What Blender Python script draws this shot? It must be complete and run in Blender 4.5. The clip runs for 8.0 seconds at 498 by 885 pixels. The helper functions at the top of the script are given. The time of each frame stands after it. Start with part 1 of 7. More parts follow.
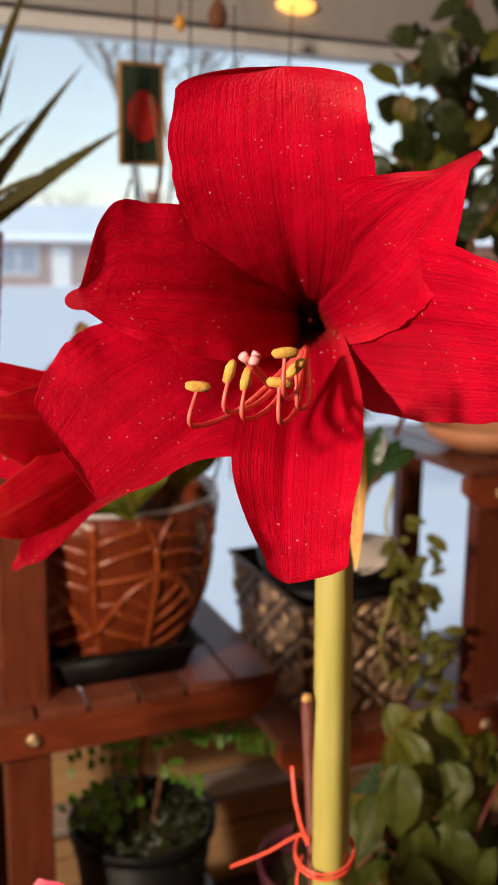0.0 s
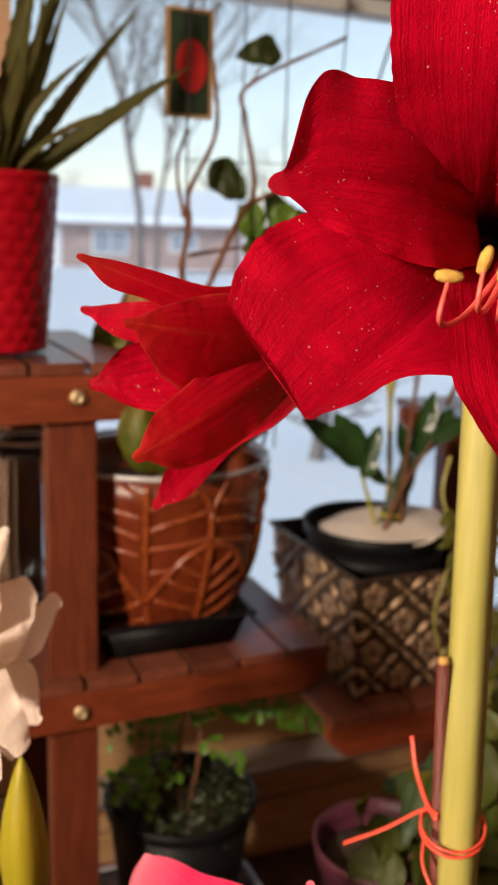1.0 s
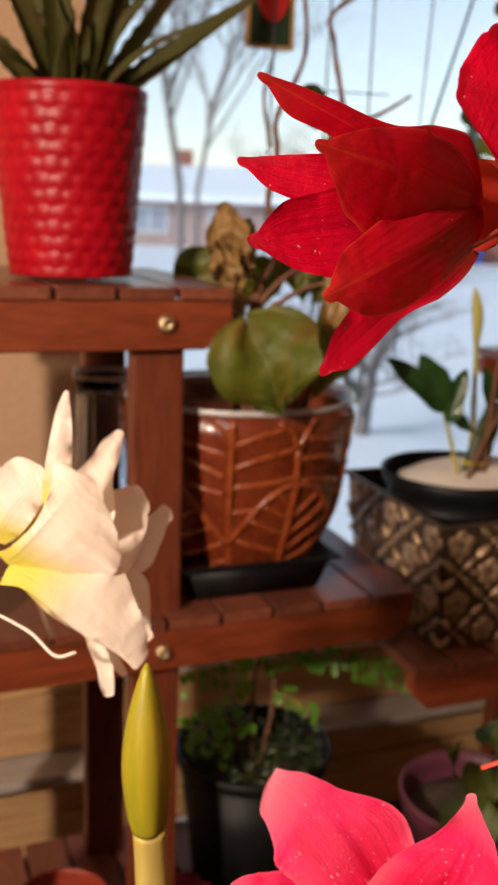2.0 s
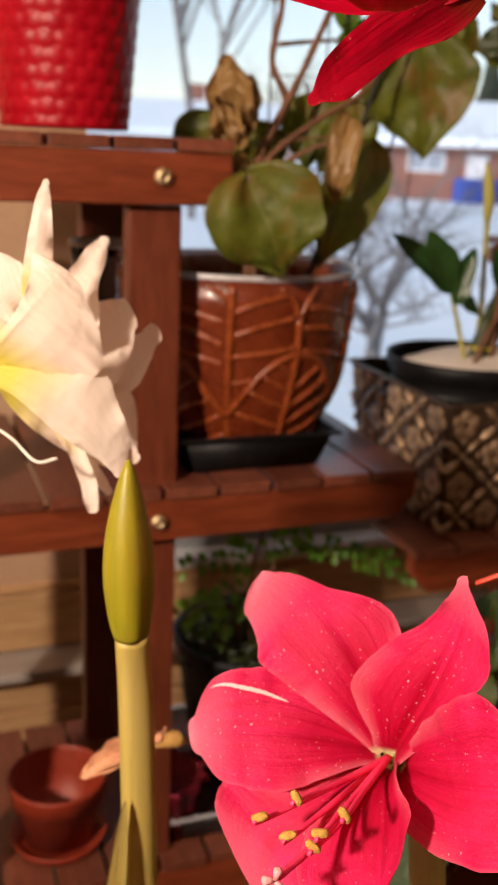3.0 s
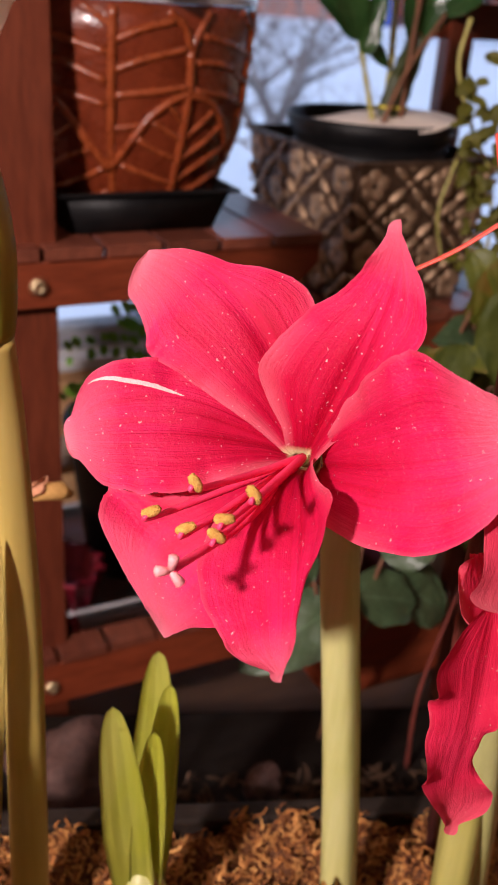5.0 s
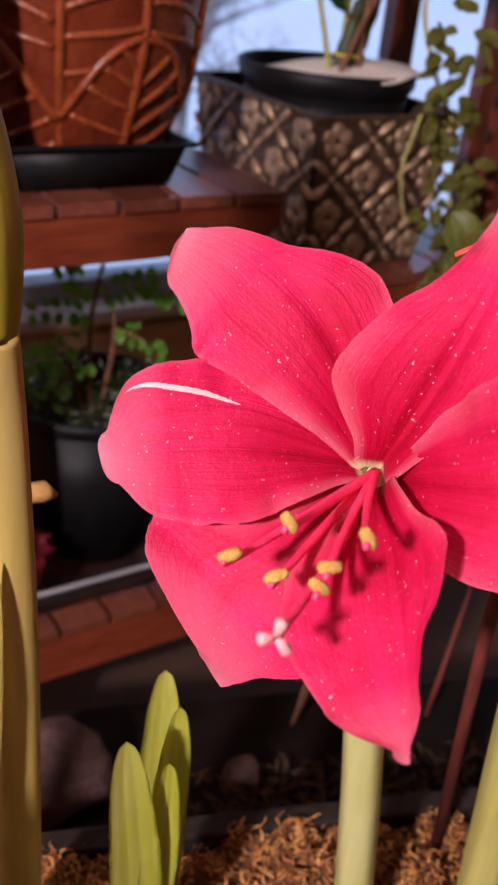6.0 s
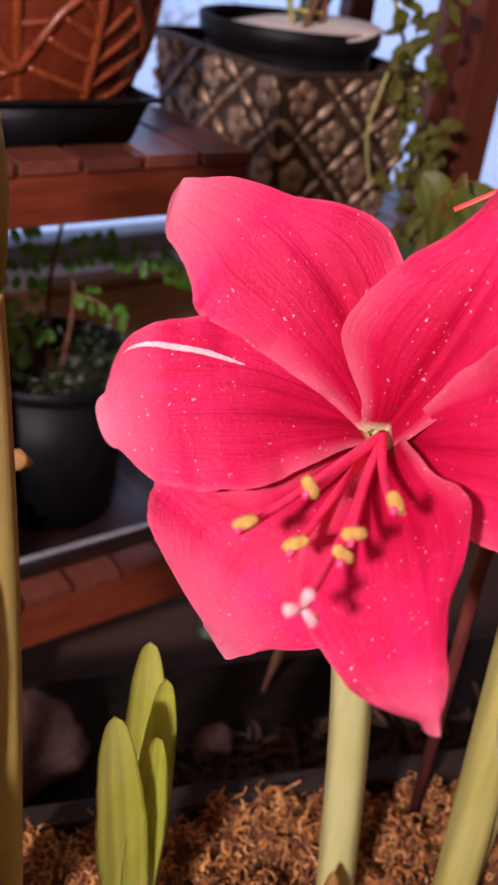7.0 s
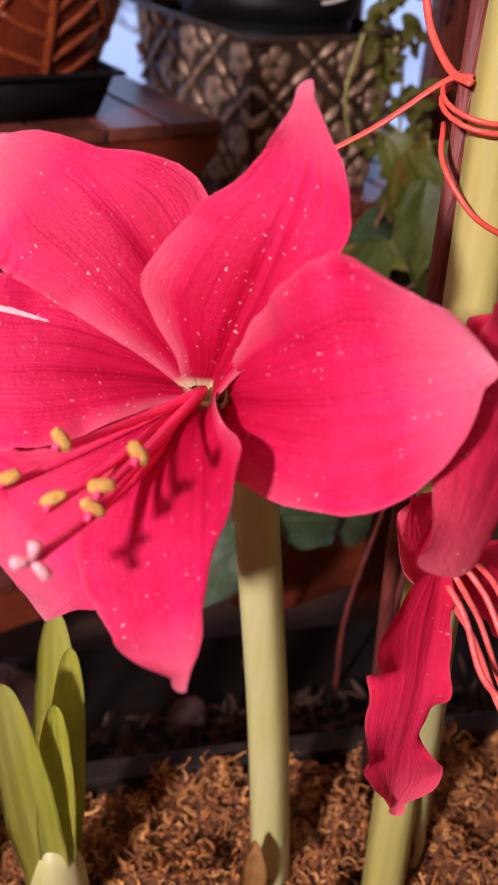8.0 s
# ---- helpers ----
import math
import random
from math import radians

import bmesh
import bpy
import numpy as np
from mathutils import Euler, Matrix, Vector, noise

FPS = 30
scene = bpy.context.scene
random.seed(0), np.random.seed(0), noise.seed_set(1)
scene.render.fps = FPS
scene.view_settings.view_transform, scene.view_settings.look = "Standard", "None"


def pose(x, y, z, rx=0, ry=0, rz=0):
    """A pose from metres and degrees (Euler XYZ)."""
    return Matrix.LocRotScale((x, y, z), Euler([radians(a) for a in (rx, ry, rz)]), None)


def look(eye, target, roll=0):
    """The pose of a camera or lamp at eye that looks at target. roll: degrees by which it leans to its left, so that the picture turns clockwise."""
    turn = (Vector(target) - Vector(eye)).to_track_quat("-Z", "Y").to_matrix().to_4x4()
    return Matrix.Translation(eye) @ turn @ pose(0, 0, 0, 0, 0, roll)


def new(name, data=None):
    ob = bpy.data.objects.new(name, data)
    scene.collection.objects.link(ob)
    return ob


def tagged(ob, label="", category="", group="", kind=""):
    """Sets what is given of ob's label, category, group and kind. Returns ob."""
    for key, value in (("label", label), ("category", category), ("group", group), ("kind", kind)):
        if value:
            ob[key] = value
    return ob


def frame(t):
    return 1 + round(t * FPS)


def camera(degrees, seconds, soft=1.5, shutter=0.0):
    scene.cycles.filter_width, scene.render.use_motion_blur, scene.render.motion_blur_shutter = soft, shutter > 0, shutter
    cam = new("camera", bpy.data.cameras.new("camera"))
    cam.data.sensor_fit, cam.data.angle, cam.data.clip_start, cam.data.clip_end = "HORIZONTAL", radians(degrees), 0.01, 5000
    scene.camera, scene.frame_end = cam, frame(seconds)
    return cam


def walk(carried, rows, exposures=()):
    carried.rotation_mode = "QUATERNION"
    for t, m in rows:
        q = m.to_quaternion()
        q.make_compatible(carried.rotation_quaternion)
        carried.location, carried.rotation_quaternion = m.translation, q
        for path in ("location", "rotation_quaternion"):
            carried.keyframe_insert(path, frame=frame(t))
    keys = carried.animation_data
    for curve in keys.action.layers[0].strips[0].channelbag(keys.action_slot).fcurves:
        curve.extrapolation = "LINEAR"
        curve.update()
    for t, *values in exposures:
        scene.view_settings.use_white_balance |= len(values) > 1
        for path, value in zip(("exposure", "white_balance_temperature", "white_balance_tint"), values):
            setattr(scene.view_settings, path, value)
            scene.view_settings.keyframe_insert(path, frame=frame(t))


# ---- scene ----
cam = camera(29.5, 8.0)
cam.data.dof.use_dof, cam.data.dof.focus_distance, cam.data.dof.aperture_fstop = True, 0.43, 16.0
PATH = [
    (0, (0.045, 0.0, 1.534), (0.795, 1.811, 1.139), 0.6),
    (0.5, (0.003, 0.042, 1.521), (0.77, 1.845, 1.115), 1.2),
    (1, (-0.026, 0.087, 1.489), (0.747, 1.881, 1.064), 1.7),
    (1.5, (-0.07, 0.124, 1.482), (0.674, 1.927, 1.04), 1.9),
    (1.7, (-0.078, 0.136, 1.458), (0.648, 1.945, 1.01), 1.9),
    (2.8, (-0.061, 0.146, 1.342), (0.612, 1.944, 0.781), 2.4),
    (3, (-0.058, 0.14, 1.321), (0.618, 1.929, 0.736), 2.5),
    (3.5, (-0.05, 0.117, 1.272), (0.639, 1.88, 0.627), 2.7),
    (4, (-0.031, 0.115, 1.225), (0.695, 1.825, 0.484), 3.3),
    (4.5, (-0.008, 0.153, 1.204), (0.767, 1.801, 0.379), 3.5),
    (4.7, (-0.016, 0.169, 1.203), (0.781, 1.794, 0.351), 3.7),
    (5.8, (-0.045, 0.271, 1.196), (0.927, 1.738, 0.245), 5.7),
    (6, (-0.053, 0.291, 1.191), (0.943, 1.734, 0.229), 6.2),
    (6.5, (-0.069, 0.318, 1.176), (0.975, 1.705, 0.182), 7.4),
    (7, (-0.063, 0.315, 1.178), (1.011, 1.667, 0.169), 7.6),
    (7.5, (-0.041, 0.297, 1.18), (1.014, 1.653, 0.156), 6.8),
    (8, (0.02, 0.263, 1.174), (0.978, 1.667, 0.12), 4.2),
]
walk(cam, [(t, look(eye, target, roll)) for t, eye, target, roll in PATH], ((0, 0.0, 6500, 10), (3.0, 0.0, 6500, 13), (4.5, 0.06, 5900, 19), (6.0, 0.03, 5350, 25), (8.0, 0.0, 5250, 29)))

# ---- world, lamps ----
world = bpy.data.worlds.new("dusk")
world.use_nodes = True
scene.world = world
wn = world.node_tree.nodes
sky = wn.new("ShaderNodeTexSky")
sky.sky_type, sky.sun_disc = "NISHITA", False
sky.sun_elevation, sky.sun_rotation, sky.air_density, sky.dust_density = radians(24.0), radians(252), 1.0, 0.45
wn["Background"].inputs["Strength"].default_value = 0.18
haze = wn.new("ShaderNodeHueSaturation")
haze.inputs["Saturation"].default_value, haze.inputs["Hue"].default_value = 0.62, 0.49
world.node_tree.links.new(sky.outputs["Color"], haze.inputs["Color"])
world.node_tree.links.new(haze.outputs["Color"], wn["Background"].inputs["Color"])

sun_data = bpy.data.lights.new("low_sun", "SUN")
sun_data.energy, sun_data.angle, sun_data.color = 3.0, radians(12), (1.0, 0.96, 0.93)
sun = new("low_sun", sun_data)
sun.matrix_basis = look((-0.95 * 20, -0.31 * 20, 20 * math.tan(radians(24))), (0, 0, 0))


def lamp(name, eye, target, size, power, color):
    data = bpy.data.lights.new(name, "AREA")
    data.shape, data.size, data.energy, data.color = "DISK", size, power, color
    ob = new(name, data)
    ob.matrix_basis = look(eye, target)
    return ob


LAMP = Vector((-1.30, -0.24, 1.88))
lamp("floor_lamp_light", LAMP + Vector((0.02, 0.02, 0.0)), LAMP + Vector((1.5, 0.98, -0.78)), 0.14, 65, (1.0, 0.82, 0.64))

# ---- helpers for building ----
def V(*a):
    return Vector(a)


def node_mat(name):
    m = bpy.data.materials.new(name)
    m.use_nodes = True
    nt = m.node_tree
    return m, nt, nt.nodes["Principled BSDF"]


def add(nt, kind, **inputs):
    n = nt.nodes.new(kind)
    for k, v in inputs.items():
        n.inputs[k.replace("_", " ")].default_value = v
    return n


def ramp(nt, fac, stops):
    r = nt.nodes.new("ShaderNodeValToRGB")
    e = r.color_ramp.elements
    e[0].position, e[0].color = stops[0][0], (*stops[0][1], 1)
    e[1].position, e[1].color = stops[-1][0], (*stops[-1][1], 1)
    for p, c in stops[1:-1]:
        x = e.new(p)
        x.color = (*c, 1)
    nt.links.new(fac, r.inputs["Fac"])
    return r.outputs["Color"]


def mixc(nt, fac, a, b, mode="MIX"):
    m = nt.nodes.new("ShaderNodeMix")
    m.data_type, m.blend_type = "RGBA", mode
    for sock, v in ((m.inputs[0], fac), (m.inputs[6], a), (m.inputs[7], b)):
        if isinstance(v, (int, float)):
            sock.default_value = v
        elif isinstance(v, tuple):
            sock.default_value = (*v, 1)
        else:
            nt.links.new(v, sock)
    return m.outputs[2]


def coords(nt, kind="Object", scale=(1, 1, 1)):
    tc = nt.nodes.new("ShaderNodeTexCoord")
    mp = nt.nodes.new("ShaderNodeMapping")
    mp.inputs["Scale"].default_value = scale
    nt.links.new(tc.outputs[kind], mp.inputs["Vector"])
    return mp.outputs["Vector"]


def noise_tex(nt, vec, scale, detail=4, rough=0.55):
    n = add(nt, "ShaderNodeTexNoise", Scale=scale, Detail=detail, Roughness=rough)
    nt.links.new(vec, n.inputs["Vector"])
    return n.outputs["Fac"]


def bump(nt, b, height, strength, dist=0.002):
    n = add(nt, "ShaderNodeBump", Strength=strength, Distance=dist)
    nt.links.new(height, n.inputs["Height"])
    nt.links.new(n.outputs["Normal"], b.inputs["Normal"])


def surface(name, dark, light, rough=0.6, scale=20, fine=120, metal=0.0, relief=0.25, dist=0.002, stretch=(1, 1, 1), coat=0.0, vary=0.0, spec=0.5):
    """A mottled surface: two scales of noise between two colours, fine relief."""
    m, nt, b = node_mat(name)
    vec = coords(nt, "Object", stretch)
    big, small = noise_tex(nt, vec, scale), noise_tex(nt, vec, fine, 3)
    c1 = ramp(nt, big, [(0.3, dark), (0.7, light)])
    c2 = mixc(nt, 0.35, c1, ramp(nt, small, [(0.35, dark), (0.65, light)]))
    if vary:
        info = nt.nodes.new("ShaderNodeObjectInfo")
        hsv = nt.nodes.new("ShaderNodeHueSaturation")
        mr = add(nt, "ShaderNodeMapRange", To_Min=1 - vary, To_Max=1 + vary)
        nt.links.new(info.outputs["Random"], mr.inputs["Value"])
        nt.links.new(mr.outputs["Result"], hsv.inputs["Value"])
        nt.links.new(c2, hsv.inputs["Color"])
        c2 = hsv.outputs["Color"]
    nt.links.new(c2, b.inputs["Base Color"])
    mr = add(nt, "ShaderNodeMapRange", To_Min=max(0.05, rough - 0.12), To_Max=min(1, rough + 0.12))
    nt.links.new(big, mr.inputs["Value"])
    nt.links.new(mr.outputs["Result"], b.inputs["Roughness"])
    b.inputs["Metallic"].default_value = metal
    b.inputs["Coat Weight"].default_value = coat
    b.inputs["Specular IOR Level"].default_value = spec
    bump(nt, b, small, relief, dist)
    return m


def petal_mat(name, deep, bright, pale, vein=0.4, speck=(0.9, 0.75, 0.55), specks=0.3, keel=0.0, rim=0.0, throat=None, glow=0.28, rough=0.42, relief=0.3, heart=None, tip=0.0):
    """A petal: fine veins along its length, a paler keel, rim, tip and throat, a deep heart along the lower midrib, scattered specks, light shining through."""
    m, nt, b = node_mat(name)
    ob = coords(nt, "Object")
    vn = noise_tex(nt, coords(nt, "UV", (62, 2.2, 1)), 1.0, 4, 0.6)
    wide = noise_tex(nt, coords(nt, "UV", (11, 1.2, 1)), 1.0, 3)
    mott, grain = noise_tex(nt, ob, 38), noise_tex(nt, ob, 650, 3, 0.7)
    col = mixc(nt, 0.5, ramp(nt, wide, [(0.25, deep), (0.75, bright)]), ramp(nt, mott, [(0.25, deep), (0.75, bright)]))
    col = mixc(nt, ramp(nt, vn, [(0.30, (vein,) * 3), (0.50, (0, 0, 0))]), col, deep)
    col = mixc(nt, ramp(nt, grain, [(0.50, (0, 0, 0)), (0.75, (0.08, 0.08, 0.08))]), col, pale)
    tc = nt.nodes.new("ShaderNodeTexCoord")
    sep = nt.nodes.new("ShaderNodeSeparateXYZ")
    nt.links.new(tc.outputs["UV"], sep.inputs[0])
    mid = nt.nodes.new("ShaderNodeMath")
    mid.operation = "PINGPONG"
    mid.inputs[1].default_value = 0.5
    nt.links.new(sep.outputs["X"], mid.inputs[0])
    col = mixc(nt, ramp(nt, sep.outputs["Y"], [(0.12, (0.75, 0.75, 0.75)), (0.50, (0, 0, 0))]), col, deep)
    if keel:
        band = ramp(nt, mid.outputs[0], [(0.44, (0, 0, 0)), (0.5, (keel,) * 3)])
        band = mixc(nt, 1.0, band, ramp(nt, sep.outputs["Y"], [(0.45, (0.15, 0.15, 0.15)), (0.95, (1, 1, 1))]), "MULTIPLY")
        col = mixc(nt, mixc(nt, 1.0, band, ramp(nt, vn, [(0.35, (0.2, 0.2, 0.2)), (0.6, (1, 1, 1))]), "MULTIPLY"), col, pale)
    if rim:
        col = mixc(nt, ramp(nt, mid.outputs[0], [(0.0, (rim,) * 3), (0.035, (0, 0, 0))]), col, pale)
    if heart:
        low = ramp(nt, sep.outputs["Y"], [(0.05, (1, 1, 1)), (0.34, (0.72, 0.72, 0.72)), (0.62, (0, 0, 0))])
        mids = ramp(nt, mid.outputs[0], [(0.08, (0, 0, 0)), (0.24, (0.55, 0.55, 0.55)), (0.46, (1, 1, 1))])
        streaky = ramp(nt, noise_tex(nt, coords(nt, "UV", (19, 1.0, 1)), 1.0, 3), [(0.30, (0.35, 0.35, 0.35)), (0.62, (1, 1, 1))])
        col = mixc(nt, mixc(nt, 1.0, mixc(nt, 1.0, low, mids, "MULTIPLY"), streaky, "MULTIPLY"), col, heart)
        sides = ramp(nt, mid.outputs[0], [(0.04, (0.42, 0.42, 0.42)), (0.17, (0, 0, 0))])
        col = mixc(nt, mixc(nt, 1.0, sides, ramp(nt, sep.outputs["Y"], [(0.10, (1, 1, 1)), (0.45, (0, 0, 0))]), "MULTIPLY"), col, pale)
    if tip:
        col = mixc(nt, ramp(nt, sep.outputs["Y"], [(0.62, (0, 0, 0)), (0.86, (tip * 0.45,) * 3), (1.0, (tip,) * 3)]), col, pale)
    if throat:
        col = mixc(nt, ramp(nt, sep.outputs["Y"], [(throat[1] * 0.35, (0.95, 0.95, 0.95)), (throat[1], (0, 0, 0))]), col, throat[0])
    # flecks lie in loose clusters
    bent = nt.nodes.new("ShaderNodeVectorMath")
    bent.operation = "MULTIPLY_ADD"
    wob = add(nt, "ShaderNodeTexNoise", Scale=420.0, Detail=2.0)
    nt.links.new(ob, wob.inputs["Vector"])
    bent.inputs[1].default_value = (0.0035,) * 3
    nt.links.new(wob.outputs["Color"], bent.inputs[0])
    nt.links.new(ob, bent.inputs[2])
    patch = ramp(nt, noise_tex(nt, ob, 28, 2), [(0.42, (0.06, 0.06, 0.06)), (0.62, (1, 1, 1))])
    for scale, size in ((130.0, 0.12), (210.0, 0.17), (400.0, 0.26)):
        vor = add(nt, "ShaderNodeTexVoronoi", Scale=scale)
        nt.links.new(bent.outputs[0], vor.inputs["Vector"])
        one = nt.nodes.new("ShaderNodeSeparateColor")
        nt.links.new(vor.outputs["Color"], one.inputs[0])
        far = nt.nodes.new("ShaderNodeMath")
        far.operation = "MULTIPLY_ADD"
        far.inputs[1].default_value = 0.42 / max(specks, 0.01)
        nt.links.new(one.outputs[0], far.inputs[0])
        nt.links.new(vor.outputs["Distance"], far.inputs[2])
        dot = ramp(nt, far.outputs[0], [(size * 0.45, (0.8, 0.8, 0.8)), (size, (0, 0, 0))])
        col = mixc(nt, mixc(nt, 1.0, dot, patch, "MULTIPLY"), col, speck)
    nt.links.new(col, b.inputs["Base Color"])
    b.inputs["Roughness"].default_value = rough
    b.inputs["Specular IOR Level"].default_value = 0.2
    wrinkle = noise_tex(nt, coords(nt, "UV", (16, 26, 1)), 1.0, 4)
    ridge = noise_tex(nt, coords(nt, "UV", (27, 0.7, 1)), 1.0, 2)
    bump(nt, b, mixc(nt, 0.22, mixc(nt, 0.3, mixc(nt, 0.5, vn, wrinkle), grain), ridge), relief, 0.0032)
    tr = nt.nodes.new("ShaderNodeBsdfTranslucent")
    nt.links.new(col, tr.inputs["Color"])
    mx = nt.nodes.new("ShaderNodeMixShader")
    mx.inputs[0].default_value = glow
    out = nt.nodes["Material Output"]
    nt.links.new(b.outputs[0], mx.inputs[1])
    nt.links.new(tr.outputs[0], mx.inputs[2])
    nt.links.new(mx.outputs[0], out.inputs["Surface"])
    return m


def leaf_mat(name, dark, light, vein, rough=0.4, glow=0.25, blotch=None):
    m, nt, b = node_mat(name)
    ob = coords(nt, "Object")
    col = mixc(nt, 0.4, ramp(nt, noise_tex(nt, ob, 30), [(0.3, dark), (0.7, light)]), ramp(nt, noise_tex(nt, ob, 160, 5, 0.7), [(0.3, dark), (0.7, light)]))
    if blotch:
        col = mixc(nt, ramp(nt, noise_tex(nt, ob, 19, 4), [(0.50, (0, 0, 0)), (0.66, (0.75, 0.75, 0.75))]), col, blotch)
    tc = nt.nodes.new("ShaderNodeTexCoord")
    sep = nt.nodes.new("ShaderNodeSeparateXYZ")
    nt.links.new(tc.outputs["UV"], sep.inputs[0])
    pp = nt.nodes.new("ShaderNodeMath")
    pp.operation = "PINGPONG"
    pp.inputs[1].default_value = 0.5
    nt.links.new(sep.outputs["X"], pp.inputs[0])
    col = mixc(nt, ramp(nt, pp.outputs[0], [(0.475, (0, 0, 0)), (0.498, (0.6, 0.6, 0.6))]), col, vein)
    # side veins slant from the midrib towards the tip
    sl = nt.nodes.new("ShaderNodeMath")
    sl.operation = "MULTIPLY_ADD"
    sl.inputs[1].default_value = 0.55
    nt.links.new(pp.outputs[0], sl.inputs[0])
    nt.links.new(sep.outputs["Y"], sl.inputs[2])
    rep = nt.nodes.new("ShaderNodeMath")
    rep.operation = "PINGPONG"
    rep.inputs[1].default_value = 0.07
    nt.links.new(sl.outputs[0], rep.inputs[0])
    col = mixc(nt, ramp(nt, rep.outputs[0], [(0.0, (0.28, 0.28, 0.28)), (0.01, (0, 0, 0))]), col, vein)
    nt.links.new(col, b.inputs["Base Color"])
    b.inputs["Roughness"].default_value = rough
    bump(nt, b, mixc(nt, 0.35, noise_tex(nt, ob, 42, 4), noise_tex(nt, ob, 140, 3)), 0.5, 0.004)
    tr = nt.nodes.new("ShaderNodeBsdfTranslucent")
    nt.links.new(col, tr.inputs["Color"])
    mx = nt.nodes.new("ShaderNodeMixShader")
    mx.inputs[0].default_value = glow
    nt.links.new(b.outputs[0], mx.inputs[1])
    nt.links.new(tr.outputs[0], mx.inputs[2])
    nt.links.new(mx.outputs[0], nt.nodes["Material Output"].inputs["Surface"])
    return m


def stem_mat(name, dark, light, pale):
    m, nt, b = node_mat(name)
    fine = noise_tex(nt, coords(nt, "Object", (160, 160, 6)), 1.0, 4)
    blot = noise_tex(nt, coords(nt, "Object", (28, 28, 9)), 1.0, 3)
    col = mixc(nt, 0.5, ramp(nt, fine, [(0.3, dark), (0.7, light)]), ramp(nt, blot, [(0.35, light), (0.7, pale)]))
    nt.links.new(col, b.inputs["Base Color"])
    b.inputs["Roughness"].default_value = 0.45
    b.inputs["Subsurface Weight"].default_value = 0.15
    b.inputs["Subsurface Radius"].default_value = (0.006, 0.006, 0.003)
    bump(nt, b, fine, 0.25, 0.0012)
    return m


def flat(name, color, rough=0.5, metal=0.0, emit=0.0):
    m, nt, b = node_mat(name)
    b.inputs["Base Color"].default_value = (*color, 1)
    b.inputs["Roughness"].default_value, b.inputs["Metallic"].default_value = rough, metal
    if emit:
        b.inputs["Emission Color"].default_value, b.inputs["Emission Strength"].default_value = (*color, 1), emit
    return m


def glass_mat(name, rough=0.0, tint=(0.95, 0.97, 1.0)):
    m, nt, b = node_mat(name)
    b.inputs["Base Color"].default_value = (*tint, 1)
    b.inputs["Transmission Weight"].default_value, b.inputs["Roughness"].default_value, b.inputs["IOR"].default_value = 1.0, rough, 1.45
    return m


RED = petal_mat("red petal", (0.36, 0.0003, 0.011), (0.82, 0.0010, 0.036), (0.86, 0.04, 0.07), vein=0.55, specks=0.5, relief=0.6, rough=0.42, heart=(0.22, 0.0002, 0.008), throat=((0.20, 0.018, 0.008), 0.17))
ROSE_RED = petal_mat("rose red petal", (0.74, 0.010, 0.055), (0.95, 0.045, 0.135), (0.95, 0.26, 0.30), vein=0.35, specks=0.7, rim=0.2, tip=0.6, relief=0.6, glow=0.42, rough=0.5)
RED_BACK = petal_mat("red petal with a paler keel", (0.48, 0.001, 0.013), (0.70, 0.004, 0.026), (0.78, 0.16, 0.05), vein=0.4, specks=0.06, keel=0.40, rim=0.28, tip=0.25, glow=0.5)
THROAT = stem_mat("brown red throat", (0.16, 0.010, 0.006), (0.28, 0.035, 0.012), (0.34, 0.09, 0.03))
CREAM = stem_mat("cream throat", (0.42, 0.33, 0.10), (0.74, 0.58, 0.26), (0.86, 0.70, 0.42))
PINK = petal_mat("coral pink petal", (0.56, 0.002, 0.040), (0.93, 0.026, 0.170), (0.93, 0.30, 0.38), vein=0.34, speck=(0.95, 0.66, 0.66), specks=1.15, rim=0.16, tip=0.85, heart=(0.46, 0.0010, 0.022), throat=((0.86, 0.70, 0.40), 0.035), glow=0.26, relief=0.6, rough=0.50)
WHITE = petal_mat("white petal", (0.96, 0.78, 0.67), (0.97, 0.84, 0.74), (0.97, 0.87, 0.80), vein=0.10, speck=(0.95, 0.88, 0.82), specks=0.01, throat=((0.72, 0.62, 0.08), 0.36), glow=0.34, relief=0.2, rough=0.5)
STREAK = surface("pale petal streak", (0.72, 0.36, 0.38), (0.82, 0.50, 0.50), 0.5, 200, 900)
STEM = stem_mat("pale green flower stalk", (0.36, 0.36, 0.09), (0.52, 0.50, 0.18), (0.64, 0.60, 0.32))
STEM_WARM = stem_mat("yellow flower stalk", (0.37, 0.27, 0.045), (0.50, 0.37, 0.085), (0.56, 0.44, 0.16))
STEM_DEEP = stem_mat("yellow green flower stalk", (0.27, 0.255, 0.045), (0.45, 0.405, 0.095), (0.57, 0.51, 0.19))
BUD = stem_mat("green flower bud", (0.13, 0.15, 0.004), (0.32, 0.29, 0.010), (0.40, 0.25, 0.020))
YOUNG = stem_mat("young leaf green", (0.36, 0.42, 0.015), (0.58, 0.58, 0.045), (0.72, 0.66, 0.20))
POLLEN = surface("yellow pollen", (0.44, 0.20, 0.02), (0.77, 0.47, 0.11), 0.9, 300, 1500, relief=0.8, dist=0.001)
FILAMENT_RED = surface("coral filament", (0.60, 0.05, 0.05), (0.80, 0.16, 0.12), 0.4, 60, 300)
FILAMENT_PINK = surface("rose filament", (0.80, 0.02, 0.10), (0.92, 0.07, 0.18), 0.4, 60, 300)
STIGMA = surface("pale pink stigma", (0.80, 0.28, 0.30), (0.88, 0.42, 0.42), 0.5, 200, 900)
DRY = surface("dry papery sheath", (0.42, 0.20, 0.05), (0.72, 0.44, 0.13), 0.7, 60, 300)
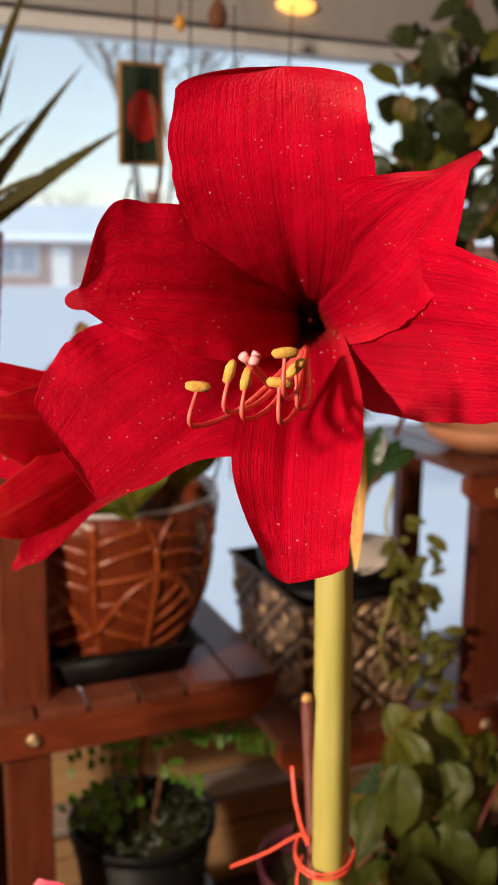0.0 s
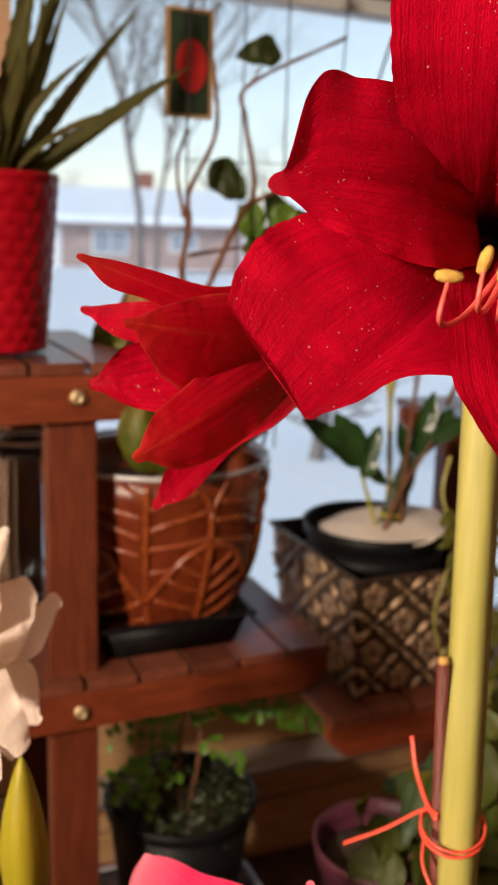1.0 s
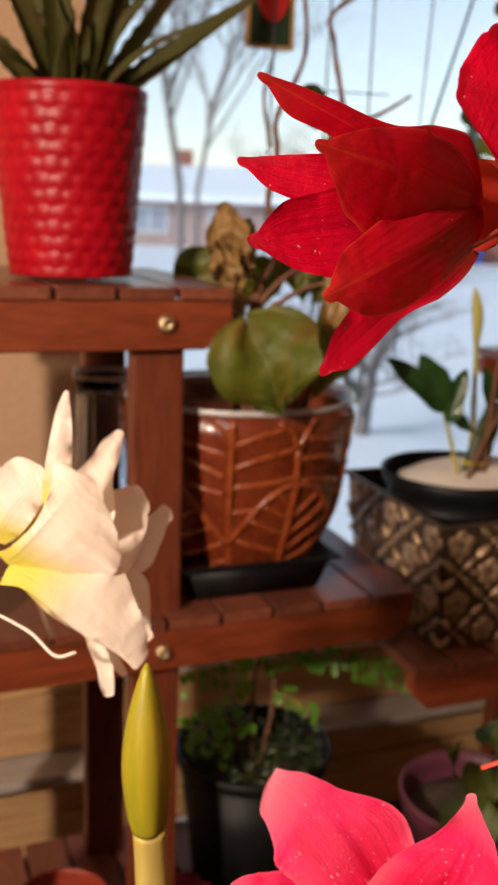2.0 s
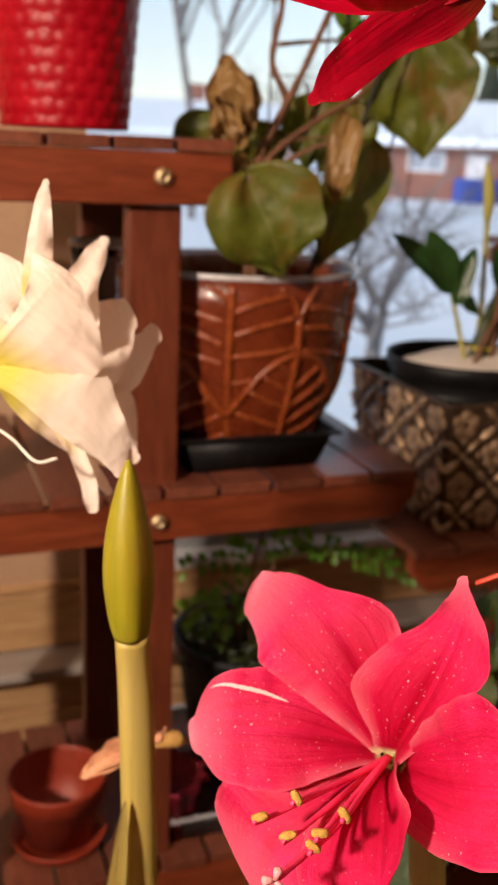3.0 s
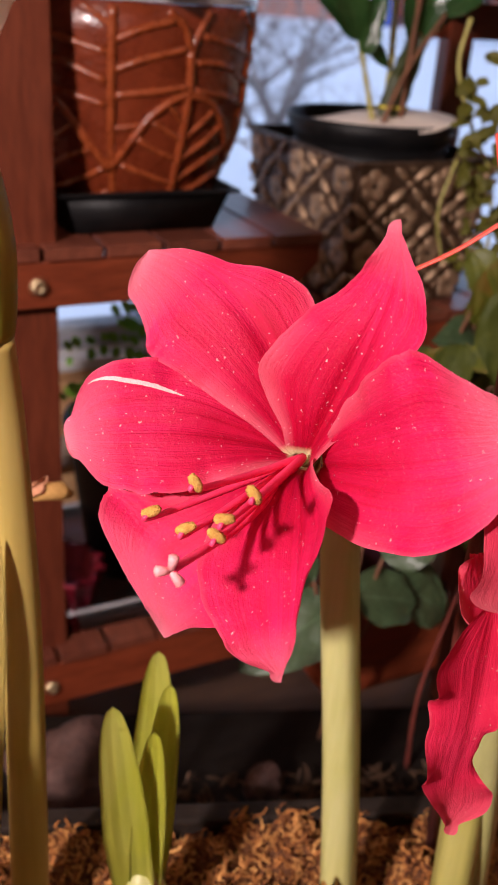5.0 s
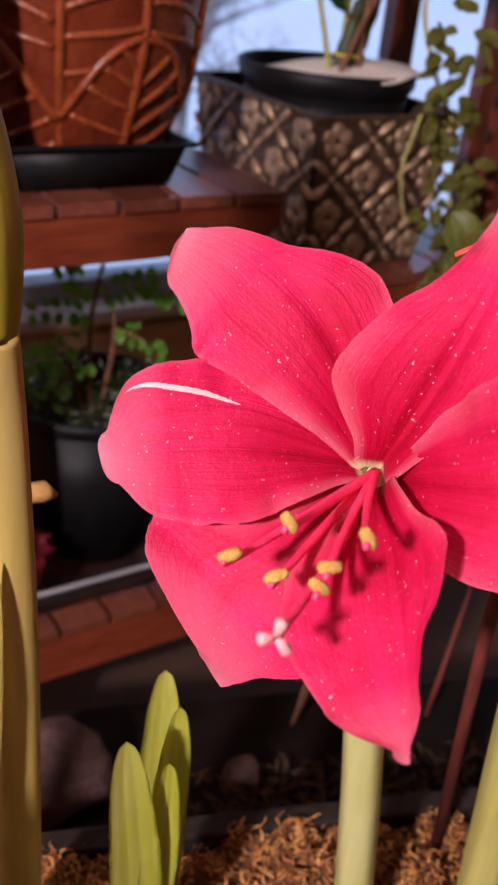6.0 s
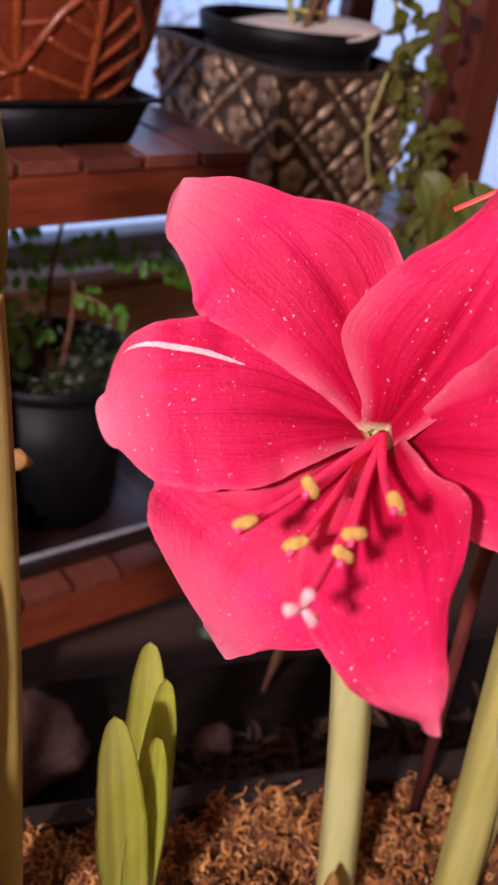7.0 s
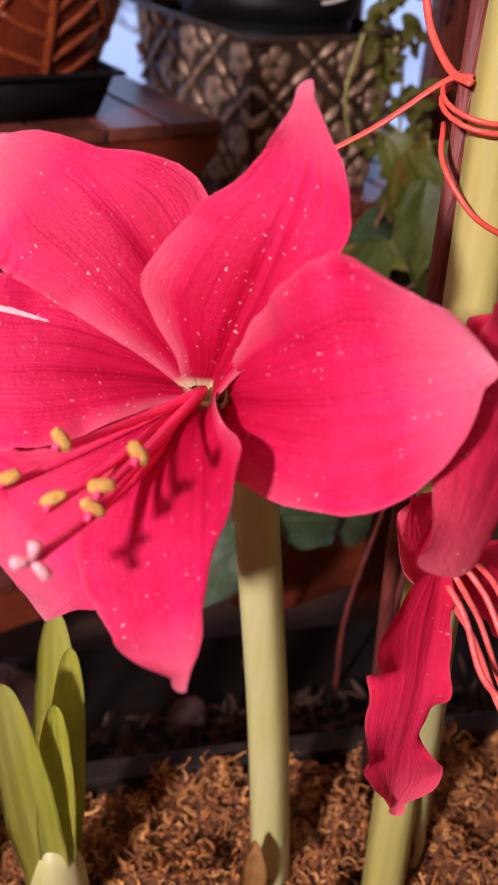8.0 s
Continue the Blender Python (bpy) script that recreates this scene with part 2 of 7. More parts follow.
DRY_PINK = surface("withered petal", (0.45, 0.18, 0.08), (0.72, 0.38, 0.22), 0.7, 60, 300)
WOOD = surface("red brown stained wood", (0.12, 0.021, 0.007), (0.26, 0.051, 0.016), 0.42, 3.0, 9, relief=0.3, dist=0.001, stretch=(4, 26, 26), coat=0.12, vary=0.12)
WOOD_Y = surface("red brown stained slat", (0.095, 0.026, 0.015), (0.205, 0.060, 0.032), 0.36, 3.0, 9, relief=0.35, dist=0.001, stretch=(26, 4, 26), coat=0.15, vary=0.25)
WOOD_Z = surface("red brown stained post", (0.085, 0.017, 0.007), (0.175, 0.038, 0.014), 0.45, 3.0, 9, relief=0.3, dist=0.001, stretch=(26, 26, 4), coat=0.10, vary=0.12)
PINE = surface("honey pine board", (0.42, 0.23, 0.100), (0.62, 0.385, 0.190), 0.5, 3.0, 8, relief=0.3, dist=0.001, stretch=(2.5, 20, 20), vary=0.15)
PLASTER = surface("tan plaster", (0.50, 0.30, 0.18), (0.60, 0.38, 0.235), 0.85, 5, 90, relief=0.3)
STEEL = surface("zinc bolt", (0.55, 0.40, 0.22), (0.85, 0.68, 0.42), 0.35, 200, 700, metal=1.0, relief=0.5)
GLAZE = surface("copper brown glaze", (0.085, 0.013, 0.004), (0.21, 0.036, 0.010), 0.28, 22, 170, relief=0.45, coat=0.5)
# same glaze as the body; the ribs' glints are put into a lighter orange
GLAZE_RIB = surface("copper glaze with painted glints on a rib", (0.15, 0.026, 0.006), (0.33, 0.070, 0.015), 0.28, 60, 260, relief=0.3, coat=0.6)
RIM = surface("pale glazed rim", (0.42, 0.38, 0.38), (0.70, 0.68, 0.70), 0.22, 30, 120, coat=0.6)
BLACK = surface("black plastic", (0.004, 0.004, 0.005), (0.010, 0.009, 0.009), 0.48, 30, 250, spec=0.2)
REDGLAZE = surface("glossy red glaze", (0.24, 0.0006, 0.005), (0.42, 0.002, 0.012), 0.42, 20, 200, relief=0.10, spec=0.25)
SOIL = surface("potting soil", (0.02, 0.012, 0.008), (0.10, 0.06, 0.035), 0.95, 60, 240, relief=1.0, dist=0.006)
PEWTER = surface("antiqued embossed tin", (0.060, 0.034, 0.021), (0.20, 0.125, 0.080), 0.45, 60, 260, metal=0.65, relief=0.6)
PEWTER_HI = surface("rubbed tin relief", (0.30, 0.190, 0.110), (0.60, 0.42, 0.27), 0.45, 70, 330, metal=0.65, relief=0.5)
PAPER = surface("cream paper disc", (0.80, 0.69, 0.60), (0.90, 0.82, 0.74), 0.8, 15, 120, relief=0.4)
MOSS = surface("rust brown sphagnum moss", (0.045, 0.014, 0.004), (0.24, 0.085, 0.022), 0.95, 70, 300, relief=1.0, dist=0.004)
PLANTER = surface("dark brown plastic planter", (0.014, 0.010, 0.008), (0.034, 0.024, 0.019), 0.5, 20, 160, spec=0.25)
TWINE = surface("orange red plastic tie", (0.72, 0.060, 0.035), (0.86, 0.11, 0.065), 0.4, 60, 300)
STICK = surface("red brown stake", (0.075, 0.012, 0.009), (0.24, 0.050, 0.032), 0.6, 70, 420, relief=0.6, stretch=(1, 1, 0.06))
TERRA = surface("red brown plastic pot", (0.21, 0.021, 0.007), (0.31, 0.034, 0.011), 0.5, 15, 120)
PURPLE = surface("plum plastic pot", (0.07, 0.016, 0.030), (0.12, 0.030, 0.050), 0.45, 15, 120)
FOIL = surface("dark red foil", (0.10, 0.005, 0.012), (0.25, 0.012, 0.03), 0.25, 25, 120, metal=0.6, relief=0.6, dist=0.006)
STONE = surface("red brown stone", (0.050, 0.024, 0.019), (0.125, 0.060, 0.047), 0.85, 18, 120, relief=0.8, dist=0.004)
WIRE = flat("dark wire", (0.02, 0.02, 0.02), 0.5)
BARK = surface("brown woody stem", (0.085, 0.033, 0.016), (0.23, 0.095, 0.042), 0.75, 60, 250, relief=0.6)
TWIG = surface("grey bark", (0.13, 0.115, 0.11), (0.24, 0.215, 0.205), 0.9, 12, 60)
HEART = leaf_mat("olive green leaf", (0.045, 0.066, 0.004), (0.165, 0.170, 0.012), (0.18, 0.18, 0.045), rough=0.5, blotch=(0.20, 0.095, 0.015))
# lit copy of HEART: light on the leaf is put into a brighter green
HEART_LIT = leaf_mat("lit green leaf", (0.08, 0.17, 0.012), (0.17, 0.27, 0.025), (0.25, 0.32, 0.08), glow=0.4)
BROWN_LEAF = leaf_mat("withered tan leaf", (0.20, 0.10, 0.03), (0.42, 0.25, 0.09), (0.30, 0.16, 0.06))
LITTER = leaf_mat("dead brown leaf litter", (0.040, 0.018, 0.008), (0.105, 0.052, 0.022), (0.08, 0.04, 0.018), rough=0.8)
GLOSSY = leaf_mat("dark glossy green leaf", (0.012, 0.045, 0.010), (0.035, 0.085, 0.020), (0.06, 0.12, 0.04), rough=0.25, glow=0.15)
FERN = leaf_mat("fresh green leaflet", (0.10, 0.24, 0.018), (0.20, 0.38, 0.035), (0.2, 0.35, 0.08), glow=0.4)
# darker leaf green with the shade put into its colour
SHADE_LEAF = leaf_mat("shaded deep green foliage", (0.016, 0.030, 0.008), (0.055, 0.070, 0.016), (0.08, 0.09, 0.03), glow=0.25)
SUCC = leaf_mat("olive strap leaf", (0.060, 0.060, 0.012), (0.17, 0.15, 0.030), (0.15, 0.14, 0.05), rough=0.65, glow=0.25, blotch=(0.15, 0.085, 0.025))
BLUELEAF = leaf_mat("blue green begonia leaf", (0.035, 0.066, 0.028), (0.085, 0.125, 0.055), (0.14, 0.22, 0.12), glow=0.2)
SNOW = surface("snow", (0.78, 0.86, 0.95), (0.87, 0.93, 0.98), 0.7, 0.6, 6, relief=0.4, dist=0.05)
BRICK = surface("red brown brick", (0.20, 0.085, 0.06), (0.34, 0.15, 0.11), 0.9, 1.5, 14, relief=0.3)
# distance haze is mixed into this brick's colour, paler and greyer than BRICK
HAZY_BRICK = surface("grey brown brick paled by haze", (0.32, 0.23, 0.21), (0.46, 0.35, 0.33), 0.9, 1.5, 14, relief=0.3)
WHITEP = surface("white painted frame", (0.62, 0.62, 0.63), (0.78, 0.78, 0.78), 0.45, 6, 60)
SOFFIT = surface("grey soffit board", (0.34, 0.32, 0.32), (0.44, 0.42, 0.42), 0.8, 3, 40)
EVERGREEN = surface("dark spruce needles", (0.012, 0.022, 0.012), (0.04, 0.055, 0.035), 0.9, 1, 5)
BLUEBIN = flat("blue bin plastic", (0.02, 0.07, 0.36), 0.5)
CEIL = surface("white ceiling paint", (0.70, 0.66, 0.60), (0.78, 0.74, 0.68), 0.9, 4, 60)
FLOORW = surface("brown floor board", (0.055, 0.027, 0.014), (0.11, 0.056, 0.030), 0.6, 3, 10, stretch=(3, 25, 25))
BULB = flat("warm lamp glass", (1.0, 0.52, 0.12), 0.4, emit=1.6)
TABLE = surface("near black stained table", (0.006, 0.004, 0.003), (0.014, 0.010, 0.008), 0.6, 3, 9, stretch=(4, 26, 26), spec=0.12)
MIDLEAF = leaf_mat("mid green pointed leaf", (0.040, 0.058, 0.006), (0.105, 0.120, 0.014), (0.12, 0.14, 0.03), rough=0.55, glow=0.3)
VINE = leaf_mat("yellow olive vine leaf", (0.075, 0.072, 0.006), (0.18, 0.17, 0.014), (0.16, 0.17, 0.03), rough=0.6, glow=0.3)


# ---- mesh helpers (all shapes are given in world metres) ----
def thing(name, at, label, category, group="", kind=""):
    ob = new(name)
    ob.location = at
    ob.empty_display_size = 0.05
    return tagged(ob, label, category, group, kind)


def origin_of(ob):
    o = Vector((0, 0, 0))
    while ob:
        o += ob.location
        ob = ob.parent
    return o


def part(name, bm, material, parent, label="", smooth=True):
    """Links a bmesh as one mesh object under a thing or a part."""
    off = origin_of(parent)
    bmesh.ops.translate(bm, verts=bm.verts, vec=-off)
    me = bpy.data.meshes.new(name)
    bm.to_mesh(me)
    bm.free()
    for p in me.polygons:
        p.use_smooth = smooth
    me.materials.append(material)
    ob = new(name, me)
    ob.parent = parent
    if label:
        ob["label"] = label
    return ob


def solo(name, bm, material, label="", category="", group="", kind="", smooth=True):
    me = bpy.data.meshes.new(name)
    vs = [v.co for v in bm.verts]
    c = Vector((sum(v.x for v in vs) / len(vs), sum(v.y for v in vs) / len(vs), min(v.z for v in vs)))
    bmesh.ops.translate(bm, verts=bm.verts, vec=-c)
    bm.to_mesh(me)
    bm.free()
    for p in me.polygons:
        p.use_smooth = smooth
    me.materials.append(material)
    ob = new(name, me)
    ob.location = c
    return tagged(ob, label, category, group, kind)


def box(lo, hi, bevel=0.0, turn=0.0, about=None, bm=None):
    bm = bm or bmesh.new()
    lo, hi = Vector(lo), Vector(hi)
    r = bmesh.ops.create_cube(bm, size=1)
    vs = r["verts"]
    for v in vs:
        v.co = Vector(((v.co.x + 0.5) * (hi.x - lo.x) + lo.x, (v.co.y + 0.5) * (hi.y - lo.y) + lo.y, (v.co.z + 0.5) * (hi.z - lo.z) + lo.z))
    if bevel:
        es = {e for v in vs for e in v.link_edges}
        bmesh.ops.bevel(bm, geom=list(es), offset=bevel, segments=2, affect="EDGES", profile=0.6)
    if turn:
        bmesh.ops.rotate(bm, cent=about, matrix=Matrix.Rotation(radians(turn), 3, "Z"), verts=bm.verts)
    return bm


def lathe(profile, at, seg=48, bm=None, squash=1.0):
    """Turns (radius, height) pairs about a vertical axis."""
    bm = bm or bmesh.new()
    rings = []
    for r, z in profile:
        rings.append([bm.verts.new((at[0] + r * math.cos(2 * math.pi * k / seg), at[1] + squash * r * math.sin(2 * math.pi * k / seg), at[2] + z)) for k in range(seg)])
    for a, b in zip(rings, rings[1:]):
        for k in range(seg):
            bm.faces.new((a[k], a[(k + 1) % seg], b[(k + 1) % seg], b[k]))
    if profile[0][0] < 0.02:
        bm.faces.new(rings[0][::-1])
    if profile[-1][0] < 0.02:
        bm.faces.new(rings[-1])
    return bm


def tube(pts, radii, seg=10, bm=None, flat_=1.0, caps=True):
    """A round bar through points, with a radius at each."""
    bm = bm or bmesh.new()
    pts = [Vector(p) for p in pts]
    if isinstance(radii, (int, float)):
        radii = [radii] * len(pts)
    ref, rings = None, []
    for i, p in enumerate(pts):
        t = (pts[min(i + 1, len(pts) - 1)] - pts[max(i - 1, 0)]).normalized()
        if ref is None:
            ref = t.orthogonal().normalized()
        ref = (ref - t * ref.dot(t)).normalized()
        s = t.cross(ref)
        rings.append([bm.verts.new(p + radii[i] * (ref * math.cos(2 * math.pi * k / seg) + flat_ * s * math.sin(2 * math.pi * k / seg))) for k in range(seg)])
    for a, b in zip(rings, rings[1:]):
        for k in range(seg):
            bm.faces.new((a[k], a[(k + 1) % seg], b[(k + 1) % seg], b[k]))
    if caps:
        bm.faces.new(rings[0][::-1])
        bm.faces.new(rings[-1])
    return bm


def curve_pts(ctrl, n=24):
    """A smooth run of points through control points (Catmull-Rom)."""
    c = [Vector(p) for p in ctrl]
    c = [2 * c[0] - c[1]] + c + [2 * c[-1] - c[-2]]
    out = []
    m = len(c) - 3
    for i in range(n + 1):
        x = i / n * m
        k = min(int(x), m - 1)
        t = x - k
        a, b, d, e = c[k:k + 4]
        out.append(0.5 * (2 * b + (d - a) * t + (2 * a - 5 * b + 4 * d - e) * t * t + (3 * b - a - 3 * d + e) * t ** 3))
    return out


def bezier(p, s):
    a, b, c, d = p
    t = 1 - s
    return a * t ** 3 + b * 3 * s * t * t + c * 3 * s * s * t + d * s ** 3


def petal(base, tip, face, half, h1, h2, cup=0.12, full=0.7, blunt=0.7, peak=0.55, skew=0.0, twist=0.0, ruffle=0.003, seed=1, nv=44, nu=13, base_w=0.2, keel=0.0015):
    """A tepal from base to tip that shows its inside to face: half is half its width, h1 and h2 lift its line off the chord near base and tip,
    cup bends the margins towards face (minus: away), full and blunt round its base and its end, peak says where it is widest,
    skew bows it sideways, twist turns its end."""
    base, tip, face = Vector(base), Vector(tip), Vector(face)
    chord = tip - base
    c = chord.normalized()
    n = (face - c * face.dot(c)).normalized()
    side = c.cross(n).normalized()
    ctrl = (base, base + chord * 0.28 + n * h1 + side * skew * 0.6, base + chord * 0.74 + n * h2 + side * skew, tip)
    rnd = random.Random(seed)
    ph = [rnd.uniform(0, 6.28) for _ in range(6)]
    bm = bmesh.new()
    uv = bm.loops.layers.uv.new("UVMap")
    rows = []
    for i in range(nv + 1):
        s = 1 - (1 - i / nv) ** 1.25
        p = bezier(ctrl, s)
        t = (bezier(ctrl, min(1, s + 0.01)) - bezier(ctrl, max(0, s - 0.01))).normalized()
        sd = (side - t * side.dot(t)).normalized()
        sd = Matrix.Rotation(radians(twist) * s, 3, t) @ sd
        nn = sd.cross(t).normalized()
        if nn.dot(n) < 0:
            nn = -nn
        if s < peak:
            w = math.sin(math.pi / 2 * s / peak) ** full if s > 0 else 0.0
        else:
            w = max(math.cos(math.pi / 2 * (s - peak) / (1 - peak)), 0.0) ** blunt
        w = half * max(base_w * max(1 - s, 0) ** 0.5, w, 0.015)
        row = []
        for j in range(-nu, nu + 1):
            u = j / nu
            wave = ruffle * s * u * u * (math.sin(9 * s + ph[0] + 2.2 * (u > 0)) + 0.6 * math.sin(19 * s + ph[1] + u) + 0.35 * math.sin(37 * s + ph[2] + 3 * u))
            fine = 0.0007 * math.sin(26 * u + ph[3]) * math.sin(math.pi * s)
            depth_ = cup * w * u * u - keel * math.exp(-(u / 0.13) ** 2) * math.sin(math.pi * s) + wave + fine
            jag = 1 + 0.02 * math.sin(15 * s + ph[4] + 4 * (u > 0)) + 0.012 * math.sin(41 * s + ph[5])
            row.append(bm.verts.new(p + sd * (w * u * jag * (1 - 0.12 * abs(cup) * u * u)) + nn * depth_))
        rows.append(row)
    for i in range(nv):
        for j in range(2 * nu):
            f = bm.faces.new((rows[i][j], rows[i][j + 1], rows[i + 1][j + 1], rows[i + 1][j]))
            for l, (x, y) in zip(f.loops, ((j, i), (j + 1, i), (j + 1, i + 1), (j, i + 1))):
                l[uv].uv = (x / (2 * nu), y / nv)
    return bm


def leaf(base, tip, face, half, droop=0.1, cup=0.15, peak=0.4, sharp=0.8, heart=0.0, nv=16, nu=5, bm=None, ruffle=0.0, seed=0, crinkle=0.0):
    """A leaf blade from base to tip with its upper side to face. heart: how far the lobes reach back behind the stalk."""
    base, tip, face = Vector(base), Vector(tip), Vector(face)
    chord = tip - base
    length = chord.length
    c = chord.normalized()
    n = (face - c * face.dot(c)).normalized()
    side = c.cross(n).normalized()
    ctrl = (base, base + chord * 0.33 + n * droop * length, base + chord * 0.7 + n * droop * length * 0.9, tip)
    a = math.log(0.5) / math.log(peak)
    bm = bm or bmesh.new()
    uv = bm.loops.layers.uv.verify()
    rnd = random.Random(seed)
    ph = rnd.uniform(0, 6)
    rows = []
    for i in range(nv + 1):
        s = i / nv
        p = bezier(ctrl, s)
        t = (bezier(ctrl, min(1, s + 0.01)) - bezier(ctrl, max(0, s - 0.01))).normalized()
        sd = (side - t * side.dot(t)).normalized()
        nn = sd.cross(t).normalized()
        if nn.dot(n) < 0:
            nn = -nn
        w = math.sin(math.pi * min(1, s ** a)) if s < 1 else 0.0
        w = half * max(abs(w) ** (0.55 if s ** a < 0.5 else sharp), 0.02)
        if heart:
            w = half * max((1 - (1 - min(1, s / 0.3)) ** 2) ** 0.5 if s < 0.3 else (math.cos(math.pi / 2 * (s - 0.3) / 0.7)) ** sharp * (1 - 0.3 * max(0, s - 0.7) / 0.3 * (1 - s) / 0.15), 0.02)
        row = []
        for j in range(-nu, nu + 1):
            u = j / nu
            back = -heart * length * (abs(u) ** 1.4) * math.exp(-s * 7) * (1 - 0.35 * abs(u))
            wob = ruffle * u * u * math.sin(11 * s + ph + (2 if u > 0 else 0))
            if crinkle:
                wob += crinkle * (noise.noise(V(u * 2.2, s * 3.2, seed * 1.7)) + 0.5 * noise.noise(V(u * 5, s * 7, seed * 2.3)))
            ww = w * (1 + (0.16 * noise.noise(V(3 * s, 5 * (u > 0), seed * 0.9)) if crinkle else 0.0))
            row.append(bm.verts.new(p + sd * ww * u + c * back + nn * (cup * w * (abs(u) ** 1.3) + wob)))
        rows.append(row)
    for i in range(nv):
        for j in range(2 * nu):
            f = bm.faces.new((rows[i][j], rows[i][j + 1], rows[i + 1][j + 1], rows[i + 1][j]))
            for l, (x, y) in zip(f.loops, ((j, i), (j + 1, i), (j + 1, i + 1), (j, i + 1))):
                l[uv].uv = (x / (2 * nu), y / nv)
    return bm


KNOTS = (0.0, 0.12, 0.3, 0.5, 0.7, 0.86, 0.95)


def margin(c, s):
    """The width of half a tepal at s, run smoothly through seven widths; its end is rounded off."""
    if s > KNOTS[-1]:
        return c[-1] * math.sqrt(max(0.0, 1 - ((s - 0.95) / 0.05) ** 2)) + 0.0002
    d = [(c[k + 1] - c[k]) / (KNOTS[k + 1] - KNOTS[k]) for k in range(6)]
    m = [d[0]] + [(d[k] * (KNOTS[k] - KNOTS[k - 1]) + d[k - 1] * (KNOTS[k + 1] - KNOTS[k])) / (KNOTS[k + 1] - KNOTS[k - 1]) for k in range(1, 6)] + [min(d[5], 0)]
    k = max(i for i in range(6) if KNOTS[i] <= s)
    h = KNOTS[k + 1] - KNOTS[k]
    x = (s - KNOTS[k]) / h
    v = (2 * x ** 3 - 3 * x * x + 1) * c[k] + (x ** 3 - 2 * x * x + x) * h * m[k] + (3 * x * x - 2 * x ** 3) * c[k + 1] + (x ** 3 - x * x) * h * m[k + 1]
    return max(v, 0.0004)


def tepal(base, tip, face, h1, h2, cup, skew, twist, left, right, ruffle=0.0025, seed=1, groove=0.0022, fold=0.0, wrinkle=0.0003, start=0.28, spout=0.0, nv=64, nu=14):
    """A tepal with uneven halves: left and right give its half widths from base to tip. h1 and h2 lift its line off the chord, cup bends the
    margins towards face, fold creases it along the midrib near the base, groove sinks the midrib, ruffle waves the margins; spout runs its foot straight out of the tube for that length."""
    base, tip, face = Vector(base), Vector(tip), Vector(face)
    chord = tip - base
    c = chord.normalized()
    n = (face - c * face.dot(c)).normalized()
    side = c.cross(n).normalized()
    ctrl = (base, base + chord * start + n * h1 + side * skew * 0.6, base + chord * 0.74 + n * h2 + side * skew, tip)
    if spout:
        ctrl = (base, base + face.normalized() * spout + side * skew * 0.4, ctrl[2], tip)
    rnd = random.Random(seed)
    ph = [rnd.uniform(0, 6.28) for _ in range(6)]
    off = V(rnd.uniform(0, 50), rnd.uniform(0, 50), rnd.uniform(0, 50))
    bm = bmesh.new()
    uv = bm.loops.layers.uv.new("UVMap")
    rows = []
    for i in range(nv + 1):
        s = 1 - (1 - i / nv) ** 1.4
        p = bezier(ctrl, s)
        t = (bezier(ctrl, min(1, s + 0.01)) - bezier(ctrl, max(0, s - 0.01))).normalized()
        sd = (side - t * side.dot(t)).normalized()
        sd = Matrix.Rotation(radians(twist) * s, 3, t) @ sd
        nn = sd.cross(t).normalized()
        if nn.dot(n) < 0:
            nn = -nn
        wl, wr = margin(left, s), margin(right, s)
        row = []
        for j in range(-nu, nu + 1):
            u = j / nu
            w = wl if u < 0 else wr
            edge = abs(u) ** 3 * min(1, 2.5 * s) * min(1, w / 0.012)
            wave = ruffle * edge * (math.sin(11 * s + ph[0] + 2.2 * (u > 0)) + 0.7 * math.sin(23 * s + ph[1] + 3 * (u > 0)) + 0.4 * math.sin(47 * s + ph[2] + 5 * (u > 0)))
            q = V(u * 1.6 * w / 0.04, s * 3.0, 0) + off
            broad = 0.0022 * noise.noise(q) * math.sin(math.pi * min(1, s * 1.1))
            pucker = wrinkle * (noise.noise(V(q.x * 3, q.y * 9, 1)) + 0.6 * noise.noise(V(q.x * 7, q.y * 18, 2))) * min(1, 3 * s)
            pleat = 0.0005 * math.sin(31 * u + ph[3]) * (1 - s) * min(1, w / 0.02)
            sink = groove * math.exp(-(u * w / 0.0035) ** 2) * math.sin(math.pi * min(1, s * 1.05 + 0.05)) * (1 - 0.5 * s)
            crease = fold * w * abs(u) * max(0, 1 - s / 0.7)
            jag = 1 + abs(u) ** 4 * min(1, 2 * s) * (0.022 * noise.noise(V(s * 16, 7 * (u > 0), seed)) + 0.014 * noise.noise(V(s * 44, 7 * (u > 0), seed)))
            row.append(bm.verts.new(p + sd * (w * u * jag * (1 - 0.12 * abs(cup) * u * u)) + nn * (cup * w * u * u + wave + broad + pucker + pleat - sink + crease)))
        rows.append(row)
    for i in range(nv):
        for j in range(2 * nu):
            f = bm.faces.new((rows[i][j], rows[i][j + 1], rows[i + 1][j + 1], rows[i + 1][j]))
            for l, (x, y) in zip(f.loops, ((j, i), (j + 1, i), (j + 1, i + 1), (j, i + 1))):
                l[uv].uv = (x / (2 * nu), y / nv)
    return bm


# ---- the room ----
WY = 1.95      # inner face of the window wall
WX0, WX1 = 0.285, 3.2
WZ0, WZ1 = 0.49, 1.955


def setting(name, bm, material, label, category):
    return solo(name, bm, material, label, category, kind="structure", smooth=False)


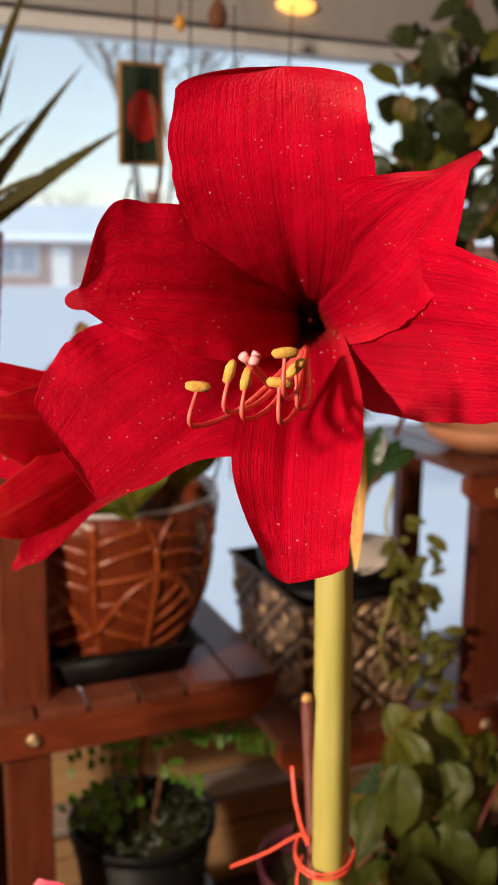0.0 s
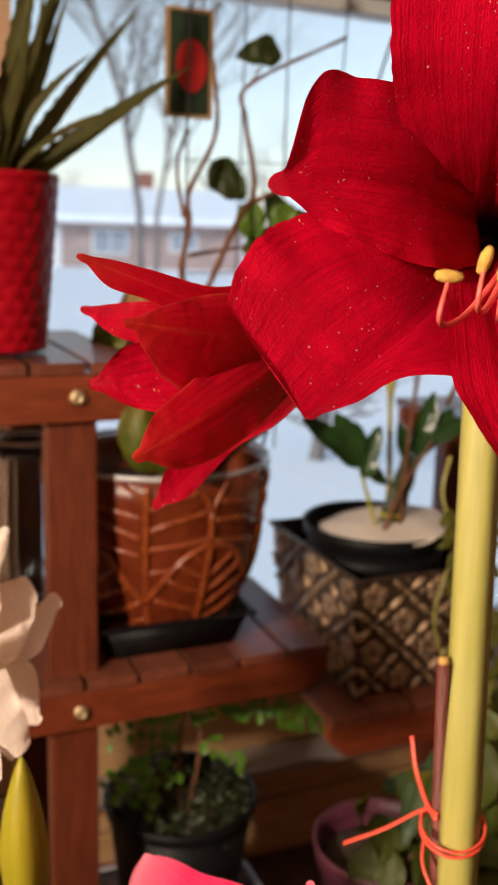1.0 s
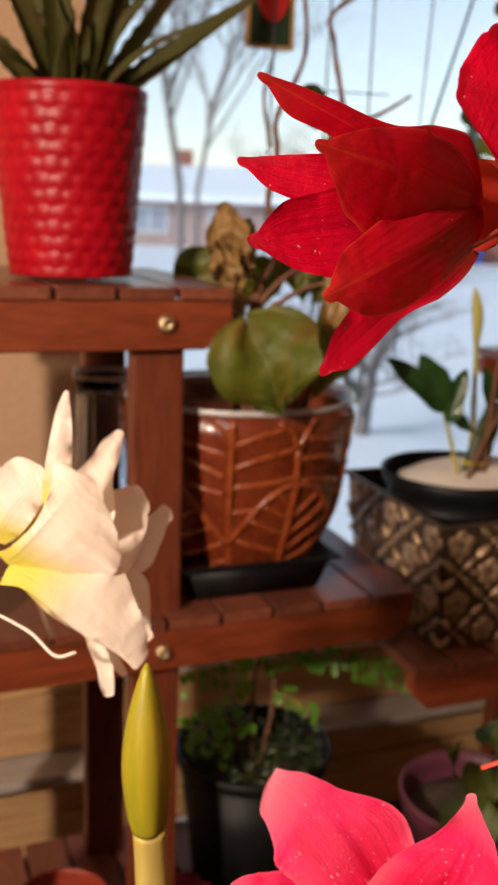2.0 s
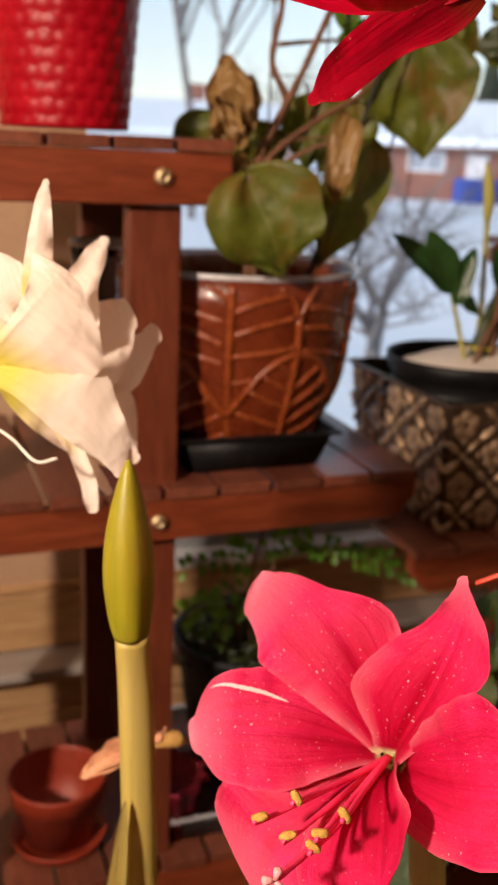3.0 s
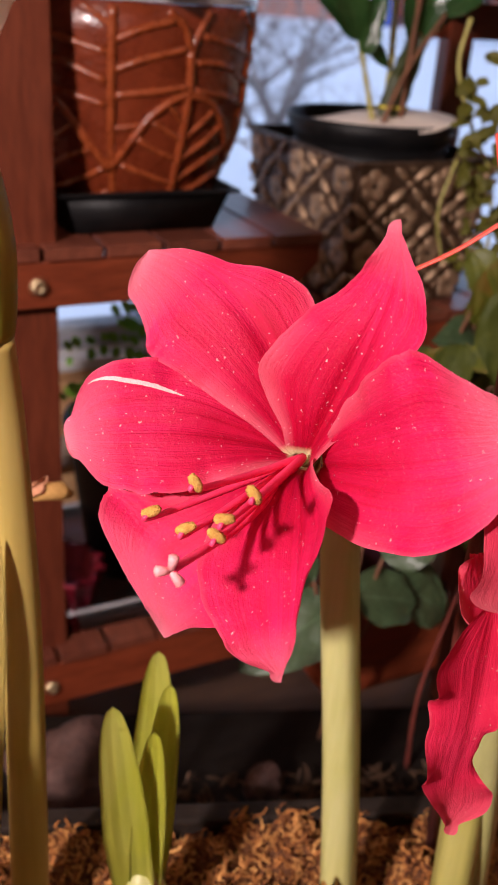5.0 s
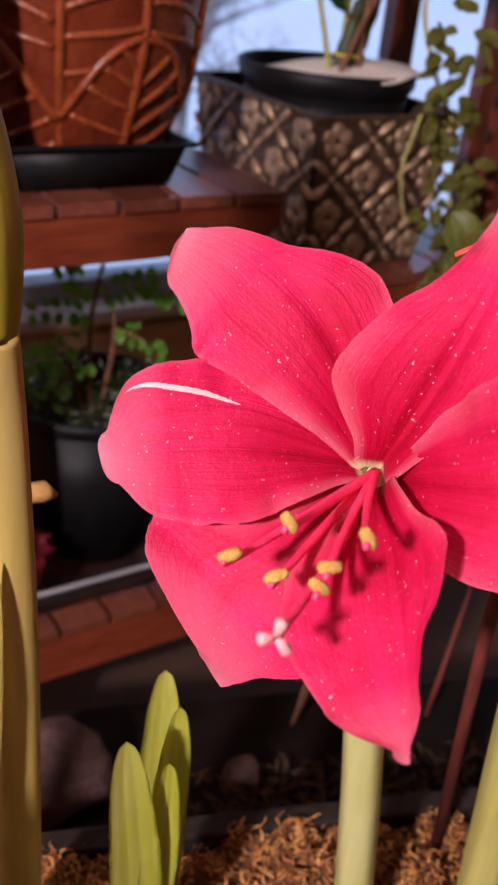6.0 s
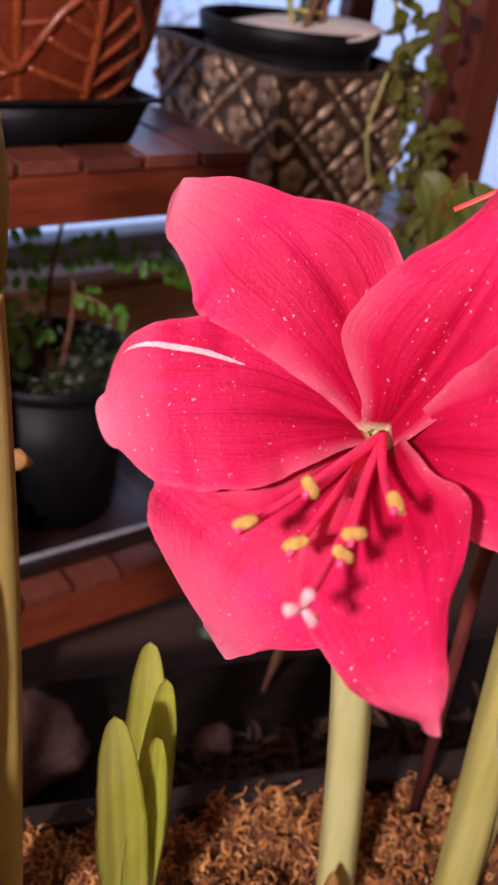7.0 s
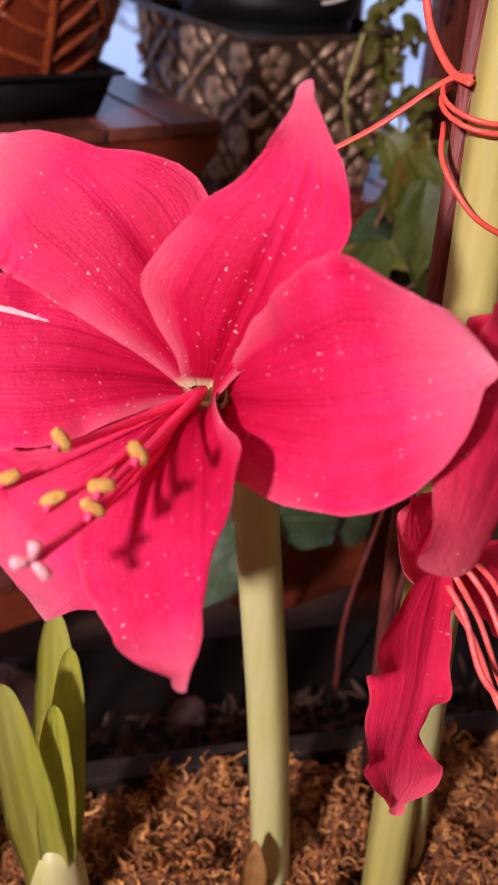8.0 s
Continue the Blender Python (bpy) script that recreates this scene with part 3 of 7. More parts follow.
setting("floor", box((-2.2, -2.6, -0.12), (3.6, WY, 0.0)), FLOORW, "brown wooden board floor of the plant room", "floor")
setting("ceiling", box((-2.2, -2.6, 2.40), (3.6, WY + 0.16, 2.52)), CEIL, "plain white painted ceiling", "ceiling")
setting("wall_south", box((-2.2, -2.76, -0.12), (3.6, -2.6, 2.52)), PLASTER, "tan plastered wall behind the plants", "wall")
setting("wall_west", box((-2.36, -2.76, -0.12), (-2.2, WY + 0.16, 2.52)), PLASTER, "tan plastered side wall", "wall")
setting("wall_east", box((3.6, -2.76, -0.12), (3.76, WY + 0.16, 2.52)), PLASTER, "tan plastered side wall", "wall")
setting("wall_north", box((-2.2, WY, -0.12), (WX0 - 0.002, WY + 0.16, 2.40)), PLASTER, "orange tan wall beside the picture window", "wall")
setting("wall_north_head", box((WX0, WY, WZ1 + 0.04), (3.6, WY + 0.16, 2.40)), SOFFIT, "grey wall band over the picture window", "wall")
setting("wall_north_side", box((WX1 + 0.003, WY, -0.12), (3.6, WY + 0.16, WZ1 + 0.038)), PLASTER, "tan wall beside the picture window", "wall")
wall_low = setting("wall_north_sill", box((WX0, WY + 0.02, -0.12), (WX1, WY + 0.16, WZ0 - 0.03)), PINE, "honey pine boarded wall below the window", "wall")
for z0, z1 in ((0.44, 0.458), (0.31, 0.437), (0.17, 0.285), (0.02, 0.165)):
    part("board", box((-1.6, WY - 0.012, z0 + 0.003), (WX1, WY + 0.018, z1 - 0.002), 0.004), PINE, wall_low, smooth=False)
setting("trim", box((-1.6, WY - 0.10, 0.288), (WX1, WY - 0.002, 0.308), 0.004), surface("weathered pale ledge", (0.32, 0.27, 0.23), (0.46, 0.40, 0.36), 0.6, 6, 60, stretch=(1, 8, 8)), "pale worn wooden ledge along the wall", "ledge")

win = thing("window_1", (1.7, WY + 0.08, WZ0), "wide picture window with a pale frame", "window", kind="structure")
part("window_sill", box((WX0, WY - 0.03, WZ0 - 0.028), (WX1, WY + 0.15, WZ0 - 0.004), 0.005), WHITEP, win, "pale painted sill", smooth=False)
part("window_frame", box((WX0 + 0.002, WY + 0.03, WZ0), (WX1 - 0.002, WY + 0.10, WZ0 + 0.04), 0.004), surface("grey sash", (0.2, 0.21, 0.23), (0.32, 0.33, 0.35), 0.4, 8, 60), win, "grey bottom sash", smooth=False)
part("window_frame", box((WX0 + 0.002, WY + 0.03, WZ1 + 0.004), (WX1 - 0.002, WY + 0.10, WZ1 + 0.036), 0.004), WHITEP, win, smooth=False)
pane = part("pane", box((WX0 + 0.004, WY + 0.06, WZ0 + 0.042), (WX1 - 0.004, WY + 0.066, WZ1 + 0.002)), glass_mat("window glass"), win, smooth=False)
pane.visible_shadow = False

fix = thing("floor_lamp", (LAMP.x, LAMP.y, 0.0), "tall floor lamp with a glowing round head", "lamp")
aim = Vector((1.5, 0.98, -0.78)).normalized()
part("pole", tube([(LAMP.x - 0.10, LAMP.y - 0.08, 0.02), (LAMP.x - 0.10, LAMP.y - 0.08, 1.82), LAMP - aim * 0.07], 0.011, 10), WIRE, fix)
part("foot", lathe([(0.0, 0.0), (0.14, 0.0), (0.14, 0.015), (0.02, 0.03), (0.0, 0.03)], (LAMP.x - 0.10, LAMP.y - 0.08, 0.0), 32), WIRE, fix)
part("head", tube([LAMP - aim * 0.07, LAMP - aim * 0.05, LAMP - aim * 0.012], [0.02, 0.09, 0.10], 24), WIRE, fix)
part("diffuser", tube([LAMP - aim * 0.011, LAMP - aim * 0.006], [0.09, 0.088], 24), BULB, fix, "warm glowing diffuser")
fix2 = thing("wall_lamp", (0.946, WY, 2.044), "small round lamp glowing amber over the window", "lamp")
bm = lathe([(0.0, 0.0), (0.040, 0.0), (0.044, 0.010), (0.044, 0.018), (0.0, 0.018)], (0, 0, 0), 32)
for v in bm.verts:
    v.co = V(0.946 + v.co.x, WY - 0.022 + v.co.z, 2.044 + v.co.y * 0.38)
part("shade", bm, BULB, fix2)


# ---- outside ----
GZ = -0.40
bm = bmesh.new()
bmesh.ops.create_grid(bm, x_segments=120, y_segments=120, size=1)
for v in bm.verts:
    x, y = math.copysign(abs(v.co.x) ** 2.2, v.co.x) * 900, math.copysign(abs(v.co.y) ** 2.2, v.co.y) * 900
    d = math.hypot(x - 1, y - 2)
    v.co = Vector((x, y + 2, GZ - 0.05 + 0.10 * noise.noise(Vector((x * 0.12, y * 0.12, 0))) * min(1, d / 12) + 0.25 * noise.noise(Vector((x * 0.03, y * 0.03, 3))) * min(1, d / 30)))
solo("ground", bm, SNOW, "wide snow-covered lawn reaching the horizon", "ground", kind="structure")


def polar(az, d, z=GZ):
    """A place outside, by its bearing to the right of straight ahead and its distance from the window."""
    return Vector((d * math.sin(radians(az)), d * math.cos(radians(az)), z))


def house(az0, az1, d, tone, wall_h, roof_h, openings, label):
    a, b = polar(az0, d), polar(az1, d)
    u = (b - a).normalized()
    back = Vector((-u.y, u.x, 0))
    if back.y < 0:
        back = -back
    length, deep = (b - a).length, 9.0
    M = Matrix(((u.x, back.x, 0), (u.y, back.y, 0), (0, 0, 1)))
    h = thing("house", a + Vector((0, 0, -0.3)), label, "house")

    def put(name, lo, hi, m, lab="", parent=None):
        bm = box(lo, hi)
        for v in bm.verts:
            v.co = a + M @ v.co
        return part(name, bm, m, parent or h, lab, smooth=False)
    put("wall", (0, 0, -0.3), (length, deep, wall_h), tone)
    bm = bmesh.new()
    prof = [(-0.9, wall_h - 0.12), (-0.9, wall_h + 0.28), (deep / 2, wall_h + roof_h), (deep + 0.9, wall_h + 0.28), (deep + 0.9, wall_h - 0.12)]
    e0 = [bm.verts.new(a + M @ Vector((-0.8, y, z))) for y, z in prof]
    e1 = [bm.verts.new(a + M @ Vector((length + 0.8, y, z))) for y, z in prof]
    bm.faces.new(e0)
    bm.faces.new(e1[::-1])
    for k in range(5):
        bm.faces.new((e0[k], e1[k], e1[(k + 1) % 5], e0[(k + 1) % 5]))
    roof = part("roof", bm, SNOW, h, "thick snow on the roof", smooth=False)
    c = length * 0.7
    put("chimney", (c, deep / 2, wall_h), (c + 0.9, deep / 2 + 0.9, wall_h + roof_h + 0.9), BRICK, "", roof)
    for kind, x, z, w, hh in openings:
        if kind == "door":
            put("door", (x, -0.06, z), (x + w, 0.02, z + hh), WHITEP, "pale door")
        else:
            wd = put("window", (x, -0.08, z), (x + w, 0.02, z + hh), WHITEP, "white framed window")
            put("pane", (x + 0.12, -0.10, z + 0.12), (x + w / 2 - 0.05, -0.085, z + hh - 0.12), flat("dim glass", (0.30, 0.34, 0.40), 0.15), "", wd)
            put("pane", (x + w / 2 + 0.05, -0.10, z + 0.12), (x + w - 0.12, -0.085, z + hh - 0.12), flat("dim glass", (0.30, 0.34, 0.40), 0.15), "", wd)
    return a, M


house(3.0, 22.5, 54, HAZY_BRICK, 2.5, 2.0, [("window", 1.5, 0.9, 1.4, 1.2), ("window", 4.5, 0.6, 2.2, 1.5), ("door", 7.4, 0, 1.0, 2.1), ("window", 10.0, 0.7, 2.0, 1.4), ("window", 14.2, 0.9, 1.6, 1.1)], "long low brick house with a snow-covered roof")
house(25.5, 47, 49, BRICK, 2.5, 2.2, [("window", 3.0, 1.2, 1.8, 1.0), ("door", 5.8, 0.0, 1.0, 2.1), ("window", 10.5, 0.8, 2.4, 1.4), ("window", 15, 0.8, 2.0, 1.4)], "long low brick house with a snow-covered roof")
p = polar(32.3, 46)
solo("recycling_bin", box(p + V(0, 0, -0.1), p + V(1.9, 1.0, 1.0), 0.06), BLUEBIN, "blue plastic bins standing in the snow", "bin", smooth=False)


def bare_tree(at, height, spread, seed, name, label, r0=0.12, levels=5, lean=0.0, limb=1.0, bole=0.36):
    rnd = random.Random(seed)
    t = thing(name, at, label, "tree")
    trunk, crown = bmesh.new(), bmesh.new()

    def grow(p, d, length, r, level):
        pts, q = [p], p
        for k in range(4):
            d = (d + Vector((rnd.uniform(-1, 1), rnd.uniform(-1, 1), rnd.uniform(-0.25, 0.5))) * 0.16 * (1 + spread * 0.3)).normalized()
            q = q + d * length / 4
            pts.append(q)
        tube(pts, [r * (1 - 0.13 * k) for k in range(5)], 6 if level < 2 else 4, trunk if level == 0 else crown, caps=False)
        if level >= levels:
            return
        for k in range(rnd.randint(3, 4) if level else (6 if bole < 0.5 else 16)):
            f = rnd.uniform(0.35, 1.0)
            i = min(3, int(f * 4))
            s = pts[i].lerp(pts[i + 1], f * 4 - i)
            out = Vector((rnd.uniform(-1, 1), rnd.uniform(-1, 1), rnd.uniform(-0.1, 0.6) / max(1, limb))).normalized()
            grow(s, (d * 0.55 + out * (0.45 + 0.35 * spread)).normalized(), length * rnd.uniform(0.52, 0.75) * (limb if level == 0 else 1), r * (1 - 0.12 * i) * 0.6, level + 1)
    grow(Vector(at) - Vector((0, 0, 0.1)), Vector((lean, 0, 1)).normalized(), height * bole, r0, 0)
    part("trunk", trunk, TWIG, t)
    part("crown", crown, TWIG, t, "leafless spreading branches")


bare_tree(polar(27.0, 8.3), 2.0, 2.4, 4, "apple_tree", "low spreading bare apple tree in the snow", 0.085, 6, 0.2, 2.0)
bare_tree(polar(16.5, 25), 17, 0.35, 7, "bare_tree", "tall slender leafless tree beyond the lawn", 0.10, 5, 0.0, 0.55, 0.62)
bare_tree(polar(17.4, 27), 16, 0.35, 9, "bare_tree", "tall slender leafless tree beyond the lawn", 0.075, 5, 0.0, 0.55, 0.62)
for k, (az, d, hgt) in enumerate(((7, 75, 13), (12.5, 80, 12), (20.5, 70, 13), (24, 74, 14), (29.5, 72, 14), (36.5, 76, 13), (40, 70, 14), (1, 80, 14), (46, 74, 14))):
    bare_tree(polar(az, d), hgt, 1.0, 20 + k, "bare_tree", "leafless tree behind the houses", 0.17, 5)


def spruce(at, height, seed):
    rnd = random.Random(seed)
    t = thing("spruce_tree", at, "dark narrow spruce behind the house", "tree")
    part("trunk", tube([at, Vector(at) + V(0, 0, height)], [0.25, 0.03], 8), TWIG, t)
    bm = bmesh.new()
    for k in range(420):
        f = rnd.random() ** 0.8
        a = rnd.uniform(0, 6.28)
        reach = (1 - f) * height * 0.24 * rnd.uniform(0.6, 1.1) + 0.1
        b = Vector(at) + V(0, 0, 0.8 + f * (height - 0.8))
        e = b + V(math.cos(a) * reach, math.sin(a) * reach, -reach * 0.35)
        tube([b, b.lerp(e, 0.6) + V(0, 0, 0.1), e], [0.16, 0.22, 0.03], 5, bm, caps=False)
    part("crown", bm, EVERGREEN, t, "dense dark needles")


spruce(polar(33.2, 62), 8.6, 3)


# ---- flowers ----
def stamen(parent, foot, head, sag, radius, fil, anther_dir, anther_len=0.011, hook=0.010):
    foot, head = Vector(foot), Vector(head)
    pts = curve_pts([foot, foot.lerp(head, 0.5) + Vector(sag), head - Vector((0, 0, hook)) + Vector(sag) * 0.35, head], 22)
    st = part("stamen", tube(pts, [radius * (1.15 - 0.65 * i / 22) for i in range(23)], 8), fil, parent)
    d = Vector(anther_dir).normalized() * anther_len / 2
    bm = tube([head - d, head - d * 0.8, head - d * 0.3, head + d * 0.3, head + d * 0.8, head + d], [0.0007, 0.0018, 0.0024, 0.0024, 0.0018, 0.0007], 12)
    for v in bm.verts:
        v.co += Vector((noise.noise(v.co * 900), noise.noise(v.co * 900 + V(7, 0, 0)), noise.noise(v.co * 900 + V(0, 9, 0)))) * 0.0006
    part("anther", bm, POLLEN, st, "yellow pollen-covered anther")


def pistil(parent, foot, head, sag, radius, mat, lobe, spread):
    foot, head = Vector(foot), Vector(head)
    pts = curve_pts([foot, foot.lerp(head, 0.5) + Vector(sag), head], 22)
    st = part("pistil", tube(pts, radius, 8), mat, parent)
    for d in spread:
        e = head + Vector(d) * lobe
        part("stigma_lobe", tube([head, head.lerp(e, 0.5), head.lerp(e, 0.9), e], [0.0012, 0.0019, 0.0023, 0.001], 8), STIGMA, st, "pale three-part stigma")


def stalk(parent, pts, r0, r1, mat, ribs=5):
    p = curve_pts(pts, 40)
    bm = tube(p, [r0 + (r1 - r0) * i / 40 for i in range(41)], 28, flat_=0.9)
    for i, v in enumerate(bm.verts):
        k = i % 28
        c = p[min(i // 28, 40)]
        v.co = c + (v.co - c) * (1 + 0.040 * math.cos(ribs * 2 * math.pi * k / 28))
    return part("stem", bm, mat, parent)


# the tall red amaryllis: one bloom open to the room, one turned aside
UMBEL = V(0.357, 0.592, 1.43)
red = thing("amaryllis", (0.342, 0.530, 0.56), "tall amaryllis with two deep red blooms tied to a stake", "flower", "amaryllis in the planter")
stalk(red, [(0.3425, 0.529, 0.545), (0.346, 0.547, 0.80), (0.3505, 0.569, 1.1), (0.356, 0.590, 1.425)], 0.0160, 0.0150, STEM_DEEP)
RT = V(0.273, 0.469, 1.496)
RF = V(-0.45, -0.88, 0.05)
part("flower_tube", tube(curve_pts([UMBEL, (0.350, 0.590, 1.452), (0.332, 0.572, 1.475), RT - RF.normalized() * 0.094], 16), [0.009 - 0.0003 * i for i in range(17)], 16), RED_BACK, red, "red tube behind the open bloom")
RED_PETALS = (
    # base, tip, lift near base, lift near tip, cup, skew, twist, widths of the left half, widths of the right half
    ((0.2904, 0.5099, 1.5018), (0.2352, 0.4243, 1.6187), 0.0300, 0.0400, 0.16, -0.0048, -0.4, (0.0098, 0.0150, 0.0270, 0.0430, 0.0545, 0.0549, 0.0498), (0.0098, 0.0160, 0.0290, 0.0410, 0.0450, 0.0409, 0.0382)),
    ((0.2956, 0.5107, 1.4996), (0.3075, 0.3664, 1.5791), 0.0530, 0.0200, 0.19, -0.0128, 5.1, (0.0072, 0.0189, 0.0270, 0.0296, 0.0267, 0.0056, 0.0023), (0.0072, 0.0209, 0.0357, 0.0457, 0.0405, 0.0212, 0.0041)),
    ((0.2992, 0.5081, 1.4880), (0.3328, 0.3199, 1.4909), 0.0420, -0.0024, 0.01, -0.0118, 31.1, (0.0104, 0.0294, 0.0427, 0.0474, 0.0436, 0.0293, 0.0241), (0.0104, 0.0160, 0.0420, 0.0504, 0.0485, 0.0463, 0.0408)),
    ((0.2898, 0.5073, 1.4866), (0.2123, 0.3576, 1.3915), 0.0400, 0.0054, 0.28, 0.0082, -10.5, (0.0065, 0.0190, 0.0310, 0.0379, 0.0356, 0.0301, 0.0280), (0.0065, 0.0159, 0.0234, 0.0275, 0.0278, 0.0181, 0.0100)),
    ((0.2879, 0.5049, 1.4857), (0.1449, 0.4271, 1.4176), 0.0461, 0.0045, 0.05, -0.0035, 8.5, (0.0094, 0.0250, 0.0400, 0.0446, 0.0147, 0.0084, 0.0031), (0.0094, 0.0240, 0.0410, 0.0596, 0.0740, 0.0680, 0.0585)),
    ((0.2844, 0.5049, 1.5007), (0.1374, 0.4544, 1.5094), 0.0402, 0.0211, 0.08, 0.0125, 10.5, (0.0080, 0.0204, 0.0304, 0.0351, 0.0288, 0.0171, 0.0049), (0.0080, 0.0240, 0.0400, 0.0440, 0.0446, 0.0386, 0.0051)),
)
for k, (foot, tip, h1, h2, cup, skew, twist, left, right) in enumerate(RED_PETALS):
    part("petal", tepal(Vector(foot) - RF.normalized() * 0.030, tip, RF, h1, h2, cup, skew, twist, left, right, 0.0018, 11 + k, 0.0030, 0.10, spout=0.058), RED, red, "deep red petal with darker veins" if k == 0 else "")
back = RF.normalized()
part("throat", tube([RT - back * 0.093, RT - back * 0.086, RT - back * 0.064, RT - back * 0.048, RT - back * 0.036], [0.0006, 0.006, 0.011, 0.0145, 0.017], 28, caps=False), THROAT, red, "dark funnel of the open bloom")
for k, (h, d) in enumerate((((0.179, 0.382, 1.477), (1, -0.3, -0.1)), ((0.193, 0.380, 1.483), (0.3, -0.1, 1)), ((0.199, 0.376, 1.480), (0.3, 0, 1)),
                            ((0.209, 0.358, 1.493), (1, -0.3, 0.1)), ((0.208, 0.361, 1.480), (1, -0.3, -0.15)), ((0.216, 0.362, 1.486), (0.7, -0.2, 0.7)))):
    stamen(red, RT + V(-0.006, -0.012, -0.012), h, (-0.004 * (3 - k) * 0.6, 0.0, -0.020), 0.0016, FILAMENT_RED, d)
pistil(red, RT + V(-0.006, -0.012, -0.012), (0.1965, 0.366, 1.488), (0, 0, -0.016), 0.0018, FILAMENT_RED, 0.006, ((-0.7, -0.2, 0.7), (0.5, -0.3, 0.8), (0.1, -0.9, 0.4)))
# the bloom that turns aside
R2B = V(0.300, 0.602, 1.440)
part("flower_tube", tube(curve_pts([UMBEL, (0.335, 0.598, 1.437), R2B, (0.272, 0.601, 1.438)], 14), [0.0075 + 0.0005 * i for i in range(15)], 16), RED_BACK, red, "red tube of the bloom that turns aside")
part("flower_tube", tube([(0.275, 0.601, 1.438), (0.250, 0.598, 1.433), (0.225, 0.592, 1.428)], [0.014, 0.019, 0.025], 20, caps=False), RED_BACK, red, "flaring throat of the bloom that turns aside")
SF = V(-0.3, -0.95, 0.1)
SIDE_PETALS = (
    ((0.2233, 0.5850, 1.4271), (0.0784, 0.5449, 1.4779), 0.0129, 0.0043, -0.25, -0.0002, 0.0, (0.0090, 0.0138, 0.0159, 0.0137, 0.0082, 0.0083, 0.0036), (0.0090, 0.0280, 0.0255, 0.0114, 0.0075, 0.0047, 0.0038)),
    ((0.2361, 0.6050, 1.4247), (0.0973, 0.6200, 1.4467), -0.0040, 0.0, 0.20, 0.0, 0.0, (0.0090, 0.0125, 0.0143, 0.0139, 0.0152, 0.0110, 0.0062), (0.0090, 0.0147, 0.0179, 0.0166, 0.0109, 0.0054, 0.0036)),
    ((0.2405, 0.6120, 1.4239), (0.0968, 0.6000, 1.4064), -0.0040, 0.0, 0.20, -0.0003, 0.0, (0.0105, 0.0198, 0.0265, 0.0284, 0.0239, 0.0144, 0.0092), (0.0105, 0.0181, 0.0231, 0.0238, 0.0200, 0.0152, 0.0060)),
    ((0.2202, 0.5800, 1.4277), (0.0937, 0.5000, 1.3865), 0.0119, 0.0081, -0.25, -0.0002, 0.0, (0.0105, 0.0159, 0.0201, 0.0231, 0.0225, 0.0146, 0.0068), (0.0105, 0.0168, 0.0205, 0.0200, 0.0162, 0.0115, 0.0052)),
    ((0.2367, 0.6100, 1.4072), (0.1228, 0.5600, 1.3431), -0.0022, 0.0, 0.10, 0.0010, 0.0, (0.0075, 0.0112, 0.0120, 0.0065, 0.0075, 0.0073, 0.0039), (0.0075, 0.0133, 0.0173, 0.0182, 0.0155, 0.0107, 0.0068)),
    ((0.2188, 0.5780, 1.4295), (0.0932, 0.5150, 1.4489), 0.0140, 0.0104, -0.30, -0.0010, 0.0, (0.0105, 0.0221, 0.0311, 0.0347, 0.0297, 0.0148, 0.0054), (0.0105, 0.0183, 0.0231, 0.0226, 0.0163, 0.0082, 0.0043)),
)
for k, (foot, tip, h1, h2, cup, skew, twist, left, right) in enumerate(SIDE_PETALS):
    left, right = left[:6] + (left[6] * 0.55,), right[:6] + (right[6] * 0.55,)      # pointed tips
    part("petal", tepal(foot, tip, SF, h1, h2, cup, skew, twist, left, right, 0.0012, 31 + k, -0.0012 if k in (0, 3, 5) else 0.0015, wrinkle=0.0004), RED_BACK if k in (0, 3, 5) else RED, red, "red petal seen from outside with a paler keel" if k == 0 else "")
for k, h in enumerate(((0.120, 0.530, 1.384), (0.132, 0.522, 1.390))):
    pts = curve_pts([(0.275, 0.595, 1.436), (0.20, 0.56, 1.405), (0.140, 0.530, 1.400), h], 16)
    part("stamen", tube(pts, 0.0015, 8), FILAMENT_RED, red)
part("spathe", petal((0.362, 0.566, 1.425), (0.347, 0.537, 1.322), (-0.4, -0.9, 0), 0.0065, 0.006, 0.004, 0.5, 0.5, 0.9, 0.6, 0.0, 40, 0.001, 51, nv=20, nu=4), DRY, red, "dry yellow papery sheath")

stake = thing("plant_stake", (0.402, 0.620, 0.54), "thin red-brown wooden stake in the planter", "stake")
part("rod", tube([(0.4020, 0.620, 0.54), (0.3720, 0.606, 0.80), (0.3305, 0.574, 1.214)], [0.0048, 0.0048, 0.0045], 12), STICK, stake)
part("tip", tube([(0.3305, 0.574, 1.2142), (0.3303, 0.5738, 1.218)], [0.0044, 0.003], 12), DRY, stake, "pale broken tip of the stake")
tie = thing("plant_tie", (0.34, 0.58, 1.03), "orange-red plastic tie knotted round stem and stake", "plant tie")
loop = []
for k in range(49):
    a = 2 * math.pi * k / 24
    loop.append(V(0.3495 + 0.0225 * math.cos(a) - 0.002, 0.572 + 0.022 * math.sin(a), 1.086 + 0.007 * math.sin(a + 0.6) + 0.004 * (k > 24)))
part("loop", tube(loop, 0.0012, 8), TWINE, tie)
part("loop", tube(curve_pts([(0.338, 0.590, 1.075), (0.326, 0.574, 1.062), (0.329, 0.555, 1.045), (0.342, 0.5460, 1.036), (0.355, 0.5475, 1.030)], 16), 0.0013, 8), TWINE, tie)
part("loose_end", tube(curve_pts([(0.336, 0.575, 1.098), (0.334, 0.589, 1.094), (0.314, 0.607, 1.072), (0.292, 0.626, 1.053)], 20), 0.0019, 8, flat_=0.5), TWINE, tie)
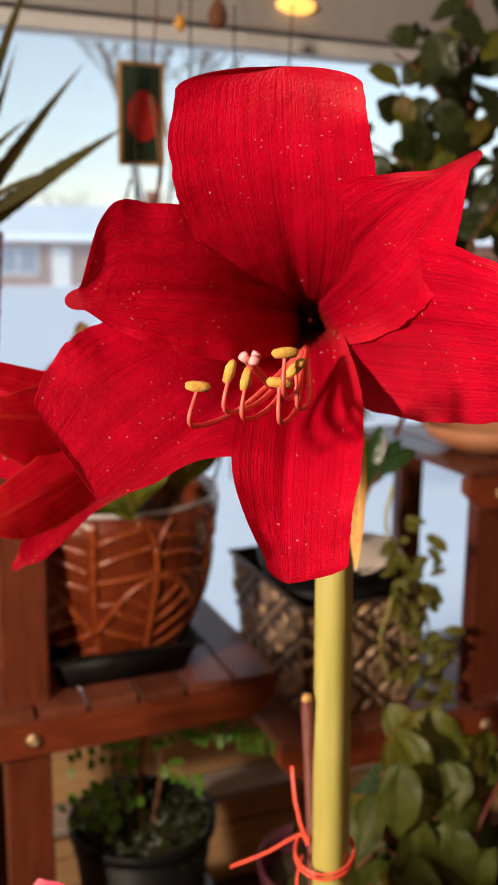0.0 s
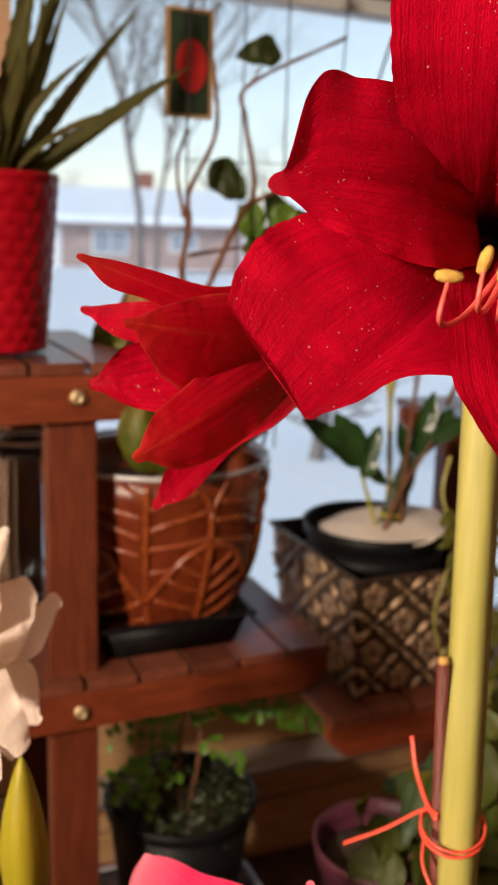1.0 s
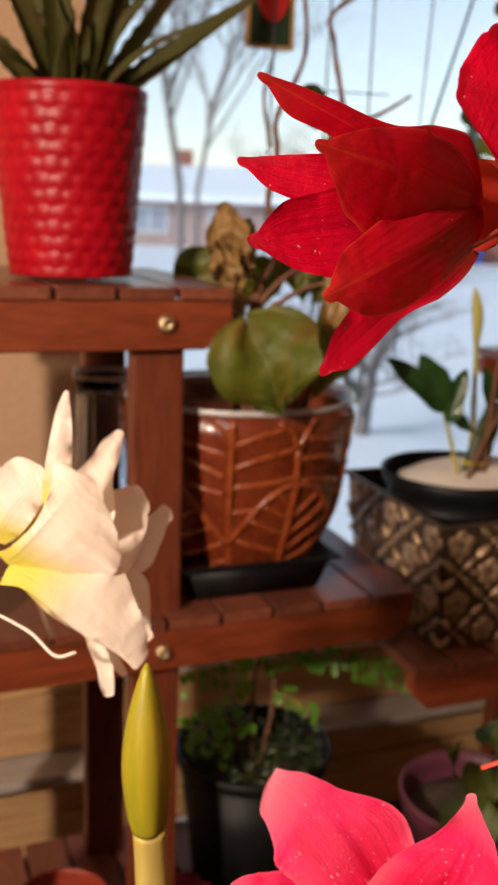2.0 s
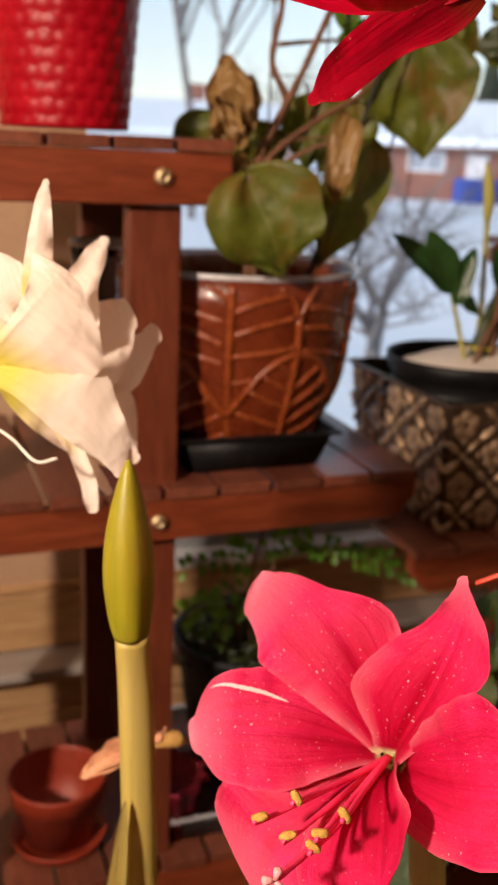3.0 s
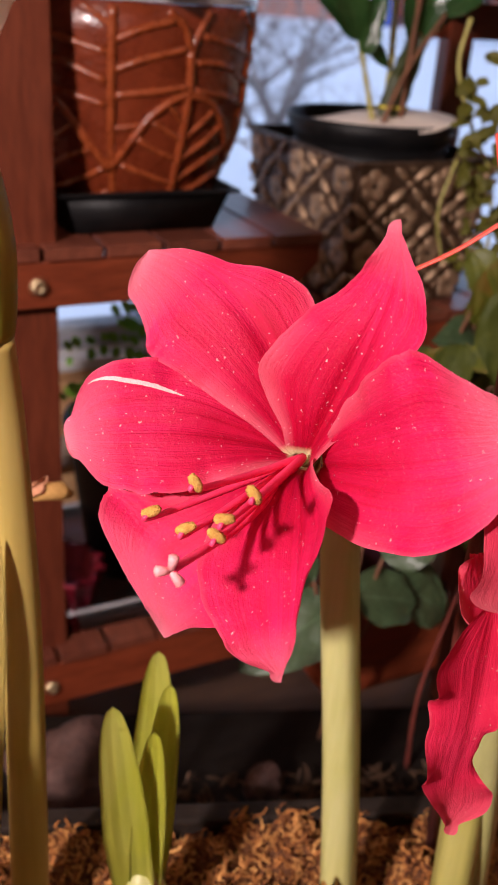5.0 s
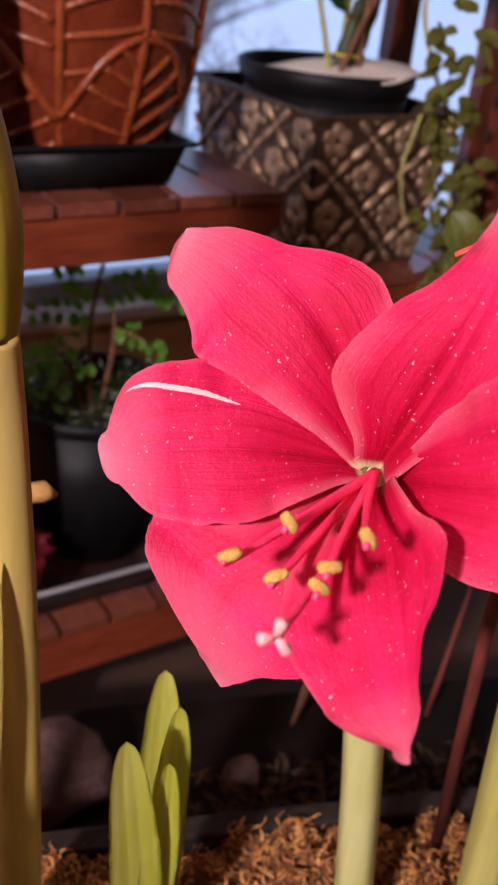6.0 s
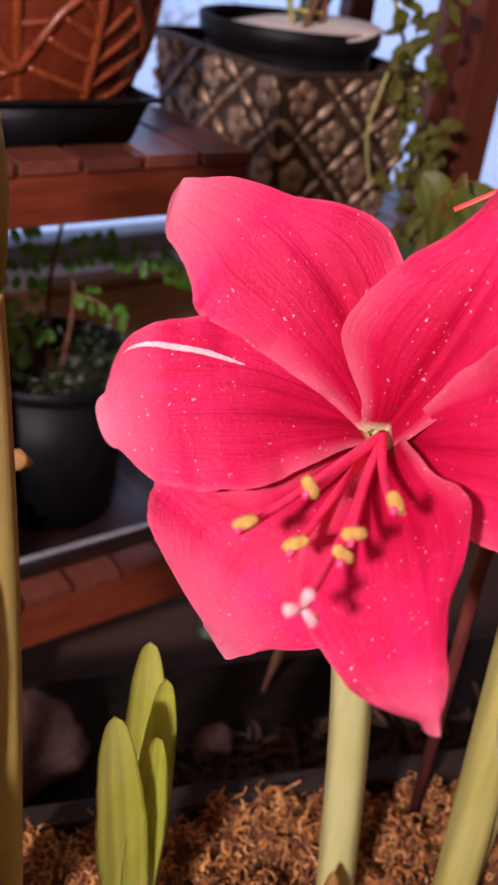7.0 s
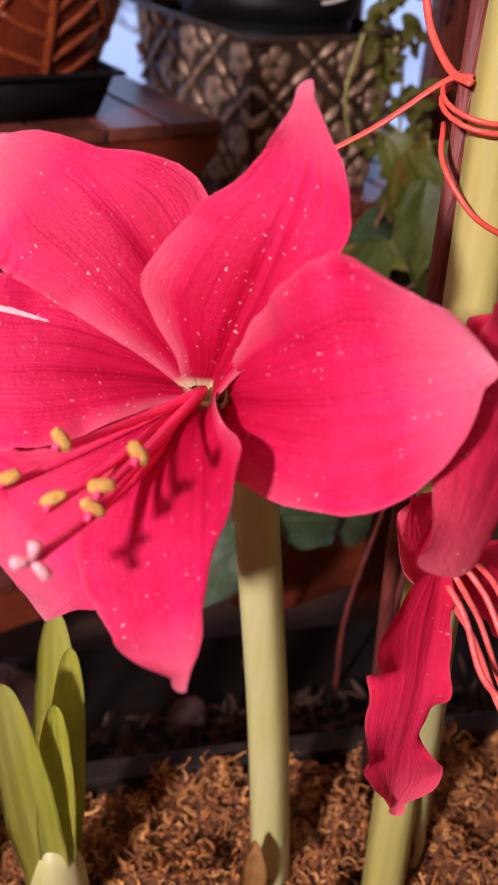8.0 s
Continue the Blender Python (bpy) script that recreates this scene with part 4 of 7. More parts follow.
part("loose_end", tube(curve_pts([(0.334, 0.573, 1.096), (0.337, 0.590, 1.098), (0.340, 0.610, 1.112), (0.343, 0.623, 1.132)], 20), 0.0019, 8, flat_=0.6), TWINE, tie)

# the coral pink amaryllis
pink = thing("amaryllis", (0.286, 0.588, 0.56), "amaryllis with one wide coral pink bloom", "flower", "amaryllis in the planter")
stalk(pink, [(0.287, 0.586, 0.545), (0.282, 0.603, 0.70), (0.275, 0.626, 0.86), (0.272, 0.634, 0.948)], 0.0152, 0.0142, STEM)
PT = V(0.196, 0.551, 0.986)
PF = V(-0.588, -0.36, 0.72)
part("flower_tube", tube(curve_pts([(0.272, 0.634, 0.945), (0.262, 0.625, 0.957), (0.235, 0.595, 0.970), PT], 16), [0.0085 - 0.0002 * i for i in range(17)], 16), STEM, pink, "green-brown neck of the bloom")
PINK_PETALS = (
    # base, tip, lift near base, lift near tip, cup, skew, twist, widths of the left half, widths of the right half
    ((0.1950, 0.5540, 0.9920), (0.1427, 0.6390, 1.0735), 0.0201, 0.0275, -0.08, 0.0309, 4.6, (0.0100, 0.0200, 0.0350, 0.0460, 0.0496, 0.0382, 0.0315), (0.0100, 0.0157, 0.0237, 0.0301, 0.0108, 0.0046, 0.0010)),
    ((0.1952, 0.5515, 0.9895), (0.2138, 0.5258, 1.1130), 0.0144, -0.0076, 0.18, 0.0129, 7.7, (0.0070, 0.0130, 0.0330, 0.0320, 0.0185, 0.0100, 0.0065), (0.0070, 0.0115, 0.0180, 0.0245, 0.0275, 0.0077, 0.0005)),
    ((0.2000, 0.5450, 0.9870), (0.2282, 0.4363, 1.0465), 0.0284, 0.0102, 0.22, 0.0290, 39.0, (0.0087, 0.0130, 0.0300, 0.0450, 0.0530, 0.0399, 0.0275), (0.0087, 0.0214, 0.0243, 0.0320, 0.0309, 0.0164, 0.0033)),
    ((0.1900, 0.5535, 0.9840), (0.1140, 0.5353, 0.9127), 0.0261, 0.0400, 0.16, -0.0316, -4.8, (0.0091, 0.0188, 0.0252, 0.0251, 0.0178, 0.0043, 0.0015), (0.0091, 0.0173, 0.0330, 0.0565, 0.0726, 0.0545, 0.0178)),
    ((0.1893, 0.5548, 0.9902), (0.0839, 0.5934, 0.9984), 0.0192, 0.0177, 0.04, 0.0057, -12.2, (0.0070, 0.0122, 0.0238, 0.0348, 0.0327, 0.0256, 0.0129), (0.0070, 0.0108, 0.0211, 0.0334, 0.0332, 0.0258, 0.0082)),
    ((0.1941, 0.5477, 0.9841), (0.1207, 0.4344, 0.9625), 0.0324, -0.0052, 0.41, -0.0026, 31.6, (0.0072, 0.0081, 0.0144, 0.0292, 0.0130, 0.0067, 0.0005), (0.0072, 0.0090, 0.0190, 0.0370, 0.0352, 0.0215, 0.0045)),
)
for k, (foot, tip, h1, h2, cup, skew, twist, left, right) in enumerate(PINK_PETALS):
    shape = (foot, tip, PF, h1, h2, cup, skew, twist, left, right, 0.0018, 61 + k, (0.0036, 0.0052, 0.0026, 0.0034, 0.0024, 0.0030)[k], (0.30, 0.75, 0.14, 0.14, 0.22, 0.22)[k])
    part("petal", tepal(*shape), PINK, pink, "coral pink petal with pale flecks" if k == 0 else "")
    if k == 4:
        # a white streak runs along one margin of this petal
        fine = tepal(*shape, nv=128, nu=140)
        layer = fine.loops.layers.uv.active
        drop = []
        for fc in fine.faces:
            cu_, cv_ = sum((l[layer].uv for l in fc.loops), Vector((0, 0))) / 4
            s_ = 1 - (1 - cv_) ** 1.4
            g = (s_ - 0.50) / 0.36
            if not 0 < g < 1 or abs(cu_ * 2 - 1 - (0.46 + 0.30 * g + 0.10 * g * g)) > 0.036 * math.sin(math.pi * g) ** 0.5:
                drop.append(fc)
        bmesh.ops.delete(fine, geom=drop, context="FACES")
        for v in fine.verts:
            v.co += PF.normalized() * 0.0006
        part("streak", fine, STREAK, pink, "white streak on a petal")
pn = PF.normalized()
part("throat", tube([PT - pn * 0.010, PT - pn * 0.007, PT - pn * 0.002, PT + pn * 0.002], [0.0006, 0.0045, 0.0062, 0.0068], 24, caps=False), CREAM, pink, "cream throat of the bloom")
for k, (h, d) in enumerate((((0.098, 0.514, 0.998), (0.8, -0.4, 0.4)), ((0.112, 0.501, 1.016), (0.4, -0.3, -0.9)), ((0.107, 0.498, 0.997), (0.9, -0.4, 0.4)),
                            ((0.117, 0.483, 1.008), (1, -0.4, 0.0)), ((0.114, 0.483, 1.001), (0.8, -0.4, -0.6)), ((0.127, 0.478, 1.020), (0.4, -0.3, -0.8)))):
    stamen(pink, PT + V(-0.006, -0.004, 0.006), h, (0.0, 0.002, -0.004), 0.0019, FILAMENT_PINK, d, 0.0088, 0.002)
pistil(pink, PT + V(-0.006, -0.004, 0.005), (0.090, 0.472, 0.997), (0.002, 0, -0.006), 0.0019, FILAMENT_PINK, 0.0072, ((-0.9, 0.1, 0.1), (0.1, -0.2, 1.0), (0.5, -0.4, -0.8)))

# the third red amaryllis opens away from the pink one
red3 = thing("amaryllis", (0.370, 0.545, 0.56), "low red amaryllis bloom with a long hanging petal", "flower", "amaryllis in the planter")
stalk(red3, [(0.385, 0.552, 0.545), (0.357, 0.538, 0.70), (0.318, 0.515, 0.84), (0.298, 0.500, 0.915)], 0.0142, 0.0128, STEM)
T3 = V(0.273, 0.478, 0.927)
F3 = V(0.55, -0.75, -0.25)
part("flower_tube", tube(curve_pts([(0.298, 0.500, 0.912), (0.290, 0.494, 0.925), T3], 12), 0.010, 14), RED_BACK, red3)
TF = V(-0.2, -0.9, 0.1)
for k, (foot, tip, face, h1, h2, cup, skew, twist, left, right, wavy) in enumerate((
        ((0.2511, 0.4680, 0.9651), (0.2310, 0.4402, 0.8256), TF, 0.0279, -0.0010, 0.25, 0.0047, -1.5, (0.0060, 0.0040, 0.0068, 0.0079, 0.0082, 0.0206, 0.0040), (0.0060, 0.0060, 0.0322, 0.0232, 0.0247, 0.0095, 0.0030), 0.006),
        ((0.2938, 0.4800, 0.9844), (0.2219, 0.4291, 0.9706), TF, 0.0345, 0.0186, -0.20, 0.0460, -3.3, (0.0105, 0.0193, 0.0262, 0.0297, 0.0290, 0.0248, 0.0190), (0.0105, 0.0400, 0.0420, 0.0481, 0.0384, 0.0205, 0.0203), 0.003),
        ((0.2897, 0.4920, 0.9519), (0.2351, 0.4663, 0.9418), V(-0.1, -0.9, 0.3), -0.0050, -0.0100, 0.20, -0.0150, 0.0, (0.0060, 0.0080, 0.0080, 0.0080, 0.0090, 0.0100, 0.0080), (0.0060, 0.0117, 0.0178, 0.0244, 0.0280, 0.0260, 0.0200), 0.002),
        ((0.2730, 0.4860, 0.9270), (0.3350, 0.4500, 0.9500), F3, 0.0100, 0.0100, 0.20, 0.0, 0.0, (0.008, 0.016, 0.026, 0.034, 0.034, 0.024, 0.012), (0.008, 0.016, 0.026, 0.034, 0.034, 0.024, 0.012), 0.003),
        ((0.2730, 0.4860, 0.9240), (0.3050, 0.4450, 0.8850), F3, 0.0100, 0.0100, 0.10, 0.0, 0.0, (0.008, 0.014, 0.022, 0.028, 0.028, 0.020, 0.010), (0.008, 0.014, 0.022, 0.028, 0.028, 0.020, 0.010), 0.003))):
    part("petal", tepal(foot, tip, face, h1, h2, cup, skew, twist, left, right, wavy, 81 + k), ROSE_RED, red3)
for k, (h, out) in enumerate((((0.2496, 0.4580, 0.9392), (0.2426, 0.4250, 0.9199)), ((0.2514, 0.4580, 0.9441), (0.2593, 0.4250, 0.9025)), ((0.2556, 0.4580, 0.9454), (0.2558, 0.4250, 0.9253)), ((0.2601, 0.4580, 0.9451), (0.2544, 0.4250, 0.9402)), ((0.2487, 0.4580, 0.9366), (0.2612, 0.4250, 0.8904)))):
    h, out = Vector(h), Vector(out)
    part("stamen", tube(curve_pts([T3, h, h.lerp(out, 0.5) + V(0.001, 0, 0.003), out, out + (out - h) * 0.3 + V(0, -0.004, 0.004)], 18), 0.0013, 8), FILAMENT_RED, red3)

# the white double amaryllis, with a bud before it
white = thing("amaryllis", (0.02, 0.70, 0.56), "white double amaryllis bloom with a yellow-green throat", "flower", "amaryllis in the planter")
W0 = V(-0.030, 0.785, 1.165)
stalk(white, [(-0.03, 0.70, 0.545), (-0.055, 0.73, 0.80), (-0.075, 0.79, 1.05), (-0.070, 0.795, 1.150)], 0.0118, 0.011, STEM_WARM)
part("flower_tube", tube(curve_pts([(-0.070, 0.795, 1.148), (-0.055, 0.792, 1.160), W0], 12), [0.009 + 0.0004 * i for i in range(13)], 14), STEM, white)
NF = V(-0.2, -0.95, 0.15)
WHITE_PETALS = (
    ((0.0255, 0.7720, 1.2100), (0.0354, 0.7714, 1.2999), 0.0098, 0.0070, -0.20, -0.0030, 0.2, (0.0050, 0.0080, 0.0090, 0.0075, 0.0060, 0.0045, 0.0025), (0.0050, 0.0085, 0.0110, 0.0100, 0.0078, 0.0045, 0.0020)),
    ((-0.0078, 0.7680, 1.1818), (0.0437, 0.7508, 1.2446), 0.0231, 0.0196, -0.15, 0.0002, 0.2, (0.0105, 0.0079, 0.0060, 0.0060, 0.0112, 0.0180, 0.0230), (0.0105, 0.0291, 0.0461, 0.0577, 0.0545, 0.0365, 0.0187)),
    ((-0.0082, 0.7650, 1.1788), (0.0744, 0.7320, 1.1083), 0.0277, 0.0091, -0.15, -0.0132, -0.2, (0.0120, 0.0185, 0.0314, 0.0429, 0.0297, 0.0202, 0.0138), (0.0120, 0.0060, 0.0060, 0.0092, 0.0079, 0.0040, 0.0025)),
    ((0.0067, 0.8000, 1.1831), (0.0832, 0.8151, 1.2600), -0.0044, -0.0035, 0.15, 0.0038, 0.0, (0.0075, 0.0103, 0.0110, 0.0088, 0.0064, 0.0071, 0.0041), (0.0075, 0.0225, 0.0339, 0.0362, 0.0162, 0.0089, 0.0036)),
    ((0.0054, 0.7900, 1.1796), (0.1042, 0.8200, 1.2042), -0.0079, -0.0058, 0.15, 0.0019, 0.0, (0.0090, 0.0153, 0.0197, 0.0208, 0.0186, 0.0161, 0.0139), (0.0090, 0.0233, 0.0359, 0.0436, 0.0396, 0.0248, 0.0109)),
    ((0.0064, 0.8000, 1.1750), (0.1270, 0.8349, 1.1895), -0.0093, -0.0066, 0.15, 0.0136, 0.0, (0.0060, 0.0084, 0.0090, 0.0067, 0.0050, 0.0050, 0.0075), (0.0060, 0.0155, 0.0244, 0.0313, 0.0331, 0.0172, 0.0093)),
    ((0.0063, 0.8000, 1.1710), (0.1037, 0.8000, 1.0967), -0.0058, -0.0041, 0.12, -0.0001, 0.0, (0.0090, 0.0203, 0.0302, 0.0366, 0.0369, 0.0182, 0.0045), (0.0090, 0.0169, 0.0229, 0.0251, 0.0226, 0.0153, 0.0051)),
    ((-0.0128, 0.7900, 1.1902), (0.0223, 0.7750, 1.2362), 0.0040, 0.0041, -0.10, -0.0124, 0.0, (0.0066, 0.0133, 0.0191, 0.0232, 0.0245, 0.0217, 0.0125), (0.0066, 0.0117, 0.0154, 0.0164, 0.0147, 0.0109, 0.0068)),
    ((0.0434, 0.7900, 1.1428), (0.0625, 0.7656, 1.0713), 0.0, 0.0, 0.20, -0.0042, 0.0, (0.0030, 0.0040, 0.0050, 0.0060, 0.0070, 0.0055, 0.0040), (0.0030, 0.0040, 0.0050, 0.0060, 0.0050, 0.0055, 0.0042)),
    ((0.0300, 0.8000, 1.1500), (0.0780, 0.7800, 1.0790), 0.0, 0.0, 0.20, 0.0, 0.0, (0.0030, 0.0050, 0.0060, 0.0065, 0.0060, 0.0045, 0.0030), (0.0030, 0.0050, 0.0060, 0.0065, 0.0060, 0.0045, 0.0030)),
)
for k, (foot, tip, h1, h2, cup, skew, twist, left, right) in enumerate(WHITE_PETALS):
    near = k in (0, 1, 2, 7)
    part("petal", tepal(foot, tip, NF, h1, h2, cup, skew, twist, left, right, 0.0022, 101 + k, -0.0008 if near else 0.0010, wrinkle=0.0005), WHITE, white, "creamy white ruffled petal" if k == 0 else "")
part("stamen", tube(curve_pts([(-0.020, 0.765, 1.150), (0.005, 0.755, 1.135), (0.020, 0.745, 1.120), (0.034, 0.742, 1.122)], 16), 0.0012, 8), PAPER, white)
bud = thing("amaryllis", (0.078, 0.680, 0.56), "amaryllis stem with a closed green bud", "flower", "amaryllis in the planter")
stalk(bud, [(0.074, 0.683, 0.545), (0.080, 0.692, 0.80), (0.076, 0.688, 0.95), (0.0705, 0.680, 1.0195)], 0.0152, 0.0123, STEM_WARM, 4)
BUD_LINE = curve_pts([(0.0705, 0.680, 1.0180), (0.0690, 0.680, 1.05), (0.0680, 0.680, 1.09), (0.0680, 0.681, 1.138)], 24)
BUD_R = (0.0119, 0.0129, 0.0137, 0.0144, 0.0150, 0.0155, 0.0159, 0.0163, 0.0166, 0.0169, 0.0171, 0.0172, 0.0171, 0.0167, 0.0163, 0.0157, 0.0149, 0.0139, 0.0127, 0.0114, 0.0098, 0.0081, 0.0062, 0.0041, 0.0012)
bm = tube(BUD_LINE, [r * 1.06 for r in BUD_R], 28, flat_=0.86)
for i, v in enumerate(bm.verts):
    c = BUD_LINE[min(i // 28, 24)]
    a = 2 * math.pi * (i % 28) / 28
    v.co = c + (v.co - c) * (1 + 0.03 * math.cos(3 * a + 0.6) - 0.05 * math.exp(-(math.sin(a - 4.4) / 0.25) ** 2) * (math.cos(a - 4.4) > 0))
part("bud", bm, BUD, bud, "pointed green bud")


def blade_cluster(at, tips, label):
    c = thing("amaryllis", at, label, "flower", "young amaryllis shoots")
    at = Vector(at)
    for k, (tip, half) in enumerate(tips):
        tip = Vector(tip)
        foot = at + V((tip.x - at.x) * 0.2, (tip.y - at.y) * 0.2, 0)
        bm = petal(foot, tip, V(-0.35, -0.9, 0.1), half, 0.004, 0.003, 0.35, 0.2, 0.42, 0.35, 0.0, 0.0, 0.0, 140 + k, nv=24, nu=6, base_w=0.95, keel=0.0)
        bmesh.ops.solidify(bm, geom=bm.faces, thickness=0.0022)
        part("leaf", bm, YOUNG, c)
    bmesh_bulb = tube([at + V(0, 0, -0.03), at + V(0, 0, 0.0), at + V(0, 0, 0.02), at + V(0, 0, 0.035)], [0.022, 0.020, 0.015, 0.010], 16)
    part("bulb_neck", bmesh_bulb, STEM, c, "pale papery bulb neck")


blade_cluster((0.147, 0.640, 0.585), (((0.171, 0.680, 0.778), 0.0165), ((0.172, 0.660, 0.764), 0.0135), ((0.149, 0.630, 0.756), 0.0125), ((0.121, 0.631, 0.786), 0.0165)), "young amaryllis shoot with four green leaves")
blade_cluster((0.030, 0.650, 0.600), (((0.033, 0.657, 0.803), 0.010), ((0.039, 0.635, 0.806), 0.010), ((0.018, 0.628, 0.792), 0.009)), "young amaryllis shoot beside the white bloom")
wl = thing("amaryllis", (0.03, 0.655, 0.57), "single pale strap leaf rising beside the bud stem", "flower", "young amaryllis shoots")
bm = petal((0.030, 0.665, 0.545), (0.066, 0.676, 0.895), (-0.3, -0.9, 0), 0.011, 0.004, 0.004, 0.25, 0.5, 0.6, 0.4, 0.0, 0.0, 0.0, 160, nv=24, nu=6, base_w=0.9, keel=0.0)
bmesh.ops.solidify(bm, geom=bm.faces, thickness=0.002)
part("leaf", bm, STEM_WARM, wl)
for at, tip in (((0.262, 0.575, 0.56), (0.258, 0.572, 0.628)), ((0.368, 0.545, 0.56), (0.362, 0.540, 0.612))):
    sp = thing("shoot", at, "short dried leaf stub beside a flower stem", "shoot", "dried leaf stubs")
    bm = petal(at, tip, (-0.4, -0.9, 0), 0.010, 0.003, 0.0, 0.5, 0.5, 0.7, 0.4, 0.0, 0.0, 0.001, 170, nv=14, nu=5, base_w=0.9)
    bmesh.ops.solidify(bm, geom=bm.faces, thickness=0.002)
    part("leaf", bm, DRY, sp)

# ---- planter with moss, on its table ----
PA = 20.05
PU = V(math.cos(radians(-PA)), math.sin(radians(-PA)), 0)
PV = V(-PU.y, PU.x, 0)
PC = V(0.20, 0.729, 0) - PV * 0.115       # middle of the planter


def planter_pt(a, b, z):
    return PC + PU * a + PV * b + V(0, 0, z)


def planter_box(lo, hi, bevel=0.003):
    bm = box(lo, hi, bevel)
    for v in bm.verts:
        v.co = planter_pt(v.co.x, v.co.y, v.co.z)
    return bm


tb = thing("table", PC + V(0, 0, 0), "low dark wooden table under the planter", "table")
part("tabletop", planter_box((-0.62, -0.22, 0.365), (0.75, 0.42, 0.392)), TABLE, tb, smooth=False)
for a in (-0.56, 0.56):
    for b in (-0.17, 0.36):
        part("leg", planter_box((a - 0.025, b - 0.025, 0.0), (a + 0.025, b + 0.025, 0.363)), WOOD_Z, tb, smooth=False)
pl = thing("planter", PC + V(0, 0, 0.394), "long dark brown plastic planter filled with moss", "planter")
part("wall", planter_box((-0.50, 0.105, 0.396), (0.50, 0.115, 0.555)), PLANTER, pl, smooth=False)
part("wall", planter_box((-0.50, -0.115, 0.396), (0.50, -0.105, 0.555)), PLANTER, pl, smooth=False)
part("wall", planter_box((-0.51, -0.115, 0.396), (-0.501, 0.115, 0.555)), PLANTER, pl, smooth=False)
part("wall", planter_box((0.501, -0.115, 0.396), (0.51, 0.115, 0.555)), PLANTER, pl, smooth=False)
part("base", planter_box((-0.499, -0.104, 0.396), (0.499, 0.104, 0.405), 0), PLANTER, pl, smooth=False)
for b0, b1 in ((0.101, 0.121), (-0.121, -0.101)):
    part("rim", planter_box((-0.515, b0, 0.5555), (0.515, b1, 0.564), 0.003), PLANTER, pl, "rolled rim", smooth=False)

def moss_h(a, b):
    lump = noise.noise(V(a * 32, b * 32, 2))
    return 0.546 + 0.013 * noise.noise(V(a * 12, b * 12, 1)) + 0.038 * max(lump, -0.35) + 0.007 * noise.noise(V(a * 75, b * 75, 8))


bm = bmesh.new()
bmesh.ops.create_grid(bm, x_segments=220, y_segments=50, size=0.5)
for v in bm.verts:
    a, b = v.co.x * 0.99, v.co.y * 0.206
    h = moss_h(a, b) + 0.006 * noise.noise(V(a * 130, b * 130, 5))
    v.co = planter_pt(a, b, h)
solo("moss", bm, MOSS, "rust-brown dried sphagnum moss heaped in the planter", "moss", kind="stuff")
rnd = random.Random(5)
vs, fs = [], []
SEG = 7
for k in range(15000):
    a, b = rnd.uniform(-0.30, 0.36), rnd.uniform(-0.104, 0.104)
    q = planter_pt(a, b, moss_h(a, b) + rnd.uniform(-0.004, 0.004))
    d = Vector((rnd.gauss(0, 1), rnd.gauss(0, 1), rnd.gauss(0.1, 0.6))).normalized()
    turn = Matrix.Rotation(rnd.uniform(0.45, 1.25) * rnd.choice((-1, 1)), 3, Vector((rnd.gauss(0, 1), rnd.gauss(0, 1), rnd.gauss(0, 1))).normalized())
    ln, w = rnd.uniform(0.009, 0.027), rnd.uniform(0.0006, 0.0020)
    i = len(vs)
    for s in range(SEG + 1):
        sd = d.orthogonal().normalized()
        ww = w * (1 - 0.09 * s)
        vs += [q + sd * ww, q - sd * ww * 0.5 + d.cross(sd) * ww, q - sd * ww * 0.5 - d.cross(sd) * ww]
        q = q + d * ln / SEG
        d = turn @ d
    for s in range(SEG):
        for j in range(3):
            x, y = i + 3 * s + j, i + 3 * s + (j + 1) % 3
            fs.append((x, y, y + 3, x + 3))
me = bpy.data.meshes.new("moss_strands")
me.from_pydata([tuple(q) for q in vs], [], fs)
ms, nt, b = node_mat("moss strand")
geo = nt.nodes.new("ShaderNodeNewGeometry")
nt.links.new(ramp(nt, geo.outputs["Random Per Island"], [(0.0, (0.08, 0.022, 0.006)), (0.55, (0.40, 0.150, 0.030)), (1.0, (0.66, 0.34, 0.095))]), b.inputs["Base Color"])
b.inputs["Roughness"].default_value = 0.9
me.materials.append(ms)
tagged(new("moss_strands", me), "curly loose strands of dried brown moss", "moss", kind="stuff")


# ---- the stepped wooden plant stand ----
FY, BY = 1.215, 1.60
stand = thing("plant_stand", (0.50, 1.40, 0.0), "stepped red-brown wooden plant stand with slatted shelves", "plant stand")


def rail(x0, x1, z0, z1, y, cut0=False, cut1=True, parent=None):
    """A shelf bearer: a board with its lower corners cut off at the free ends."""
    bm = bmesh.new()
    c = (z1 - z0) * 0.55
    prof = [(x0 + (c if cut0 else 0), z0), (x1 - (c if cut1 else 0), z0)]
    prof += [(x1, z0 + c)] if cut1 else []
    prof += [(x1, z1), (x0, z1)]
    prof += [(x0, z0 + c)] if cut0 else []
    f = [bm.verts.new((x, y, z)) for x, z in prof]
    g = [bm.verts.new((x, y + 0.020, z)) for x, z in prof]
    bm.faces.new(f)
    bm.faces.new(g[::-1])
    n = len(prof)
    for k in range(n):
        bm.faces.new((f[k], g[k], g[(k + 1) % n], f[(k + 1) % n]))
    bmesh.ops.recalc_face_normals(bm, faces=bm.faces)
    bmesh.ops.bevel(bm, geom=bm.edges[:], offset=0.002, segments=1, affect="EDGES")
    return part("rail", bm, WOOD, stand, smooth=False)


def post(x0, x1, y0, y1, z1):
    return part("post", box((x0, y0, 0), (x1, y1, z1), 0.003), WOOD_Z, stand, smooth=False)


